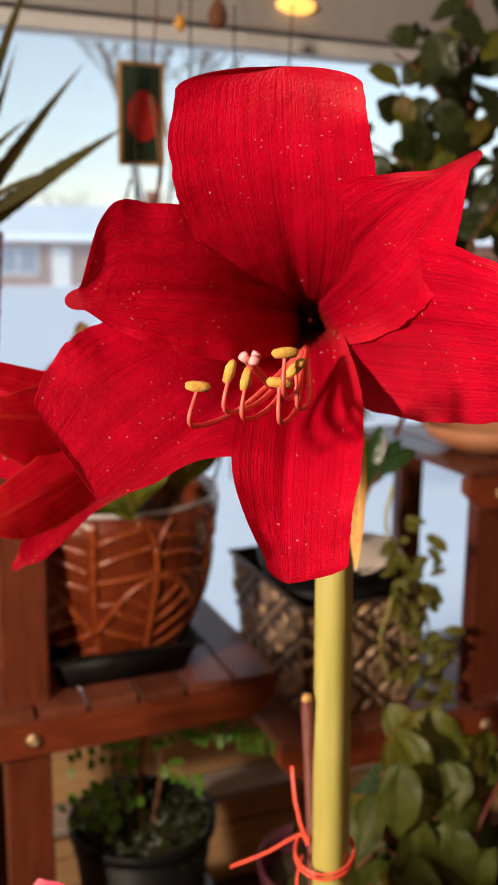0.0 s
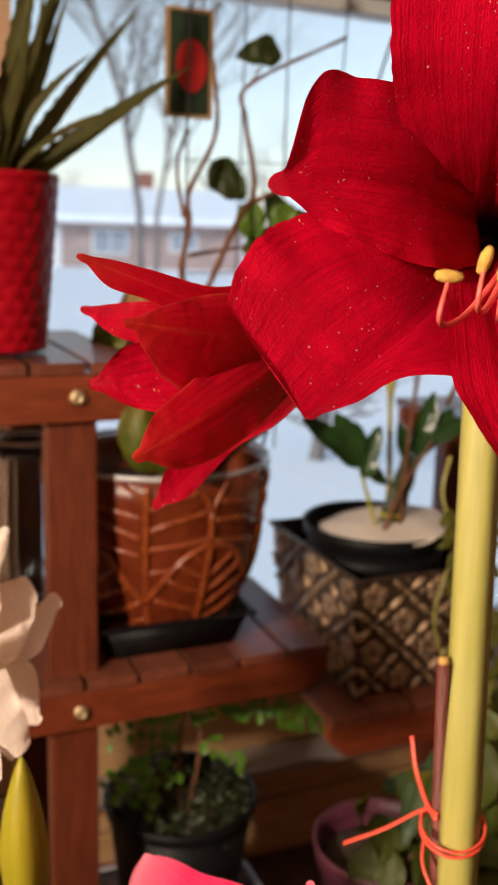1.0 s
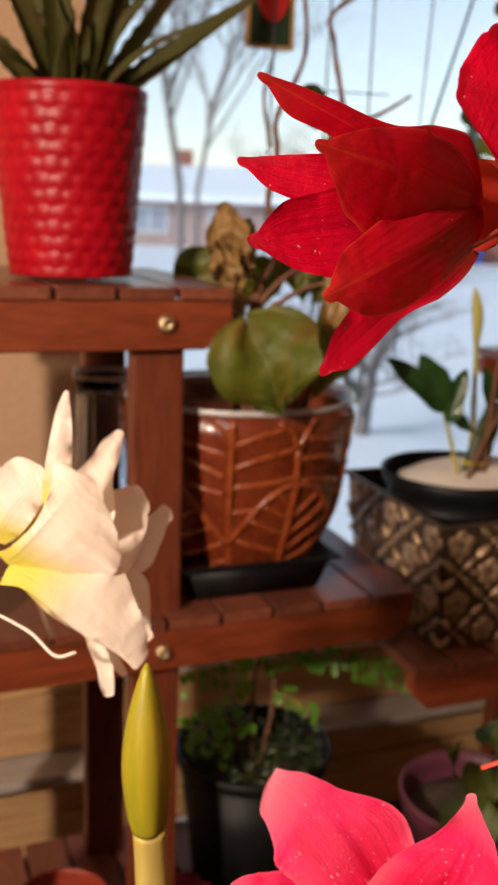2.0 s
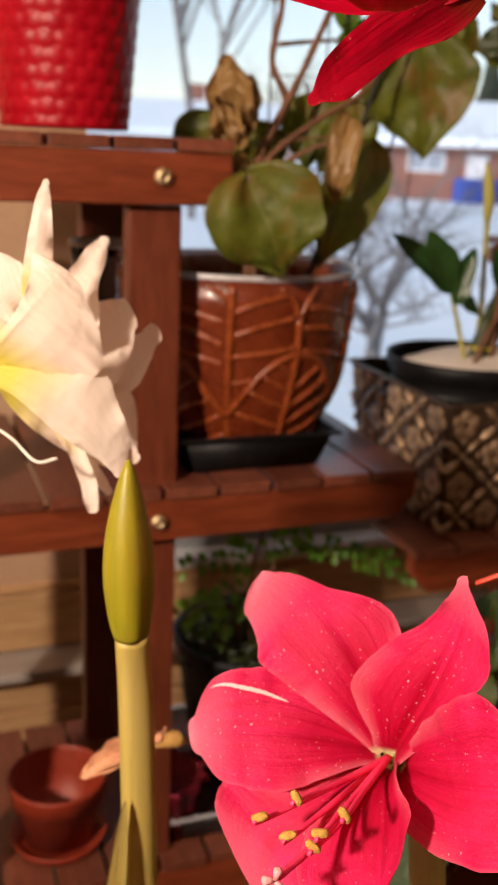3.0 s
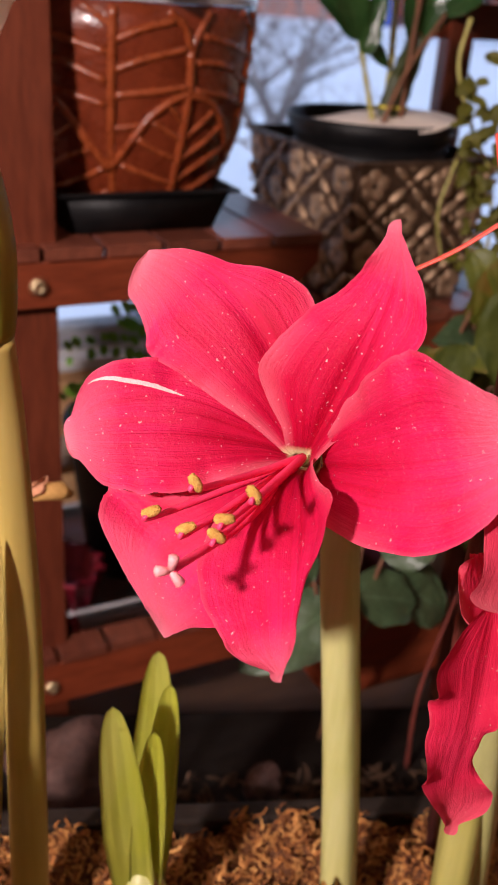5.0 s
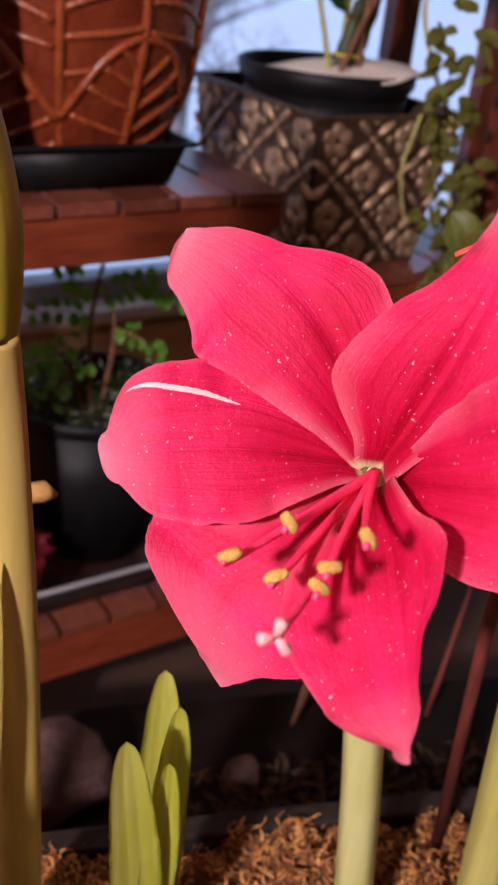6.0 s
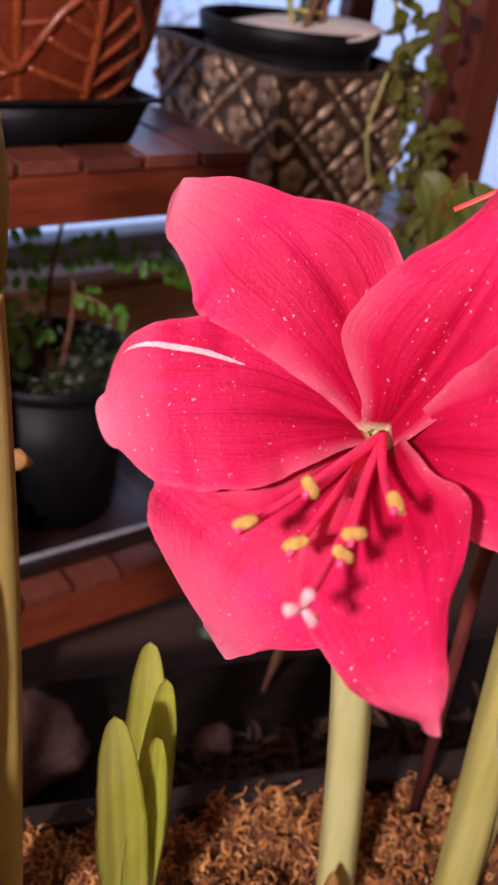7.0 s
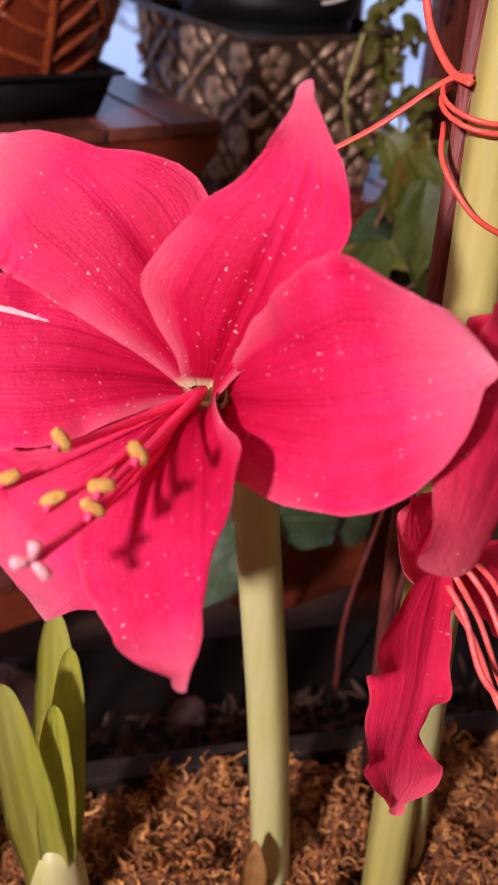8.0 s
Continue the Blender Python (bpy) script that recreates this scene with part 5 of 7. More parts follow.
def slats(x0, x1, z, y0=FY - 0.006, y1=BY, pitch=0.0725, width=0.0655, from_right=True):
    n = int((x1 - x0) / pitch)
    for k in range(n):
        b = x1 - k * pitch if from_right else x0 + width + k * pitch
        part("slat", box((b - width, y0 + 0.002 * (k % 2), z), (b, y1, z + 0.014), 0.0012), WOOD_Y, stand, smooth=False)


def bolt(x, z, y=FY):
    b = lathe([(0.0, 0.0), (0.0115, 0.0), (0.011, 0.003), (0.008, 0.007), (0.003, 0.0075), (0.0025, 0.005), (0.0, 0.005)], (0, 0, 0), 18)
    for v in b.verts:
        v.co = V(x + v.co.x, y - v.co.z, z + v.co.y)
    part("bolt", b, STEEL, stand, "shiny zinc bolt head")


for (x0, x1, z0, z1, c0) in ((-0.06, 0.314, 1.260, 1.319, False), (-0.06, 0.597, 0.846, 0.901, False), (-0.06, 0.62, 0.262, 0.334, False), (0.605, 1.06, 0.722, 0.778, True), (0.925, 1.55, 1.128, 1.184, True)):
    rail(x0, x1, z0, z1, FY, c0, True)
    rail(x0, x1, z0, z1, BY - 0.03, c0, True)
post(0.196, 0.260, FY + 0.0205, FY + 0.052, 1.2585)
post(0.196, 0.260, BY - 0.062, BY - 0.0305, 1.2585)
post(-0.058, -0.002, FY + 0.0205, FY + 0.052, 1.2585)
post(-0.058, -0.002, BY - 0.062, BY - 0.0305, 1.2585)
post(0.964, 1.030, FY + 0.0205, FY + 0.052, 1.182)
post(1.022, 1.072, BY - 0.032, BY - 0.001, 1.182)
post(1.214, 1.274, BY - 0.062, BY - 0.0305, 1.182)
slats(-0.055, 0.313, 1.320)
slats(-0.055, 0.596, 0.902)
slats(-0.055, 0.60, 0.335)
slats(0.606, 1.06, 0.779, from_right=False)
slats(0.926, 1.55, 1.186, from_right=False)
for x, z in ((0.231, 1.291), (0.232, 0.872), (0.231, 0.295), (0.99, 0.75), (0.99, 1.156)):
    bolt(x, z)


# ---- pots on the stand ----
PCX, PCY, PZ = 0.392, 1.398, 0.922
pot = thing("ceramic_pot", (PCX, PCY, PZ), "copper-brown glazed ceramic pot with embossed leaf ribs", "plant pot")
prof = [(0.0, 0.0), (0.104, 0.0), (0.113, 0.008), (0.131, 0.045), (0.148, 0.10), (0.158, 0.16), (0.1635, 0.215), (0.165, 0.245)]


def pot_r(z):
    for (r0, z0), (r1, z1) in zip(prof[1:], prof[2:]):
        if z <= z1:
            return r0 + (r1 - r0) * (z - z0) / max(z1 - z0, 1e-6)
    return prof[-1][0]


body = part("body", lathe([(0.0, 0.0)] + prof[1:] + [(0.1585, 0.2475), (0.155, 0.23), (0.149, 0.18), (0.0, 0.18)], (PCX, PCY, PZ), 72), GLAZE, pot)
part("rim", lathe([(0.1655, 0.2475), (0.1670, 0.2500), (0.1668, 0.2528), (0.1645, 0.2545), (0.1625, 0.2538), (0.1615, 0.2475)], (PCX, PCY, PZ), 72), RIM, pot, "pale worn glazed rim")


def on_pot(a, z, off=0.0):
    r = pot_r(z) + off
    return V(PCX + r * math.sin(a), PCY - r * math.cos(a), PZ + z)


def rib(points, r=0.0032):
    pts = [on_pot(a, z, 0.0) for a, z in points]
    part("rib", tube(curve_pts(pts, max(8, 4 * len(pts))), r * 1.2, 8, flat_=0.85), GLAZE_RIB, body, "raised leaf vein")


# an upright leaf with its midrib, and beside it a fork that runs down as the midrib of a low arched leaf; degrees and height
POT_LEAF = (
    (0.0054, (-22.0, 0.242), (-22.6, 0.19), (-23.0, 0.12), (-23.3, 0.010)),
    (0.0040, (-21.0, 0.209), (-10.4, 0.221), (1.5, 0.230)),
    (0.0040, (-21.2, 0.178), (-9.8, 0.190), (7.5, 0.202)),
    (0.0040, (-21.6, 0.151), (-6.3, 0.156), (9.4, 0.162)),
    (0.0036, (-21.8, 0.115), (-16.0, 0.117), (-11.5, 0.119)),
    (0.0036, (38.0, 0.241), (43.0, 0.233), (48.8, 0.223)),
    (0.0040, (14.4, 0.216), (29.0, 0.208), (47.6, 0.195)),
    (0.0040, (12.0, 0.188), (28.3, 0.184), (46.8, 0.165)),
    (0.0038, (12.5, 0.158), (31.5, 0.150), (46.5, 0.140)),
    (0.0044, (-1.0, 0.240), (6.0, 0.224), (9.2, 0.202)),
    (0.0044, (17.5, 0.240), (12.8, 0.219), (9.6, 0.200)),
    (0.0050, (9.5, 0.201), (10.4, 0.156), (9.4, 0.110), (8.8, 0.06), (9.3, 0.010)),
    (0.0048, (-23.2, 0.070), (-15.9, 0.096), (-6.8, 0.127), (2.5, 0.146), (9.8, 0.153)),
    (0.0046, (10.5, 0.153), (20.0, 0.147), (28.0, 0.134), (37.3, 0.101), (48.0, 0.066)),
    (0.0034, (1.2, 0.142), (5.5, 0.131), (9.5, 0.118)),
    (0.0036, (-5.2, 0.123), (1.5, 0.113), (8.8, 0.102)),
    (0.0036, (-11.8, 0.104), (-2.2, 0.089), (8.4, 0.080)),
    (0.0036, (-19.0, 0.073), (-7.2, 0.062), (9.0, 0.048)),
    (0.0034, (11.0, 0.106), (18.0, 0.119), (25.0, 0.133)),
    (0.0036, (11.0, 0.081), (22.0, 0.098), (33.0, 0.116)),
    (0.0036, (10.8, 0.056), (25.0, 0.074), (40.0, 0.091)),
    (0.0036, (10.8, 0.034), (28.0, 0.047), (45.0, 0.068)),
    (0.0034, (14.0, 0.014), (32.0, 0.026), (46.5, 0.040)),
)
for k in range(5):
    for width, *points in POT_LEAF:
        rib([(radians(a + 72 * k), z) for a, z in points], width)
solo("soil", lathe([(0.0, 0.0), (0.05, 0.004), (0.09, 0.002), (0.147, -0.002), (0.147, -0.010), (0.0, -0.010)], (PCX, PCY, PZ + 0.195), 32), SOIL, "dark dry potting soil in the ceramic pot", "soil")

tray = thing("drip_tray", (0.357, 1.395, 0.917), "black plastic drip tray under the ceramic pot", "tray")


def frustum(lo0, hi0, lo1, hi1, z0, z1, wall, bm=None):
    """An open four-sided tray or box with sloping sides, a wall thickness and a bottom."""
    bm = bm or bmesh.new()

    def ring(lo, hi, z):
        return [bm.verts.new((x, y, z)) for x, y in ((lo[0], lo[1]), (hi[0], lo[1]), (hi[0], hi[1]), (lo[0], hi[1]))]
    w = wall
    a, b = ring(lo0, hi0, z0), ring(lo1, hi1, z1)
    c, d = ring((lo1[0] + w, lo1[1] + w), (hi1[0] - w, hi1[1] - w), z1), ring((lo0[0] + w, lo0[1] + w), (hi0[0] - w, hi0[1] - w), z0 + w)
    for p, q in ((a, b), (b, c), (c, d)):
        for k in range(4):
            bm.faces.new((p[k], p[(k + 1) % 4], q[(k + 1) % 4], q[k]))
    bm.faces.new(a[::-1])
    bm.faces.new(d)
    bmesh.ops.recalc_face_normals(bm, faces=bm.faces)
    bmesh.ops.bevel(bm, geom=[e for e in bm.edges if abs(e.verts[0].co.z - e.verts[1].co.z) > 0.005], offset=0.008, segments=3, affect="EDGES")
    return bm


part("basin", frustum((0.284, 1.262), (0.470, 1.530), (0.268, 1.250), (0.486, 1.552), 0.917, 0.962, 0.003), BLACK, tray)
bm = bmesh.new()
for lo, hi in (((0.262, 1.243, 0.9622), (0.493, 1.252, 0.967)), ((0.262, 1.550, 0.9622), (0.493, 1.559, 0.967)), ((0.262, 1.2525, 0.9622), (0.270, 1.5495, 0.967)), ((0.484, 1.2525, 0.9622), (0.493, 1.5495, 0.967))):
    box(lo, hi, 0.0015, bm=bm)
part("lip", bm, BLACK, tray, "turned lip", smooth=False)

# red scaled pot
RC = (0.142, 1.338, 1.335)
rp = thing("ceramic_pot", RC, "glossy red ceramic pot with a scalloped honeycomb relief", "plant pot")
bm = bmesh.new()
seg, rows = 132, 84
prof_r = [(0.072 + 0.019 * (i / rows) ** 0.9) for i in range(rows + 1)]
rings = []
for i in range(rows + 1):
    z = 0.005 + 0.212 * i / rows
    ring = []
    for k in range(seg):
        a = 2 * math.pi * k / seg
        row = z / 0.0175
        col = (a / (2 * math.pi) * 22 + (0.5 if int(row) % 2 else 0)) % 1 - 0.5
        f = row % 1 - 0.5
        d = max(0, 1 - (abs(col) * 1.5) ** 2 - (f * 1.5) ** 2)
        r = prof_r[i] + 0.0030 * d ** 0.8
        ring.append(bm.verts.new((RC[0] + r * math.cos(a), RC[1] + r * math.sin(a), RC[2] + z)))
    rings.append(ring)
for a, b in zip(rings, rings[1:]):
    for k in range(seg):
        bm.faces.new((a[k], a[(k + 1) % seg], b[(k + 1) % seg], b[k]))
bm.faces.new(rings[0][::-1])
part("body", bm, REDGLAZE, rp)
part("rim", lathe([(0.093, 0.214), (0.094, 0.219), (0.092, 0.223), (0.087, 0.223), (0.084, 0.217), (0.083, 0.19), (0.0, 0.19)], RC, 64), REDGLAZE, rp)

# strap-leaved plant in the red pot
al = thing("strap_leaf_plant", (RC[0], RC[1], RC[2] + 0.19), "grey-green strap-leaved plant in the red pot", "plant")
rnd = random.Random(12)
foot = V(RC[0], RC[1], RC[2] + 0.20)
for k, (tip, half, droop) in enumerate((((0.400, 1.29, 1.700), 0.023, 0.02), ((0.356, 1.35, 1.785), 0.015, 0.03), ((0.31, 1.42, 1.93), 0.014, 0.06), ((0.215, 1.30, 1.88), 0.020, -0.05), ((0.10, 1.28, 1.82), 0.021, 0.06),
                                        ((0.02, 1.30, 1.74), 0.020, 0.10), ((0.268, 1.26, 1.700), 0.015, 0.16), ((-0.06, 1.36, 1.68), 0.020, 0.12), ((0.05, 1.45, 1.88), 0.017, 0.08),
                                        ((0.175, 1.24, 1.70), 0.018, -0.06), ((0.13, 1.22, 1.62), 0.018, 0.14), ((0.245, 1.46, 1.72), 0.016, 0.1), ((0.33, 1.24, 1.64), 0.010, 0.20), ((0.06, 1.21, 1.70), 0.012, 0.18), ((0.20, 1.22, 1.78), 0.010, -0.12), ((0.28, 1.44, 1.82), 0.011, -0.08), ((-0.02, 1.26, 1.60), 0.012, 0.22))):
    tip = Vector(tip)
    d = tip - foot
    bm = leaf(foot + V(d.x * 0.10, d.y * 0.10, -0.01), tip, V(-0.4 * d.x - 0.1, -0.5 - d.y, 0.5), half * 0.8, droop, 0.45, 0.28, 1.0, nv=46, nu=3)
    bm.verts.ensure_lookup_table()
    for row in range(2, 44, 3):
        for col in (0, 6):
            v = bm.verts[row * 7 + col]
            v.co += (v.co - bm.verts[row * 7 + 3].co) * 0.16      # small teeth along the margin
    bmesh.ops.solidify(bm, geom=bm.faces, thickness=0.005)
    part("leaf", bm, SUCC, al)

# embossed tin planter with an inner black pot
tin = thing("tin_planter", (0.77, 1.40, 0.793), "square antiqued tin planter with embossed flowers", "planter")
tin_body = part("body", frustum((0.675, 1.262), (0.868, 1.540), (0.655, 1.240), (0.888, 1.556), 0.793, 0.990, 0.004), PEWTER, tin, smooth=False)
bm = bmesh.new()
for lo, hi in (((0.651, 1.236, 0.9895), (0.892, 1.242, 0.996)), ((0.651, 1.554, 0.9895), (0.892, 1.560, 0.996)), ((0.651, 1.2425, 0.9895), (0.657, 1.5535, 0.996)), ((0.886, 1.2425, 0.9895), (0.892, 1.5535, 0.996))):
    box(lo, hi, 0.0015, bm=bm)
part("rim", bm, PEWTER, tin, smooth=False)


def tin_pt(side, a, z):
    """A place on the tin's front (0) or its side (1): a from 0 to 1 along, z from 0 to 1 up."""
    if side == 0:
        return V(0.675 + a * 0.193, 1.262, 0.793).lerp(V(0.655 + a * 0.233, 1.240, 0.990), z) + V(0, -0.001, 0)
    return V(0.675, 1.262 + a * 0.278, 0.793).lerp(V(0.655, 1.240 + a * 0.316, 0.990), z) + V(-0.001, 0, 0)


def tin_bead(side, a, z, r):
    c = tin_pt(side, a, z)
    bm = bmesh.new()
    bmesh.ops.create_icosphere(bm, subdivisions=2, radius=r)
    for v in bm.verts:
        v.co = c + (V(v.co.x, v.co.y * 0.32, v.co.z) if side == 0 else V(v.co.x * 0.32, v.co.y, v.co.z))
    return bm


def tin_leaf(side, a0, z0, a1, z1, r):
    p, q = tin_pt(side, a0, z0), tin_pt(side, a1, z1)
    return tube([p, p.lerp(q, 0.25), p.lerp(q, 0.55), p.lerp(q, 0.85), q], [r * 0.15, r * 0.75, r, r * 0.75, r * 0.15], 8, flat_=0.7)


rnd = random.Random(6)
for side, na in ((0, 4), (1, 5)):
    for i in range(na):
        for j in range(4):
            ca, cz = (i + 0.5) / na, (j + 0.5) / 4
            wa, wz = 0.5 / na, 0.5 / 4
            if (i + j) % 2:
                # a five-lobed blossom
                for q in range(5):
                    an = q * math.pi * 2 / 5 + 0.3 + 0.4 * side
                    part("embossed_petal", tin_bead(side, ca + wa * 0.46 * math.cos(an), cz + wz * 0.52 * math.sin(an), rnd.uniform(0.0094, 0.0112)), PEWTER_HI, tin_body)
                part("embossed_bead", tin_bead(side, ca, cz, 0.0055), PEWTER, tin_body)
            else:
                # crossed leaves with scrolls between them
                for sa, sz in ((1, 1), (1, -1), (-1, 1), (-1, -1)):
                    f = rnd.uniform(0.9, 1.1)
                    part("embossed_leaf", tin_leaf(side, ca + sa * wa * 0.20, cz + sz * wz * 0.20, ca + sa * wa * 1.0 * f, cz + sz * wz * 1.0, rnd.uniform(0.0062, 0.0076)), PEWTER_HI, tin_body)
                for sa, sz in ((0, 0), (0.95, 0), (0, 0.95)):
                    part("embossed_bead", tin_bead(side, ca + sa * wa, cz + sz * wz, rnd.uniform(0.0046, 0.0058)), PEWTER_HI, tin_body)
inner = thing("nursery_pot", (0.775, 1.40, 0.80), "round black plastic nursery pot inside the tin planter", "plant pot")
part("body", lathe([(0.0, 0.0), (0.080, 0.0), (0.098, 0.18), (0.100, 0.19), (0.112, 0.205), (0.112, 0.16), (0.0, 0.16)], (0.775, 1.40, 0.80), 48), BLACK, inner)
part("rim", lathe([(0.112, 0.200), (0.121, 0.212), (0.123, 0.230), (0.120, 0.232), (0.116, 0.218), (0.108, 0.200)], (0.775, 1.40, 0.80), 48), BLACK, inner, "turned black rim")
disc = bmesh.new()
bmesh.ops.create_grid(disc, x_segments=30, y_segments=30, size=1.0)
for v in disc.verts:
    x, y = v.co.x, v.co.y
    x, y = x * math.sqrt(1 - y * y / 2), y * math.sqrt(1 - x * x / 2)
    a = math.atan2(y, x)
    r = 0.110 * (1 + 0.05 * math.sin(3 * a) + 0.03 * math.sin(7 * a + 1))
    v.co = V(0.797 + x * r, 1.392 + y * r, 1.027 + 0.008 * x - 0.003 * y + 0.006 * noise.noise(V(x * 1.6, y * 1.6, 3)) - 0.008 * (x * x + y * y) + 0.006)
bmesh.ops.solidify(disc, geom=disc.faces, thickness=0.0025)
solo("paper_cover", disc, PAPER, "cream paper disc laid over the soil", "cover")


# ---- plants on the stand ----
def twig(parent, pts, r0, r1, mat=BARK, name="stem", label=""):
    p = curve_pts(pts, 8 * (len(pts) - 1))
    n = len(p) - 1
    rr = [(r0 + (r1 - r0) * i / n) * (1 + 0.12 * math.sin(i * 1.7)) for i in range(n + 1)]
    return part(name, tube(p, rr, 8), mat, parent, label)


VIEW = V(-0.35, -0.9, 0.2)
hp = thing("heart_leaf_vine", (0.38, 1.37, 1.12), "leggy heart-leaved vine with brown woody stems and withered leaves", "plant")
for pts, r0, r1 in (
        (((0.372, 1.365, 1.12), (0.392, 1.36, 1.25), (0.397, 1.36, 1.312), (0.433, 1.36, 1.384), (0.412, 1.36, 1.434), (0.424, 1.365, 1.502), (0.436, 1.40, 1.55), (0.483, 1.42, 1.64), (0.471, 1.42, 1.759)), 0.0065, 0.0028),
        (((0.380, 1.35, 1.12), (0.390, 1.345, 1.24), (0.393, 1.34, 1.315), (0.443, 1.34, 1.415), (0.492, 1.36, 1.505), (0.545, 1.42, 1.56), (0.540, 1.45, 1.659), (0.546, 1.45, 1.709), (0.704, 1.45, 1.790)), 0.0062, 0.0026),
        (((0.388, 1.34, 1.12), (0.395, 1.335, 1.25), (0.400, 1.33, 1.312), (0.465, 1.33, 1.364), (0.535, 1.335, 1.406), (0.595, 1.345, 1.488)), 0.0058, 0.0030),
        (((0.520, 1.40, 1.530), (0.560, 1.40, 1.550), (0.598, 1.40, 1.566), (0.642, 1.40, 1.592)), 0.0045, 0.0020),
        (((0.402, 1.31, 1.300), (0.44, 1.28, 1.330), (0.479, 1.25, 1.340)), 0.0040, 0.0022),
        (((0.436, 1.42, 1.512), (0.424, 1.42, 1.58), (0.438, 1.42, 1.64)), 0.0032, 0.0018),
        (((0.436, 1.40, 1.46), (0.50, 1.41, 1.47), (0.58, 1.42, 1.478)), 0.0034, 0.0018)):
    twig(hp, pts, r0, r1)


def blade(parent, base, tip, half, mat, face=VIEW, droop=0.10, cup=0.12, heart=0.16, sharp=0.8, ruffle=0.004, seed=0, stalk_from=None, label="", peak=0.4, crumple=None):
    lf = part("leaf", leaf(base, tip, face, half, droop, cup, peak, sharp, heart, 24, 8, ruffle=ruffle, seed=seed, crinkle=crumple or (min(0.013, half * 0.24) if heart else half * 0.10)), mat, parent, label)
    if stalk_from is not None:
        b, s = Vector(base), Vector(stalk_from)
        part("leaf_stalk", tube(curve_pts([s, s.lerp(b, 0.55) + V(0, 0, 0.008), b], 10), 0.0016, 6), BARK, lf)
    return lf


blade(hp, (0.330, 1.205, 1.290), (0.371, 1.185, 1.184), 0.074, HEART, V(-0.1, -0.98, 0.25), 0.14, 0.22, 0.20, 0.80, 0.007, 1, (0.392, 1.33, 1.28), "large olive leaf with a brown margin", crumple=0.009)
blade(hp, (0.612, 1.345, 1.468), (0.637, 1.345, 1.322), 0.078, HEART, V(-0.35, -0.92, 0.1), 0.06, 0.14, 0.24, 1.05, 0.004, 2, (0.595, 1.345, 1.488))
blade(hp, (0.535, 1.31, 1.335), (0.462, 1.295, 1.178), 0.044, HEART, V(-0.25, -0.9, 0.2), 0.08, 0.30, 0.10, 1.0, 0.004, 3, (0.44, 1.33, 1.34))
blade(hp, (0.552, 1.40, 1.392), (0.505, 1.40, 1.296), 0.052, HEART, V(-0.3, -0.95, 0.1), 0.06, 0.10, 0.12, 1.05, 0.003, 4, (0.535, 1.335, 1.406))
blade(hp, (0.480, 1.395, 1.395), (0.482, 1.39, 1.300), 0.040, HEART, V(-0.3, -0.95, 0.1), 0.06, 0.10, 0.12, 1.05, 0.003, 14, (0.45, 1.34, 1.41))
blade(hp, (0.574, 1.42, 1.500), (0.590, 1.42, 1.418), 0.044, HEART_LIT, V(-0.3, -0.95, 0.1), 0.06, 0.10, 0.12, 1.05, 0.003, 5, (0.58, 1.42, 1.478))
blade(hp, (0.478, 1.252, 1.368), (0.462, 1.25, 1.262), 0.022, BROWN_LEAF, V(-0.5, -0.8, 0.1), 0.16, 0.6, 0.05, 0.9, 0.006, 6, (0.479, 1.25, 1.345), "curled withered tan leaf", crumple=0.010)
for k, (b, t, h) in enumerate((((0.362, 1.33, 1.345), (0.339, 1.325, 1.434), 0.030), ((0.356, 1.32, 1.330), (0.326, 1.315, 1.385), 0.022), ((0.368, 1.33, 1.340), (0.380, 1.335, 1.410), 0.018), ((0.365, 1.325, 1.318), (0.352, 1.315, 1.262), 0.014))):
    blade(hp, b, t, h, BROWN_LEAF, V(-0.6, -0.75, 0.3), 0.16, 0.35, 0.05, 0.5, 0.008, 7 + k, None, "crumpled dead brown leaf", crumple=0.022)
blade(hp, (0.350, 1.415, 1.370), (0.335, 1.42, 1.285), 0.046, HEART, VIEW, 0.06, 0.1, 0.1, 0.8, 0.003, 12)
blade(hp, (0.415, 1.415, 1.360), (0.428, 1.42, 1.285), 0.040, HEART, VIEW, 0.06, 0.1, 0.1, 0.8, 0.003, 13)
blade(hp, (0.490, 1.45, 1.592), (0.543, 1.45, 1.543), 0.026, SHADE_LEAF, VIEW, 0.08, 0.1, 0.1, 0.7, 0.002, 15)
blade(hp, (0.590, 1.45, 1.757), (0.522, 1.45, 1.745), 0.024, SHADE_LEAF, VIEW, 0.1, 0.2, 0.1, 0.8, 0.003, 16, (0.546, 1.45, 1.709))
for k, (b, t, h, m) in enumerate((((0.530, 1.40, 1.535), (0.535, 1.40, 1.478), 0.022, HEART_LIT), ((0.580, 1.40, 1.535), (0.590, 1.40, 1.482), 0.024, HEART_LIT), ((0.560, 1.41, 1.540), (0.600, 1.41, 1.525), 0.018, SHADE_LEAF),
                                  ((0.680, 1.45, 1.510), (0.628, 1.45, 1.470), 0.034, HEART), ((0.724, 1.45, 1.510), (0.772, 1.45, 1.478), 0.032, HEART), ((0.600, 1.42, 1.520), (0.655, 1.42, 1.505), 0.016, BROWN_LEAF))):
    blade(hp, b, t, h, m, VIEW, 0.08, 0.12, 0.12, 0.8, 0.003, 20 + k)

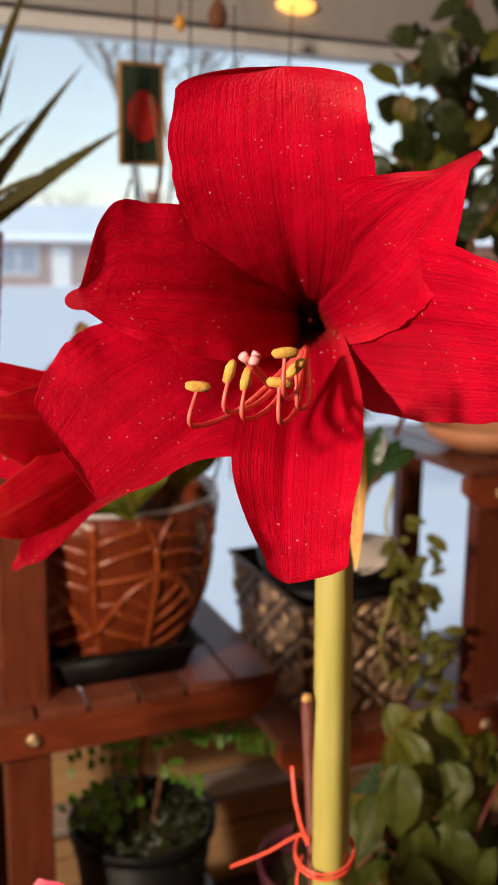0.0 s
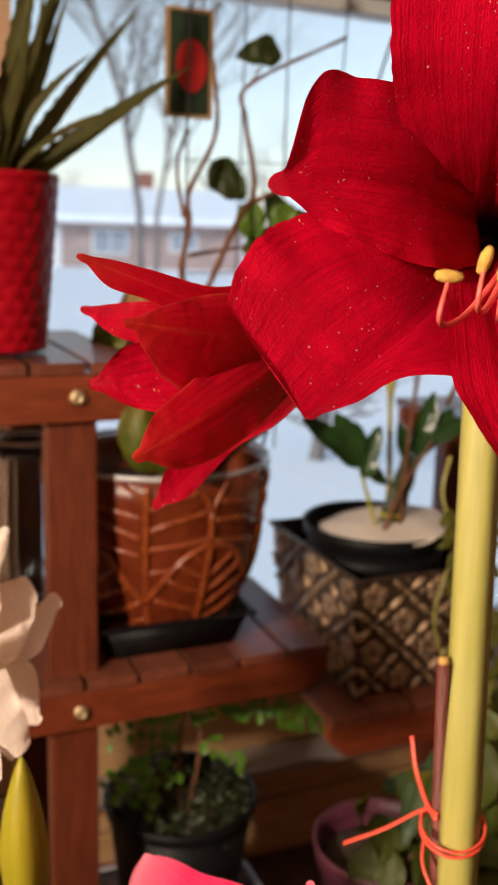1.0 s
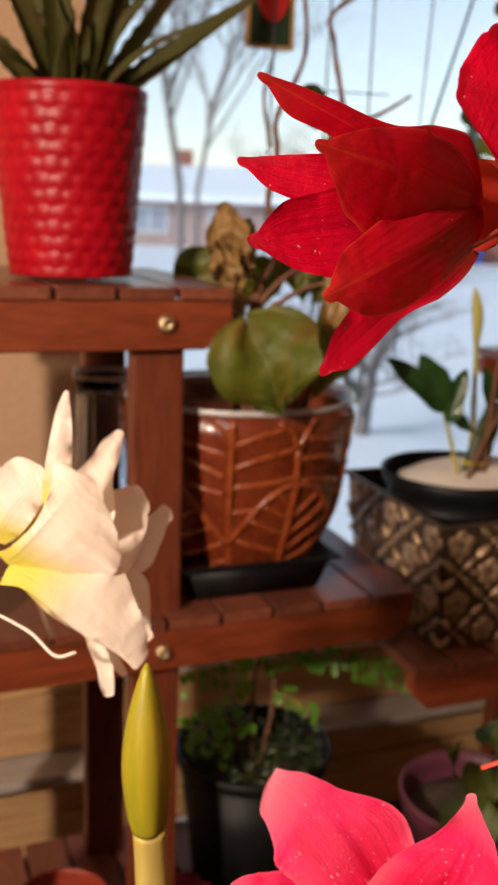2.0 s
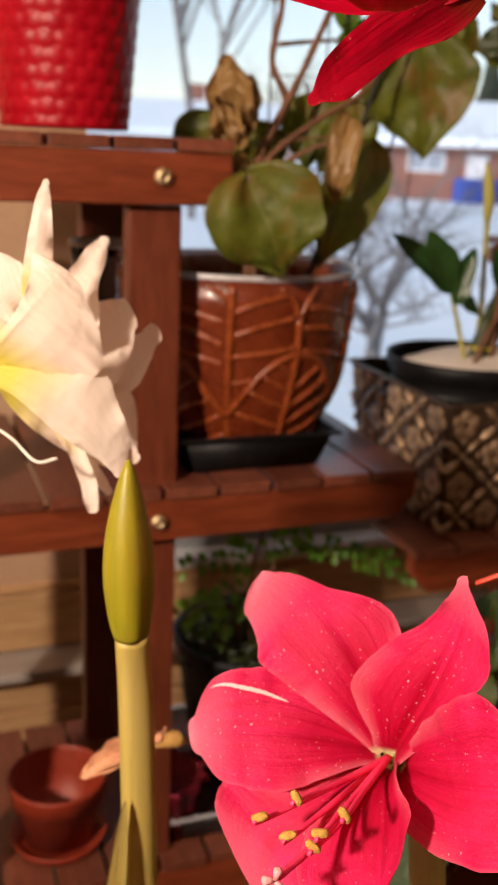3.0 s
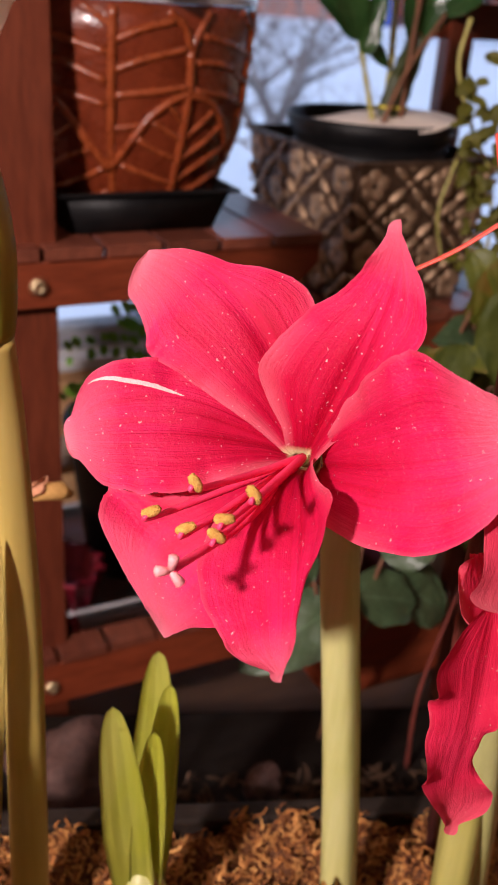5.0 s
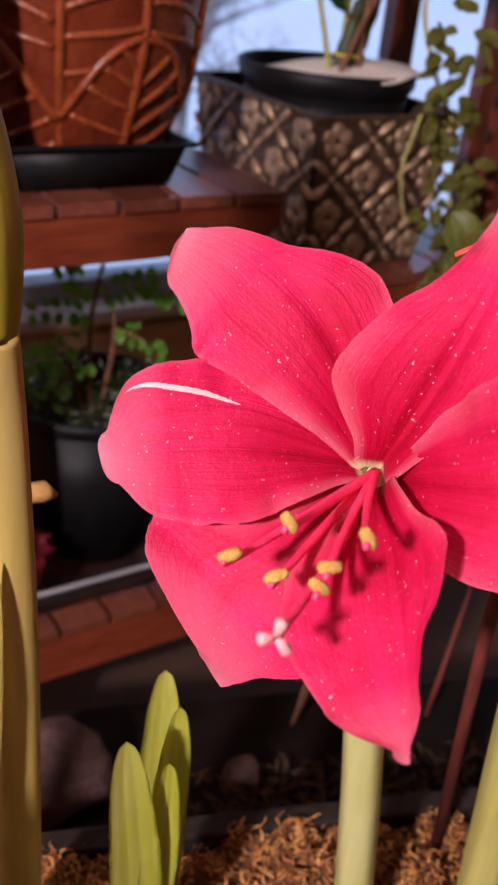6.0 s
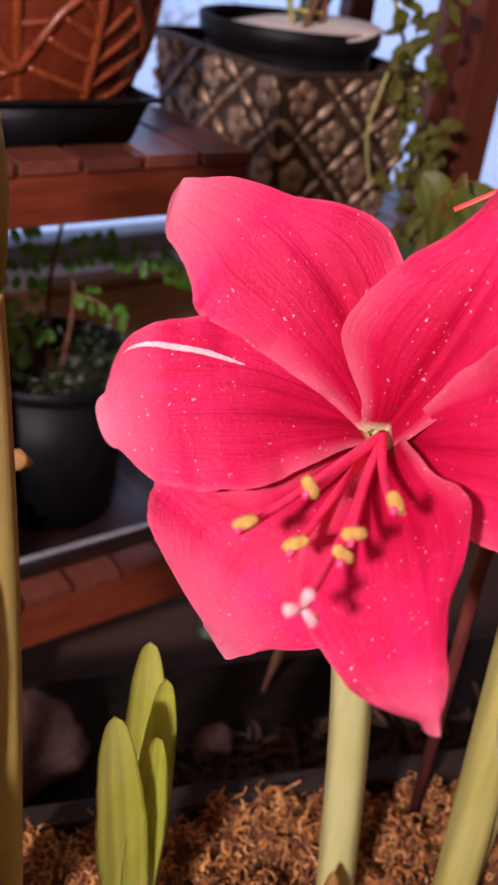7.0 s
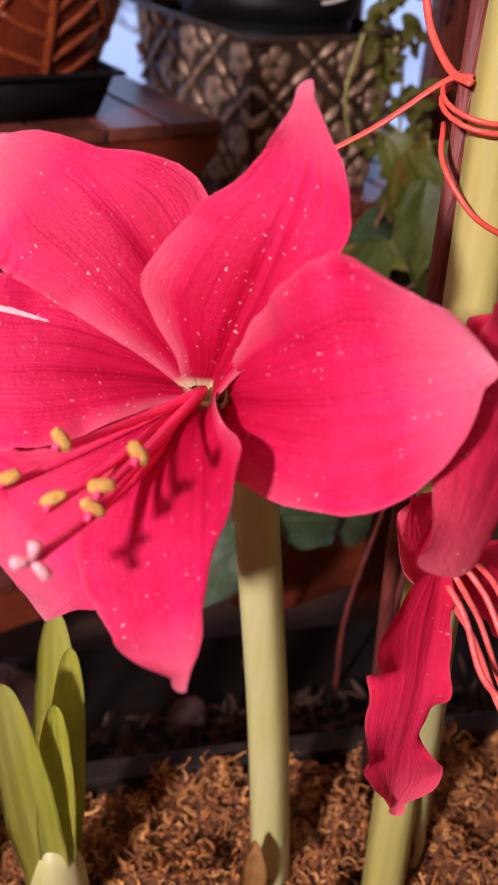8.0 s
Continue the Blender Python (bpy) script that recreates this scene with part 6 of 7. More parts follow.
tr = thing("wire_trellis", (0.50, 1.42, 1.12), "thin black wire trellis behind the vine", "trellis")
for a, b, r in (((0.44, 1.305, 1.12), (0.566, 1.30, 1.514), 0.0028), ((0.560, 1.42, 1.13), (0.814, 1.50, 1.812), 0.0022), ((0.652, 1.55, 1.13), (0.653, 1.55, 1.93), 0.0015), ((0.545, 1.50, 1.13), (0.56, 1.50, 1.93), 0.0013), ((0.462, 1.50, 1.13), (0.47, 1.50, 1.93), 0.0015), ((0.70, 1.50, 1.2), (0.735, 1.50, 1.93), 0.0013)):
    part("wire", tube([a, b], r, 6), WIRE, tr)
for z in (1.30, 1.43, 1.60):
    part("wire", tube([(0.46, 1.50, z), (0.66, 1.50, z + 0.004)], 0.0010, 6), WIRE, tr)

# green glossy plant in the tin planter
zz = thing("zz_plant", (0.78, 1.38, 1.01), "glossy dark green plant in the tin planter", "plant")
ZS = (
    (((0.768, 1.38, 1.012), (0.745, 1.38, 1.08), (0.727, 1.38, 1.131)), 0.0042, 0.003),
    (((0.790, 1.40, 1.012), (0.797, 1.40, 1.08), (0.794, 1.40, 1.145), (0.789, 1.40, 1.245)), 0.0052, 0.004),
    (((0.761, 1.36, 1.012), (0.799, 1.36, 1.099), (0.850, 1.36, 1.170)), 0.0040, 0.0032),
    (((0.803, 1.37, 1.012), (0.805, 1.37, 1.09), (0.812, 1.37, 1.20), (0.83, 1.37, 1.40)), 0.0045, 0.003),
    (((0.798, 1.385, 1.012), (0.812, 1.385, 1.06), (0.835, 1.385, 1.14)), 0.0120, 0.0095),
    (((0.782, 1.39, 1.012), (0.80, 1.39, 1.08), (0.828, 1.40, 1.13)), 0.0105, 0.0085),
)
for k, (pts, r0, r1) in enumerate(ZS):
    twig(zz, pts, r0, r1, (STEM_DEEP, STEM_DEEP, BARK, BARK, SHADE_LEAF, SHADE_LEAF)[k])
for k, (b, t, h) in enumerate((((0.727, 1.38, 1.133), (0.618, 1.38, 1.218), 0.020), ((0.724, 1.375, 1.133), (0.673, 1.375, 1.224), 0.023), ((0.730, 1.385, 1.133), (0.719, 1.39, 1.205), 0.016), ((0.728, 1.375, 1.125), (0.755, 1.37, 1.200), 0.016),
                               ((0.726, 1.38, 1.135), (0.784, 1.385, 1.096), 0.012), ((0.730, 1.37, 1.115), (0.745, 1.37, 1.165), 0.014), ((0.835, 1.385, 1.14), (0.90, 1.38, 1.22), 0.018), ((0.835, 1.385, 1.14), (0.86, 1.38, 1.25), 0.018),
                               ((0.828, 1.40, 1.13), (0.80, 1.39, 1.20), 0.013), ((0.83, 1.37, 1.30), (0.87, 1.37, 1.36), 0.018), ((0.83, 1.37, 1.33), (0.80, 1.37, 1.39), 0.016), ((0.85, 1.36, 1.17), (0.915, 1.36, 1.205), 0.016))):
    blade(zz, b, t, h, GLOSSY, V(-0.3, -0.8, 0.5), 0.08, 0.25, 0.0, 0.75, 0.001, 40 + k, peak=0.45)
part("shoot", tube(curve_pts([(0.789, 1.40, 1.235), (0.788, 1.40, 1.27), (0.783, 1.40, 1.30), (0.777, 1.40, 1.323)], 12), [0.0042, 0.0058, 0.0072, 0.0082, 0.0088, 0.009, 0.0088, 0.0082, 0.0072, 0.006, 0.0046, 0.003, 0.0008], 10), STEM_DEEP, zz, "rolled young leaf")
part("tie", tube([V(0.800 + 0.022 * math.cos(a * 0.5236), 1.388 + 0.018 * math.sin(a * 0.5236), 1.045) for a in range(13)], 0.0022, 6), flat("yellow tie", (0.65, 0.55, 0.05), 0.5), zz, "yellow plant tie")

vine = thing("trailing_vine", (0.86, 1.23, 0.99), "thin yellow-green vine trailing over the tin planter", "plant")
twig(vine, ((0.815, 1.26, 1.17), (0.800, 1.25, 1.11), (0.83, 1.235, 1.03), (0.86, 1.225, 0.98), (0.875, 1.222, 0.90), (0.865, 1.215, 0.83)), 0.003, 0.002, STEM_DEEP)
twig(vine, ((0.80, 1.225, 1.00), (0.78, 1.222, 0.93), (0.80, 1.222, 0.86)), 0.0022, 0.0016, STEM_DEEP)
rnd = random.Random(8)
for k in range(120):
    f = rnd.random() ** 0.8
    b = V(0.80 + 0.07 * f + rnd.uniform(-0.035, 0.045), 1.222 + rnd.uniform(-0.03, 0.0), 1.16 - 0.40 * f + rnd.uniform(-0.03, 0.03))
    d = V(rnd.uniform(-1, 1), rnd.uniform(-0.6, 0.1), rnd.uniform(-0.8, 0.4)).normalized() * rnd.uniform(0.016, 0.036)
    blade(vine, b, b + d, rnd.uniform(0.004, 0.010), VINE, V(-0.3, -0.8, 0.5), 0.12, 0.2, 0.0, 0.7, 0.001, 70 + k, peak=0.45)

# the dense dark plant hanging above the tin planter
dk = thing("weeping_fig", (1.08, 1.45, 1.20), "dense dark green leafy plant against the window", "plant")
twig(dk, ((1.10, 1.45, 1.202), (1.08, 1.45, 1.45), (1.06, 1.45, 1.70), (1.04, 1.45, 1.98)), 0.009, 0.004)
for pts in (((1.085, 1.45, 1.42), (0.95, 1.45, 1.52), (0.80, 1.45, 1.56)), ((1.07, 1.45, 1.55), (0.96, 1.44, 1.66), (0.84, 1.44, 1.72)), ((1.06, 1.45, 1.72), (0.97, 1.45, 1.82), (0.90, 1.45, 1.86)), ((1.07, 1.45, 1.65), (1.18, 1.45, 1.74), (1.28, 1.45, 1.78)), ((1.08, 1.45, 1.48), (1.20, 1.42, 1.52), (1.32, 1.42, 1.50)), ((0.90, 1.40, 1.22), (0.945, 1.36, 1.38), (1.0, 1.35, 1.55), (1.09, 1.35, 1.66))):
    twig(dk, pts, 0.0045, 0.002)
rnd = random.Random(21)
for k in range(250):
    while True:
        b = V(rnd.uniform(0.73, 1.36), rnd.uniform(1.36, 1.56), rnd.uniform(1.48, 2.0))
        edge = 0.83 - 0.10 * min(1, max(0, (1.62 - b.z) / 0.08)) + max(0, b.z - 1.74) * 0.75
        if b.x > edge + rnd.uniform(-0.03, 0.05) and not (b.z < 1.60 and b.x > 0.93 and rnd.random() < 0.5):
            break
    d = V(rnd.uniform(-1, 1), rnd.uniform(-0.5, 0.5), rnd.uniform(-1.2, 0.3)).normalized() * rnd.uniform(0.05, 0.095)
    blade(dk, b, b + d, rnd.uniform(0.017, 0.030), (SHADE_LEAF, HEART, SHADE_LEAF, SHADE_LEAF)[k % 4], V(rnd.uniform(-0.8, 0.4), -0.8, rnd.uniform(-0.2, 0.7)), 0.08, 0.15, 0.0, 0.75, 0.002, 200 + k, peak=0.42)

# hanging ornaments
card = thing("hanging_ornament", (0.524, 1.66, 1.683), "small dark green hanging plaque with a red oval", "ornament")
part("plaque", box((0.489, 1.657, 1.686), (0.559, 1.664, 1.845), 0.003), surface("dark green felt", (0.008, 0.022, 0.010), (0.022, 0.045, 0.020), 0.9, 80, 400), card, smooth=False)
bm = bmesh.new()
for lo, hi in (((0.484, 1.654, 1.680), (0.564, 1.667, 1.6855)), ((0.484, 1.654, 1.8455), (0.564, 1.667, 1.851)), ((0.4835, 1.654, 1.686), (0.4885, 1.667, 1.845)), ((0.5595, 1.654, 1.686), (0.5645, 1.667, 1.845))):
    box(lo, hi, 0.001, bm=bm)
part("border", bm, surface("braided gold cord", (0.30, 0.16, 0.05), (0.60, 0.36, 0.14), 0.6, 300, 900, relief=0.8), card, "gold braided border", smooth=False)
bm = bmesh.new()
bmesh.ops.create_circle(bm, cap_ends=True, segments=40, radius=1.0)
for v in bm.verts:
    v.co = V(0.526 + 0.027 * v.co.x, 1.6535, 1.762 + 0.042 * v.co.y)
r = bmesh.ops.extrude_face_region(bm, geom=bm.faces[:])
bmesh.ops.translate(bm, verts=[v for v in r["geom"] if isinstance(v, bmesh.types.BMVert)], vec=V(0, 0.0033, 0))
bmesh.ops.recalc_face_normals(bm, faces=bm.faces)
part("oval", bm, surface("red felt", (0.45, 0.01, 0.012), (0.62, 0.025, 0.02), 0.9, 80, 400), card, "red oval", smooth=False)
part("cord", tube([(0.545, 1.66, 1.85), (0.553, 1.66, 1.93), (0.556, 1.66, 2.40)], 0.0016, 6), BARK, card)
orn = thing("hanging_ornament", (0.62, 1.66, 1.90), "brown and amber ornament hanging at the window head", "ornament")
part("drop", lathe([(0.0, 0.0), (0.012, 0.006), (0.018, 0.02), (0.014, 0.036), (0.006, 0.05), (0.0, 0.054)], (0.665, 1.66, 1.915), 16), BARK, orn)
part("bead", lathe([(0.0, 0.0), (0.008, 0.004), (0.011, 0.014), (0.007, 0.026), (0.0, 0.03)], (0.595, 1.66, 1.905), 14), surface("amber bead", (0.5, 0.2, 0.03), (0.8, 0.42, 0.08), 0.2, 60, 200), orn, "shiny amber bead")
part("cord", tube([(0.665, 1.66, 1.965), (0.665, 1.66, 2.40)], 0.0014, 6), BARK, orn)
part("cord", tube([(0.595, 1.66, 1.933), (0.60, 1.66, 2.40)], 0.0014, 6), BARK, orn)

# ---- lower shelf ----
ct = thing("drip_tray", (0.42, 1.35, 0.351), "shallow clear plastic tray on the lower shelf", "tray")
part("basin", frustum((0.278, 1.25), (0.566, 1.51), (0.268, 1.240), (0.576, 1.522), 0.351, 0.392, 0.003), glass_mat("clear plastic", 0.28, (0.86, 0.85, 0.87)), ct)
bm = bmesh.new()
for lo, hi in (((0.262, 1.234, 0.3925), (0.582, 1.242, 0.396)), ((0.262, 1.520, 0.3925), (0.582, 1.528, 0.396)), ((0.262, 1.2425, 0.3925), (0.270, 1.5195, 0.396)), ((0.574, 1.2425, 0.3925), (0.582, 1.5195, 0.396))):
    box(lo, hi, 0.0015, bm=bm)
part("lip", bm, surface("frosted plastic lip", (0.30, 0.29, 0.31), (0.42, 0.41, 0.43), 0.3, 30, 150), ct, "pale frosted lip", smooth=False)
cp = thing("nursery_pot", (0.44, 1.41, 0.357), "round black plastic pot on the lower shelf", "plant pot")
part("body", lathe([(0.0, 0.0), (0.092, 0.0), (0.118, 0.215), (0.115, 0.215), (0.112, 0.18), (0.0, 0.18)], (0.44, 1.41, 0.357), 48), BLACK, cp)
part("rim", lathe([(0.1182, 0.214), (0.124, 0.217), (0.126, 0.236), (0.121, 0.238), (0.1155, 0.222), (0.1152, 0.214)], (0.44, 1.41, 0.357), 48), BLACK, cp, "turned black rim")
solo("soil", lathe([(0.0, 0.0), (0.06, 0.006), (0.112, 0.0), (0.112, -0.012), (0.0, -0.012)], (0.44, 1.41, 0.553), 32), SOIL, "dark mossy soil in the black pot", "soil")
cu = thing("curry_leaf_plant", (0.44, 1.41, 0.55), "young shrub with bright green feathered leaflets", "plant")
for pts in (((0.440, 1.41, 0.548), (0.438, 1.415, 0.62), (0.443, 1.42, 0.70), (0.459, 1.42, 0.775)), ((0.452, 1.41, 0.548), (0.470, 1.41, 0.64), (0.472, 1.41, 0.70)), ((0.425, 1.40, 0.548), (0.405, 1.39, 0.62), (0.39, 1.38, 0.66))):
    twig(cu, pts, 0.0045, 0.0025)
rnd = random.Random(31)
FRONDS = [((0.459, 1.42, 0.755), (0.60, 1.42, 0.690)), ((0.50, 1.42, 0.735), (0.68, 1.42, 0.680)), ((0.60, 1.42, 0.692), (0.735, 1.42, 0.640)), ((0.445, 1.42, 0.70), (0.32, 1.41, 0.712)), ((0.44, 1.42, 0.66), (0.33, 1.40, 0.640)),
          ((0.443, 1.42, 0.72), (0.52, 1.40, 0.742)), ((0.44, 1.42, 0.64), (0.36, 1.36, 0.610)), ((0.39, 1.38, 0.66), (0.30, 1.34, 0.665)), ((0.472, 1.41, 0.68), (0.53, 1.38, 0.640)), ((0.45, 1.42, 0.74), (0.38, 1.41, 0.755))]
for a, b in FRONDS:
    a, b = Vector(a), Vector(b)
    fr = part("frond", tube([a, a.lerp(b, 0.5) + V(0, 0, 0.008), b], [0.0011, 0.0010, 0.0007], 6), STEM_DEEP, cu)
    d = (b - a).normalized()
    s = d.cross(V(0, -0.8, 0.6)).normalized()
    n = max(5, int((b - a).length / 0.017))
    for i in range(n):
        p = a.lerp(b, (i + 0.9) / n) + V(0, 0, 0.008 * math.sin(math.pi * (i + 0.9) / n))
        for sg in (-1, 1):
            if rnd.random() < 0.12:
                continue
            ln = rnd.uniform(0.015, 0.024)
            q = p + s * sg * 0.003 + V(rnd.uniform(-0.004, 0.004), rnd.uniform(-0.004, 0.004), rnd.uniform(-0.004, 0.004))
            part("leaflet", leaf(q, q + (s * sg * 0.9 + d * 0.35 + V(0, rnd.uniform(-0.4, 0.1), rnd.uniform(-0.5, 0.1))).normalized() * ln, V(rnd.uniform(-0.5, 0.2), -0.7, 0.7), ln * 0.34, 0.1, 0.15, 0.5, 0.7, 0.0, 6, 2), FERN, fr)
bm = bmesh.new()
for k in range(900):
    a, r = rnd.uniform(0, 6.28), 0.112 * rnd.random() ** 0.5
    b = V(0.44 + r * math.cos(a), 1.41 + r * math.sin(a), 0.553 + rnd.uniform(0, 0.07) * rnd.random())
    e = b + V(rnd.uniform(-1, 1), rnd.uniform(-1, 0.4), rnd.uniform(-0.2, 1.0)).normalized() * rnd.uniform(0.008, 0.022)
    leaf(b, e, V(rnd.uniform(-1, 1), -0.8, 0.6), rnd.uniform(0.0012, 0.0034), 0.15, 0.2, 0.5, 0.7, 0.0, 3, 1, bm=bm)
for k in range(30):
    a, r = rnd.uniform(0, 6.28), 0.105 * rnd.random() ** 0.5
    b = V(0.44 + r * math.cos(a), 1.41 + r * math.sin(a), 0.545)
    tube([b, b + V(rnd.uniform(-0.02, 0.02), rnd.uniform(-0.02, 0.02), rnd.uniform(0.04, 0.10))], [0.0009, 0.0005], 4, bm, caps=False)
solo("ground_cover", bm, SHADE_LEAF, "small ferny weeds covering the soil of the black pot", "plant", kind="stuff")

tp = thing("plastic_pot", (0.113, 1.31, 0.351), "empty red-brown plastic pot standing in its saucer", "plant pot")
part("body", lathe([(0.0, 0.012), (0.050, 0.012), (0.058, 0.070), (0.062, 0.072), (0.0665, 0.073), (0.070, 0.104), (0.0705, 0.108), (0.067, 0.109), (0.0655, 0.104), (0.058, 0.070), (0.048, 0.018), (0.0, 0.018)], (0.113, 1.31, 0.351), 48), TERRA, tp)
part("saucer", lathe([(0.0, 0.0), (0.062, 0.0), (0.070, 0.016), (0.068, 0.017), (0.060, 0.006), (0.0, 0.006)], (0.113, 1.31, 0.351), 48), TERRA, tp)
fo = thing("plant_pot", (0.285, 1.30, 0.40), "small pot wrapped in dark red foil", "plant pot")
bm = lathe([(0.0, 0.0), (0.034, 0.0), (0.042, 0.05), (0.050, 0.085), (0.055, 0.098), (0.047, 0.094), (0.040, 0.07), (0.0, 0.07)], (0.272, 1.285, 0.351), 60)
for v in bm.verts:
    a = math.atan2(v.co.y - 1.285, v.co.x - 0.272)
    k = 1 + 0.10 * math.sin(11 * a + 30 * v.co.z) + 0.05 * math.sin(23 * a)
    v.co = V(0.272 + (v.co.x - 0.272) * k, 1.285 + (v.co.y - 1.285) * k, v.co.z)
fo.location = (0.272, 1.285, 0.351)
part("wrap", bm, FOIL, fo, "crumpled dark red foil")

gv = thing("glass_vase", (0.205, 1.43, 0.917), "ribbed silvery glass vase behind the stand post", "vase")
bm = lathe([(0.0, 0.0), (0.038, 0.0), (0.045, 0.06), (0.044, 0.16), (0.040, 0.25), (0.044, 0.275), (0.041, 0.276), (0.036, 0.25), (0.040, 0.16), (0.04, 0.06), (0.034, 0.006), (0.0, 0.006)], (0.205, 1.43, 0.917), 48)
for v in bm.verts:
    a = math.atan2(v.co.y - 1.43, v.co.x - 0.205)
    k = 1 + 0.04 * math.sin(14 * a)
    v.co = V(0.205 + (v.co.x - 0.205) * k, 1.43 + (v.co.y - 1.43) * k, v.co.z)
part("rim", lathe([(0.0435, 0.277), (0.046, 0.280), (0.0445, 0.284), (0.041, 0.282), (0.0405, 0.277)], (0.205, 1.43, 0.917), 32), RIM, gv, "bright rolled rim")
part("body", bm, glass_mat("ribbed clear glass", 0.03, (0.80, 0.86, 0.90)), gv)

# peach saucer on the upper side shelf
sc = thing("saucer", (1.03, 1.33, 1.202), "wide terracotta bowl on the upper side shelf", "bowl")
part("body", lathe([(0.0, 0.0), (0.06, 0.0), (0.10, 0.02), (0.115, 0.045), (0.110, 0.046), (0.095, 0.024), (0.0, 0.008)], (1.05, 1.34, 1.202), 40), surface("peach terracotta", (0.50, 0.20, 0.10), (0.66, 0.30, 0.16), 0.7, 12, 90), sc)

# ---- behind the planter: plum pot, stones, dry litter ----
pb = thing("wooden_block", (0.60, 1.03, 0.394), "rough dark wooden block under the plum pot", "block")
part("block", box((0.51, 0.95, 0.394), (0.68, 1.11, 0.512), 0.006), WOOD, pb, smooth=False)
pp = thing("plastic_pot", (0.595, 1.035, 0.514), "round plum-coloured plastic pot", "plant pot")
part("body", lathe([(0.0, 0.0), (0.066, 0.0), (0.085, 0.165), (0.090, 0.167), (0.095, 0.195), (0.0945, 0.2), (0.090, 0.2), (0.087, 0.18), (0.082, 0.15), (0.0, 0.15)], (0.595, 1.035, 0.514), 48), PURPLE, pp)
bg = thing("begonia", (0.595, 1.035, 0.67), "leafy olive and blue-green plant in the plum pot", "plant")
solo("soil", lathe([(0.0, 0.0), (0.05, 0.006), (0.081, 0.0), (0.081, -0.01), (0.0, -0.01)], (0.595, 1.035, 0.679), 28), SOIL, "dark soil in the plum pot", "soil")
rnd = random.Random(44)
LEAVES = [((0.575, 1.0, 0.775), (0.545, 0.965, 0.735), 0.030), ((0.615, 0.99, 0.765), (0.640, 0.955, 0.725), 0.034), ((0.55, 1.02, 0.77), (0.525, 1.0, 0.80), 0.024), ((0.60, 1.01, 0.79), (0.585, 0.99, 0.84), 0.026), ((0.56, 0.98, 0.75), (0.53, 0.96, 0.68), 0.036), ((0.58, 0.97, 0.70), (0.56, 0.95, 0.62), 0.040), ((0.62, 0.98, 0.80), (0.61, 0.95, 0.86), 0.026), ((0.67, 1.0, 0.79), (0.70, 0.98, 0.86), 0.030), ((0.60, 0.96, 0.76), (0.63, 0.94, 0.69), 0.036)]
for k in range(74):
    b = V(rnd.uniform(0.60, 0.86), rnd.uniform(0.86, 1.02), rnd.uniform(0.66, 0.95))
    d = V(rnd.uniform(-0.8, 0.6), rnd.uniform(-0.6, 0.1), rnd.uniform(-1.0, 0.35)).normalized() * rnd.uniform(0.065, 0.105)
    LEAVES.append((b, b + d, rnd.uniform(0.018, 0.029)))
for k, (b, t, h) in enumerate(LEAVES):
    blade(bg, b, t, h, (MIDLEAF, MIDLEAF, HEART, BLUELEAF)[k % 4], V(rnd.uniform(-0.9, 0.0), -0.7, rnd.uniform(0.1, 0.9)), 0.10, 0.22, 0.0, 1.25, 0.003, 300 + k, peak=0.42)
for k in range(18):
    e = Vector(LEAVES[9 + 3 * k][0])
    twig(bg, ((0.595 + rnd.uniform(-0.05, 0.05), 1.035 + rnd.uniform(-0.04, 0.03), 0.675), V(0.62, 1.0, 0.74).lerp(e, 0.5), e), 0.0030, 0.0018)
tl = thing("begonia", (0.46, 0.86, 0.55), "low plant with large blue-green leaves behind the planter", "plant")
for k, (b, t, h) in enumerate((((0.455, 0.85, 0.640), (0.328, 0.85, 0.578), 0.036), ((0.462, 0.86, 0.628), (0.545, 0.86, 0.600), 0.034), ((0.41, 0.86, 0.66), (0.372, 0.87, 0.705), 0.022), ((0.50, 0.87, 0.66), (0.56, 0.86, 0.70), 0.032), ((0.53, 0.88, 0.62), (0.60, 0.87, 0.56), 0.034), ((0.48, 0.88, 0.69), (0.50, 0.87, 0.76), 0.026))):
    blade(tl, b, t, h, BLUELEAF, V(-0.2, -0.6, 0.8), 0.06, 0.15, 0.0, 0.75, 0.002, 360 + k, peak=0.45)
    twig(tl, ((0.47, 0.90, 0.392), (0.47, 0.88, 0.50), b), 0.0028, 0.002)


def rock(at, size, seed, label):
    bm = bmesh.new()
    bmesh.ops.create_icosphere(bm, subdivisions=4, radius=1.0)
    for v in bm.verts:
        n = 1 + 0.30 * noise.noise(v.co * 1.3 + V(seed, 0, 0)) + 0.10 * noise.noise(v.co * 4 + V(0, seed, 0))
        v.co = Vector(at) + V(v.co.x * size[0] * n, v.co.y * size[1] * n, max(v.co.z * n, -0.85) * size[2] + size[2] * 0.85)
    solo("stone", bm, STONE, label, "stone", "stones behind the planter")


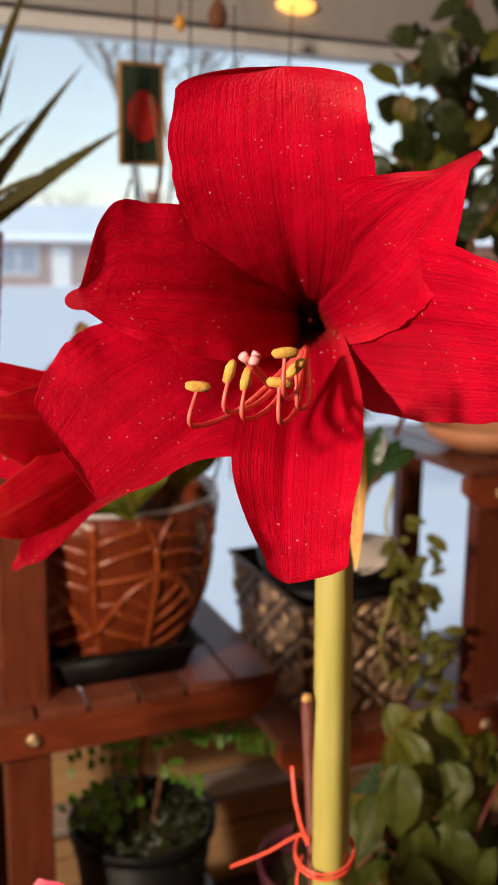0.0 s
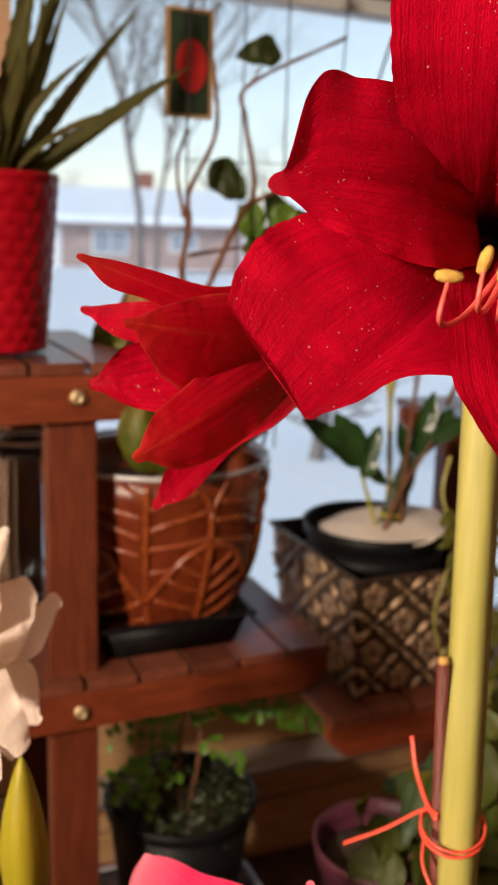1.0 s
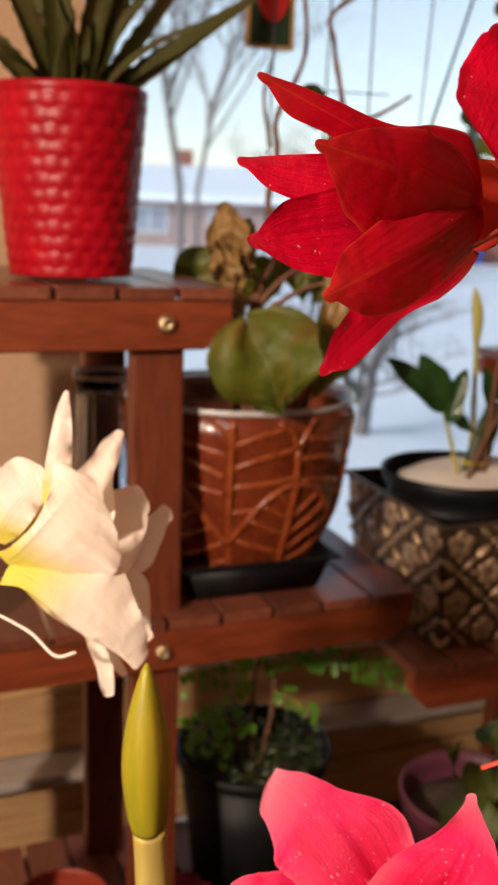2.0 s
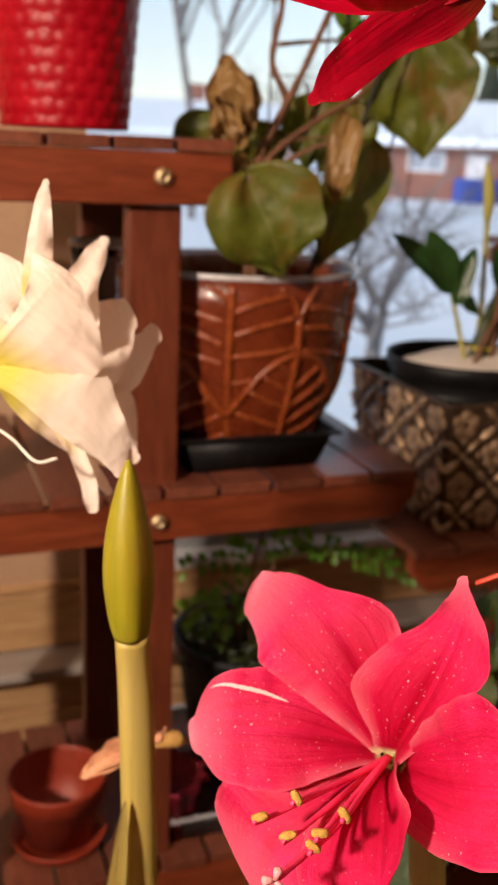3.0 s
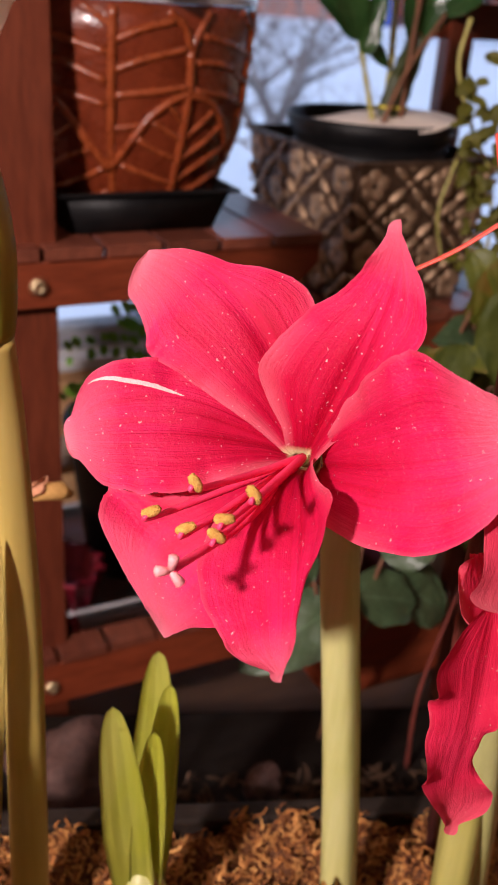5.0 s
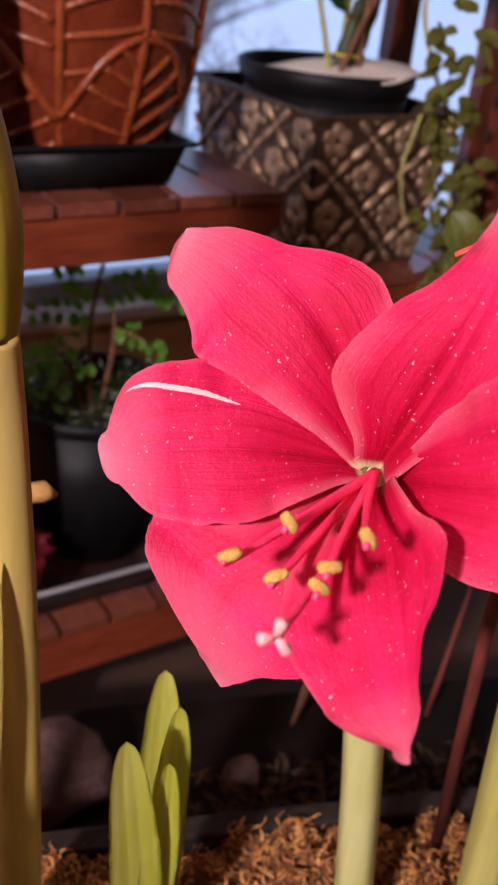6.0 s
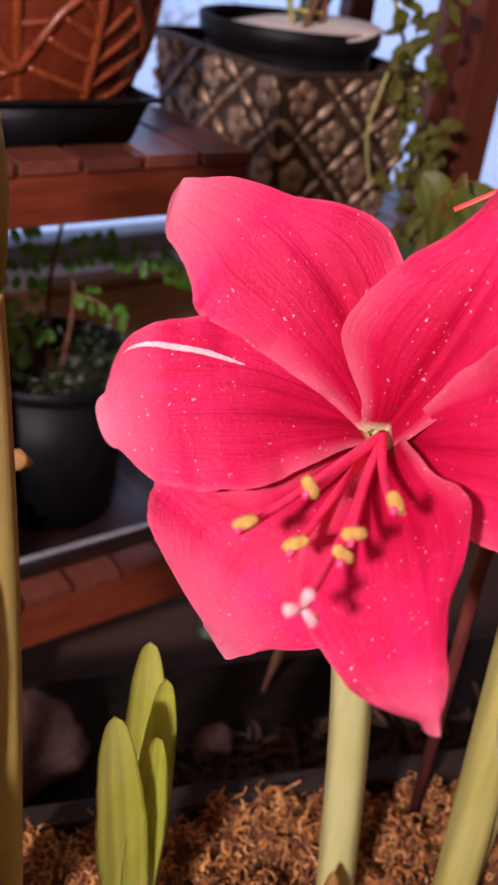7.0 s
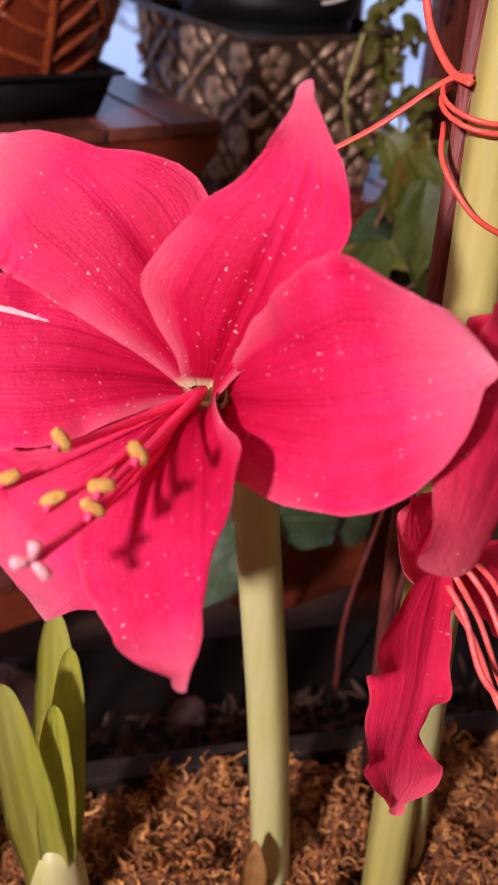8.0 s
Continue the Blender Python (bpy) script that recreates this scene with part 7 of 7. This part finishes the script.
rock((0.180, 0.925, 0.393), (0.072, 0.050, 0.048), 3, "flat brown stone lying behind the planter")
rock((0.368, 0.850, 0.393), (0.022, 0.018, 0.022), 5, "small orange-tan pebble behind the planter")
rnd = random.Random(77)
bm = bmesh.new()
for k in range(1100):
    a, b = rnd.uniform(0.02, 0.48), rnd.uniform(0.135, 0.30)
    p = planter_pt(a, b, 0.393 + rnd.uniform(0, 0.018))
    d = V(rnd.gauss(0, 1), rnd.gauss(0, 1), rnd.gauss(0.3, 0.5)).normalized() * rnd.uniform(0.008, 0.030)
    leaf(p, p + d, V(rnd.uniform(-1, 1), -0.6, 0.8), rnd.uniform(0.0008, 0.0035), 0.2, 0.3, 0.5, 0.7, 0.0, 4, 1, bm=bm)
solo("leaf_litter", bm, LITTER, "dry brown leaves and moss scraps behind the planter", "litter", kind="stuff")
ds = thing("dry_stems", (0.50, 0.82, 0.394), "bare dry twigs rising behind the planter", "twigs")
for pts in (((0.54, 0.82, 0.394), (0.53, 0.81, 0.52), (0.55, 0.80, 0.66)), ((0.62, 0.84, 0.394), (0.70, 0.86, 0.80), (0.82, 0.90, 0.93))):
    twig(ds, pts, 0.0030, 0.0018, STICK)
wd = thing("withered_flower", (0.10, 0.765, 0.56), "withered tan bloom hanging on a thin stalk", "flower")
twig(wd, ((0.10, 0.765, 0.545), (0.104, 0.785, 0.72), (0.108, 0.80, 0.845)), 0.0042, 0.003, STEM)
for k, (t, h) in enumerate((((0.057, 0.80, 0.826), 0.011), ((0.062, 0.795, 0.836), 0.009), ((0.075, 0.805, 0.842), 0.009), ((0.128, 0.80, 0.862), 0.005))):
    part("petal", petal((0.108, 0.80, 0.850), t, (-0.3, -0.8, 0.4), h, 0.006, 0.004, 0.7, 0.6, 0.8, 0.5, 0.002, 30, 0.002, 400 + k, nv=18, nu=5, base_w=0.4), DRY_PINK, wd, "shrivelled petal" if k == 0 else "")
part("seed_pod", tube([(0.112, 0.80, 0.848), (0.124, 0.80, 0.850), (0.138, 0.80, 0.848), (0.147, 0.80, 0.843)], [0.004, 0.007, 0.0075, 0.002], 12), DRY, wd, "yellowing seed pod")
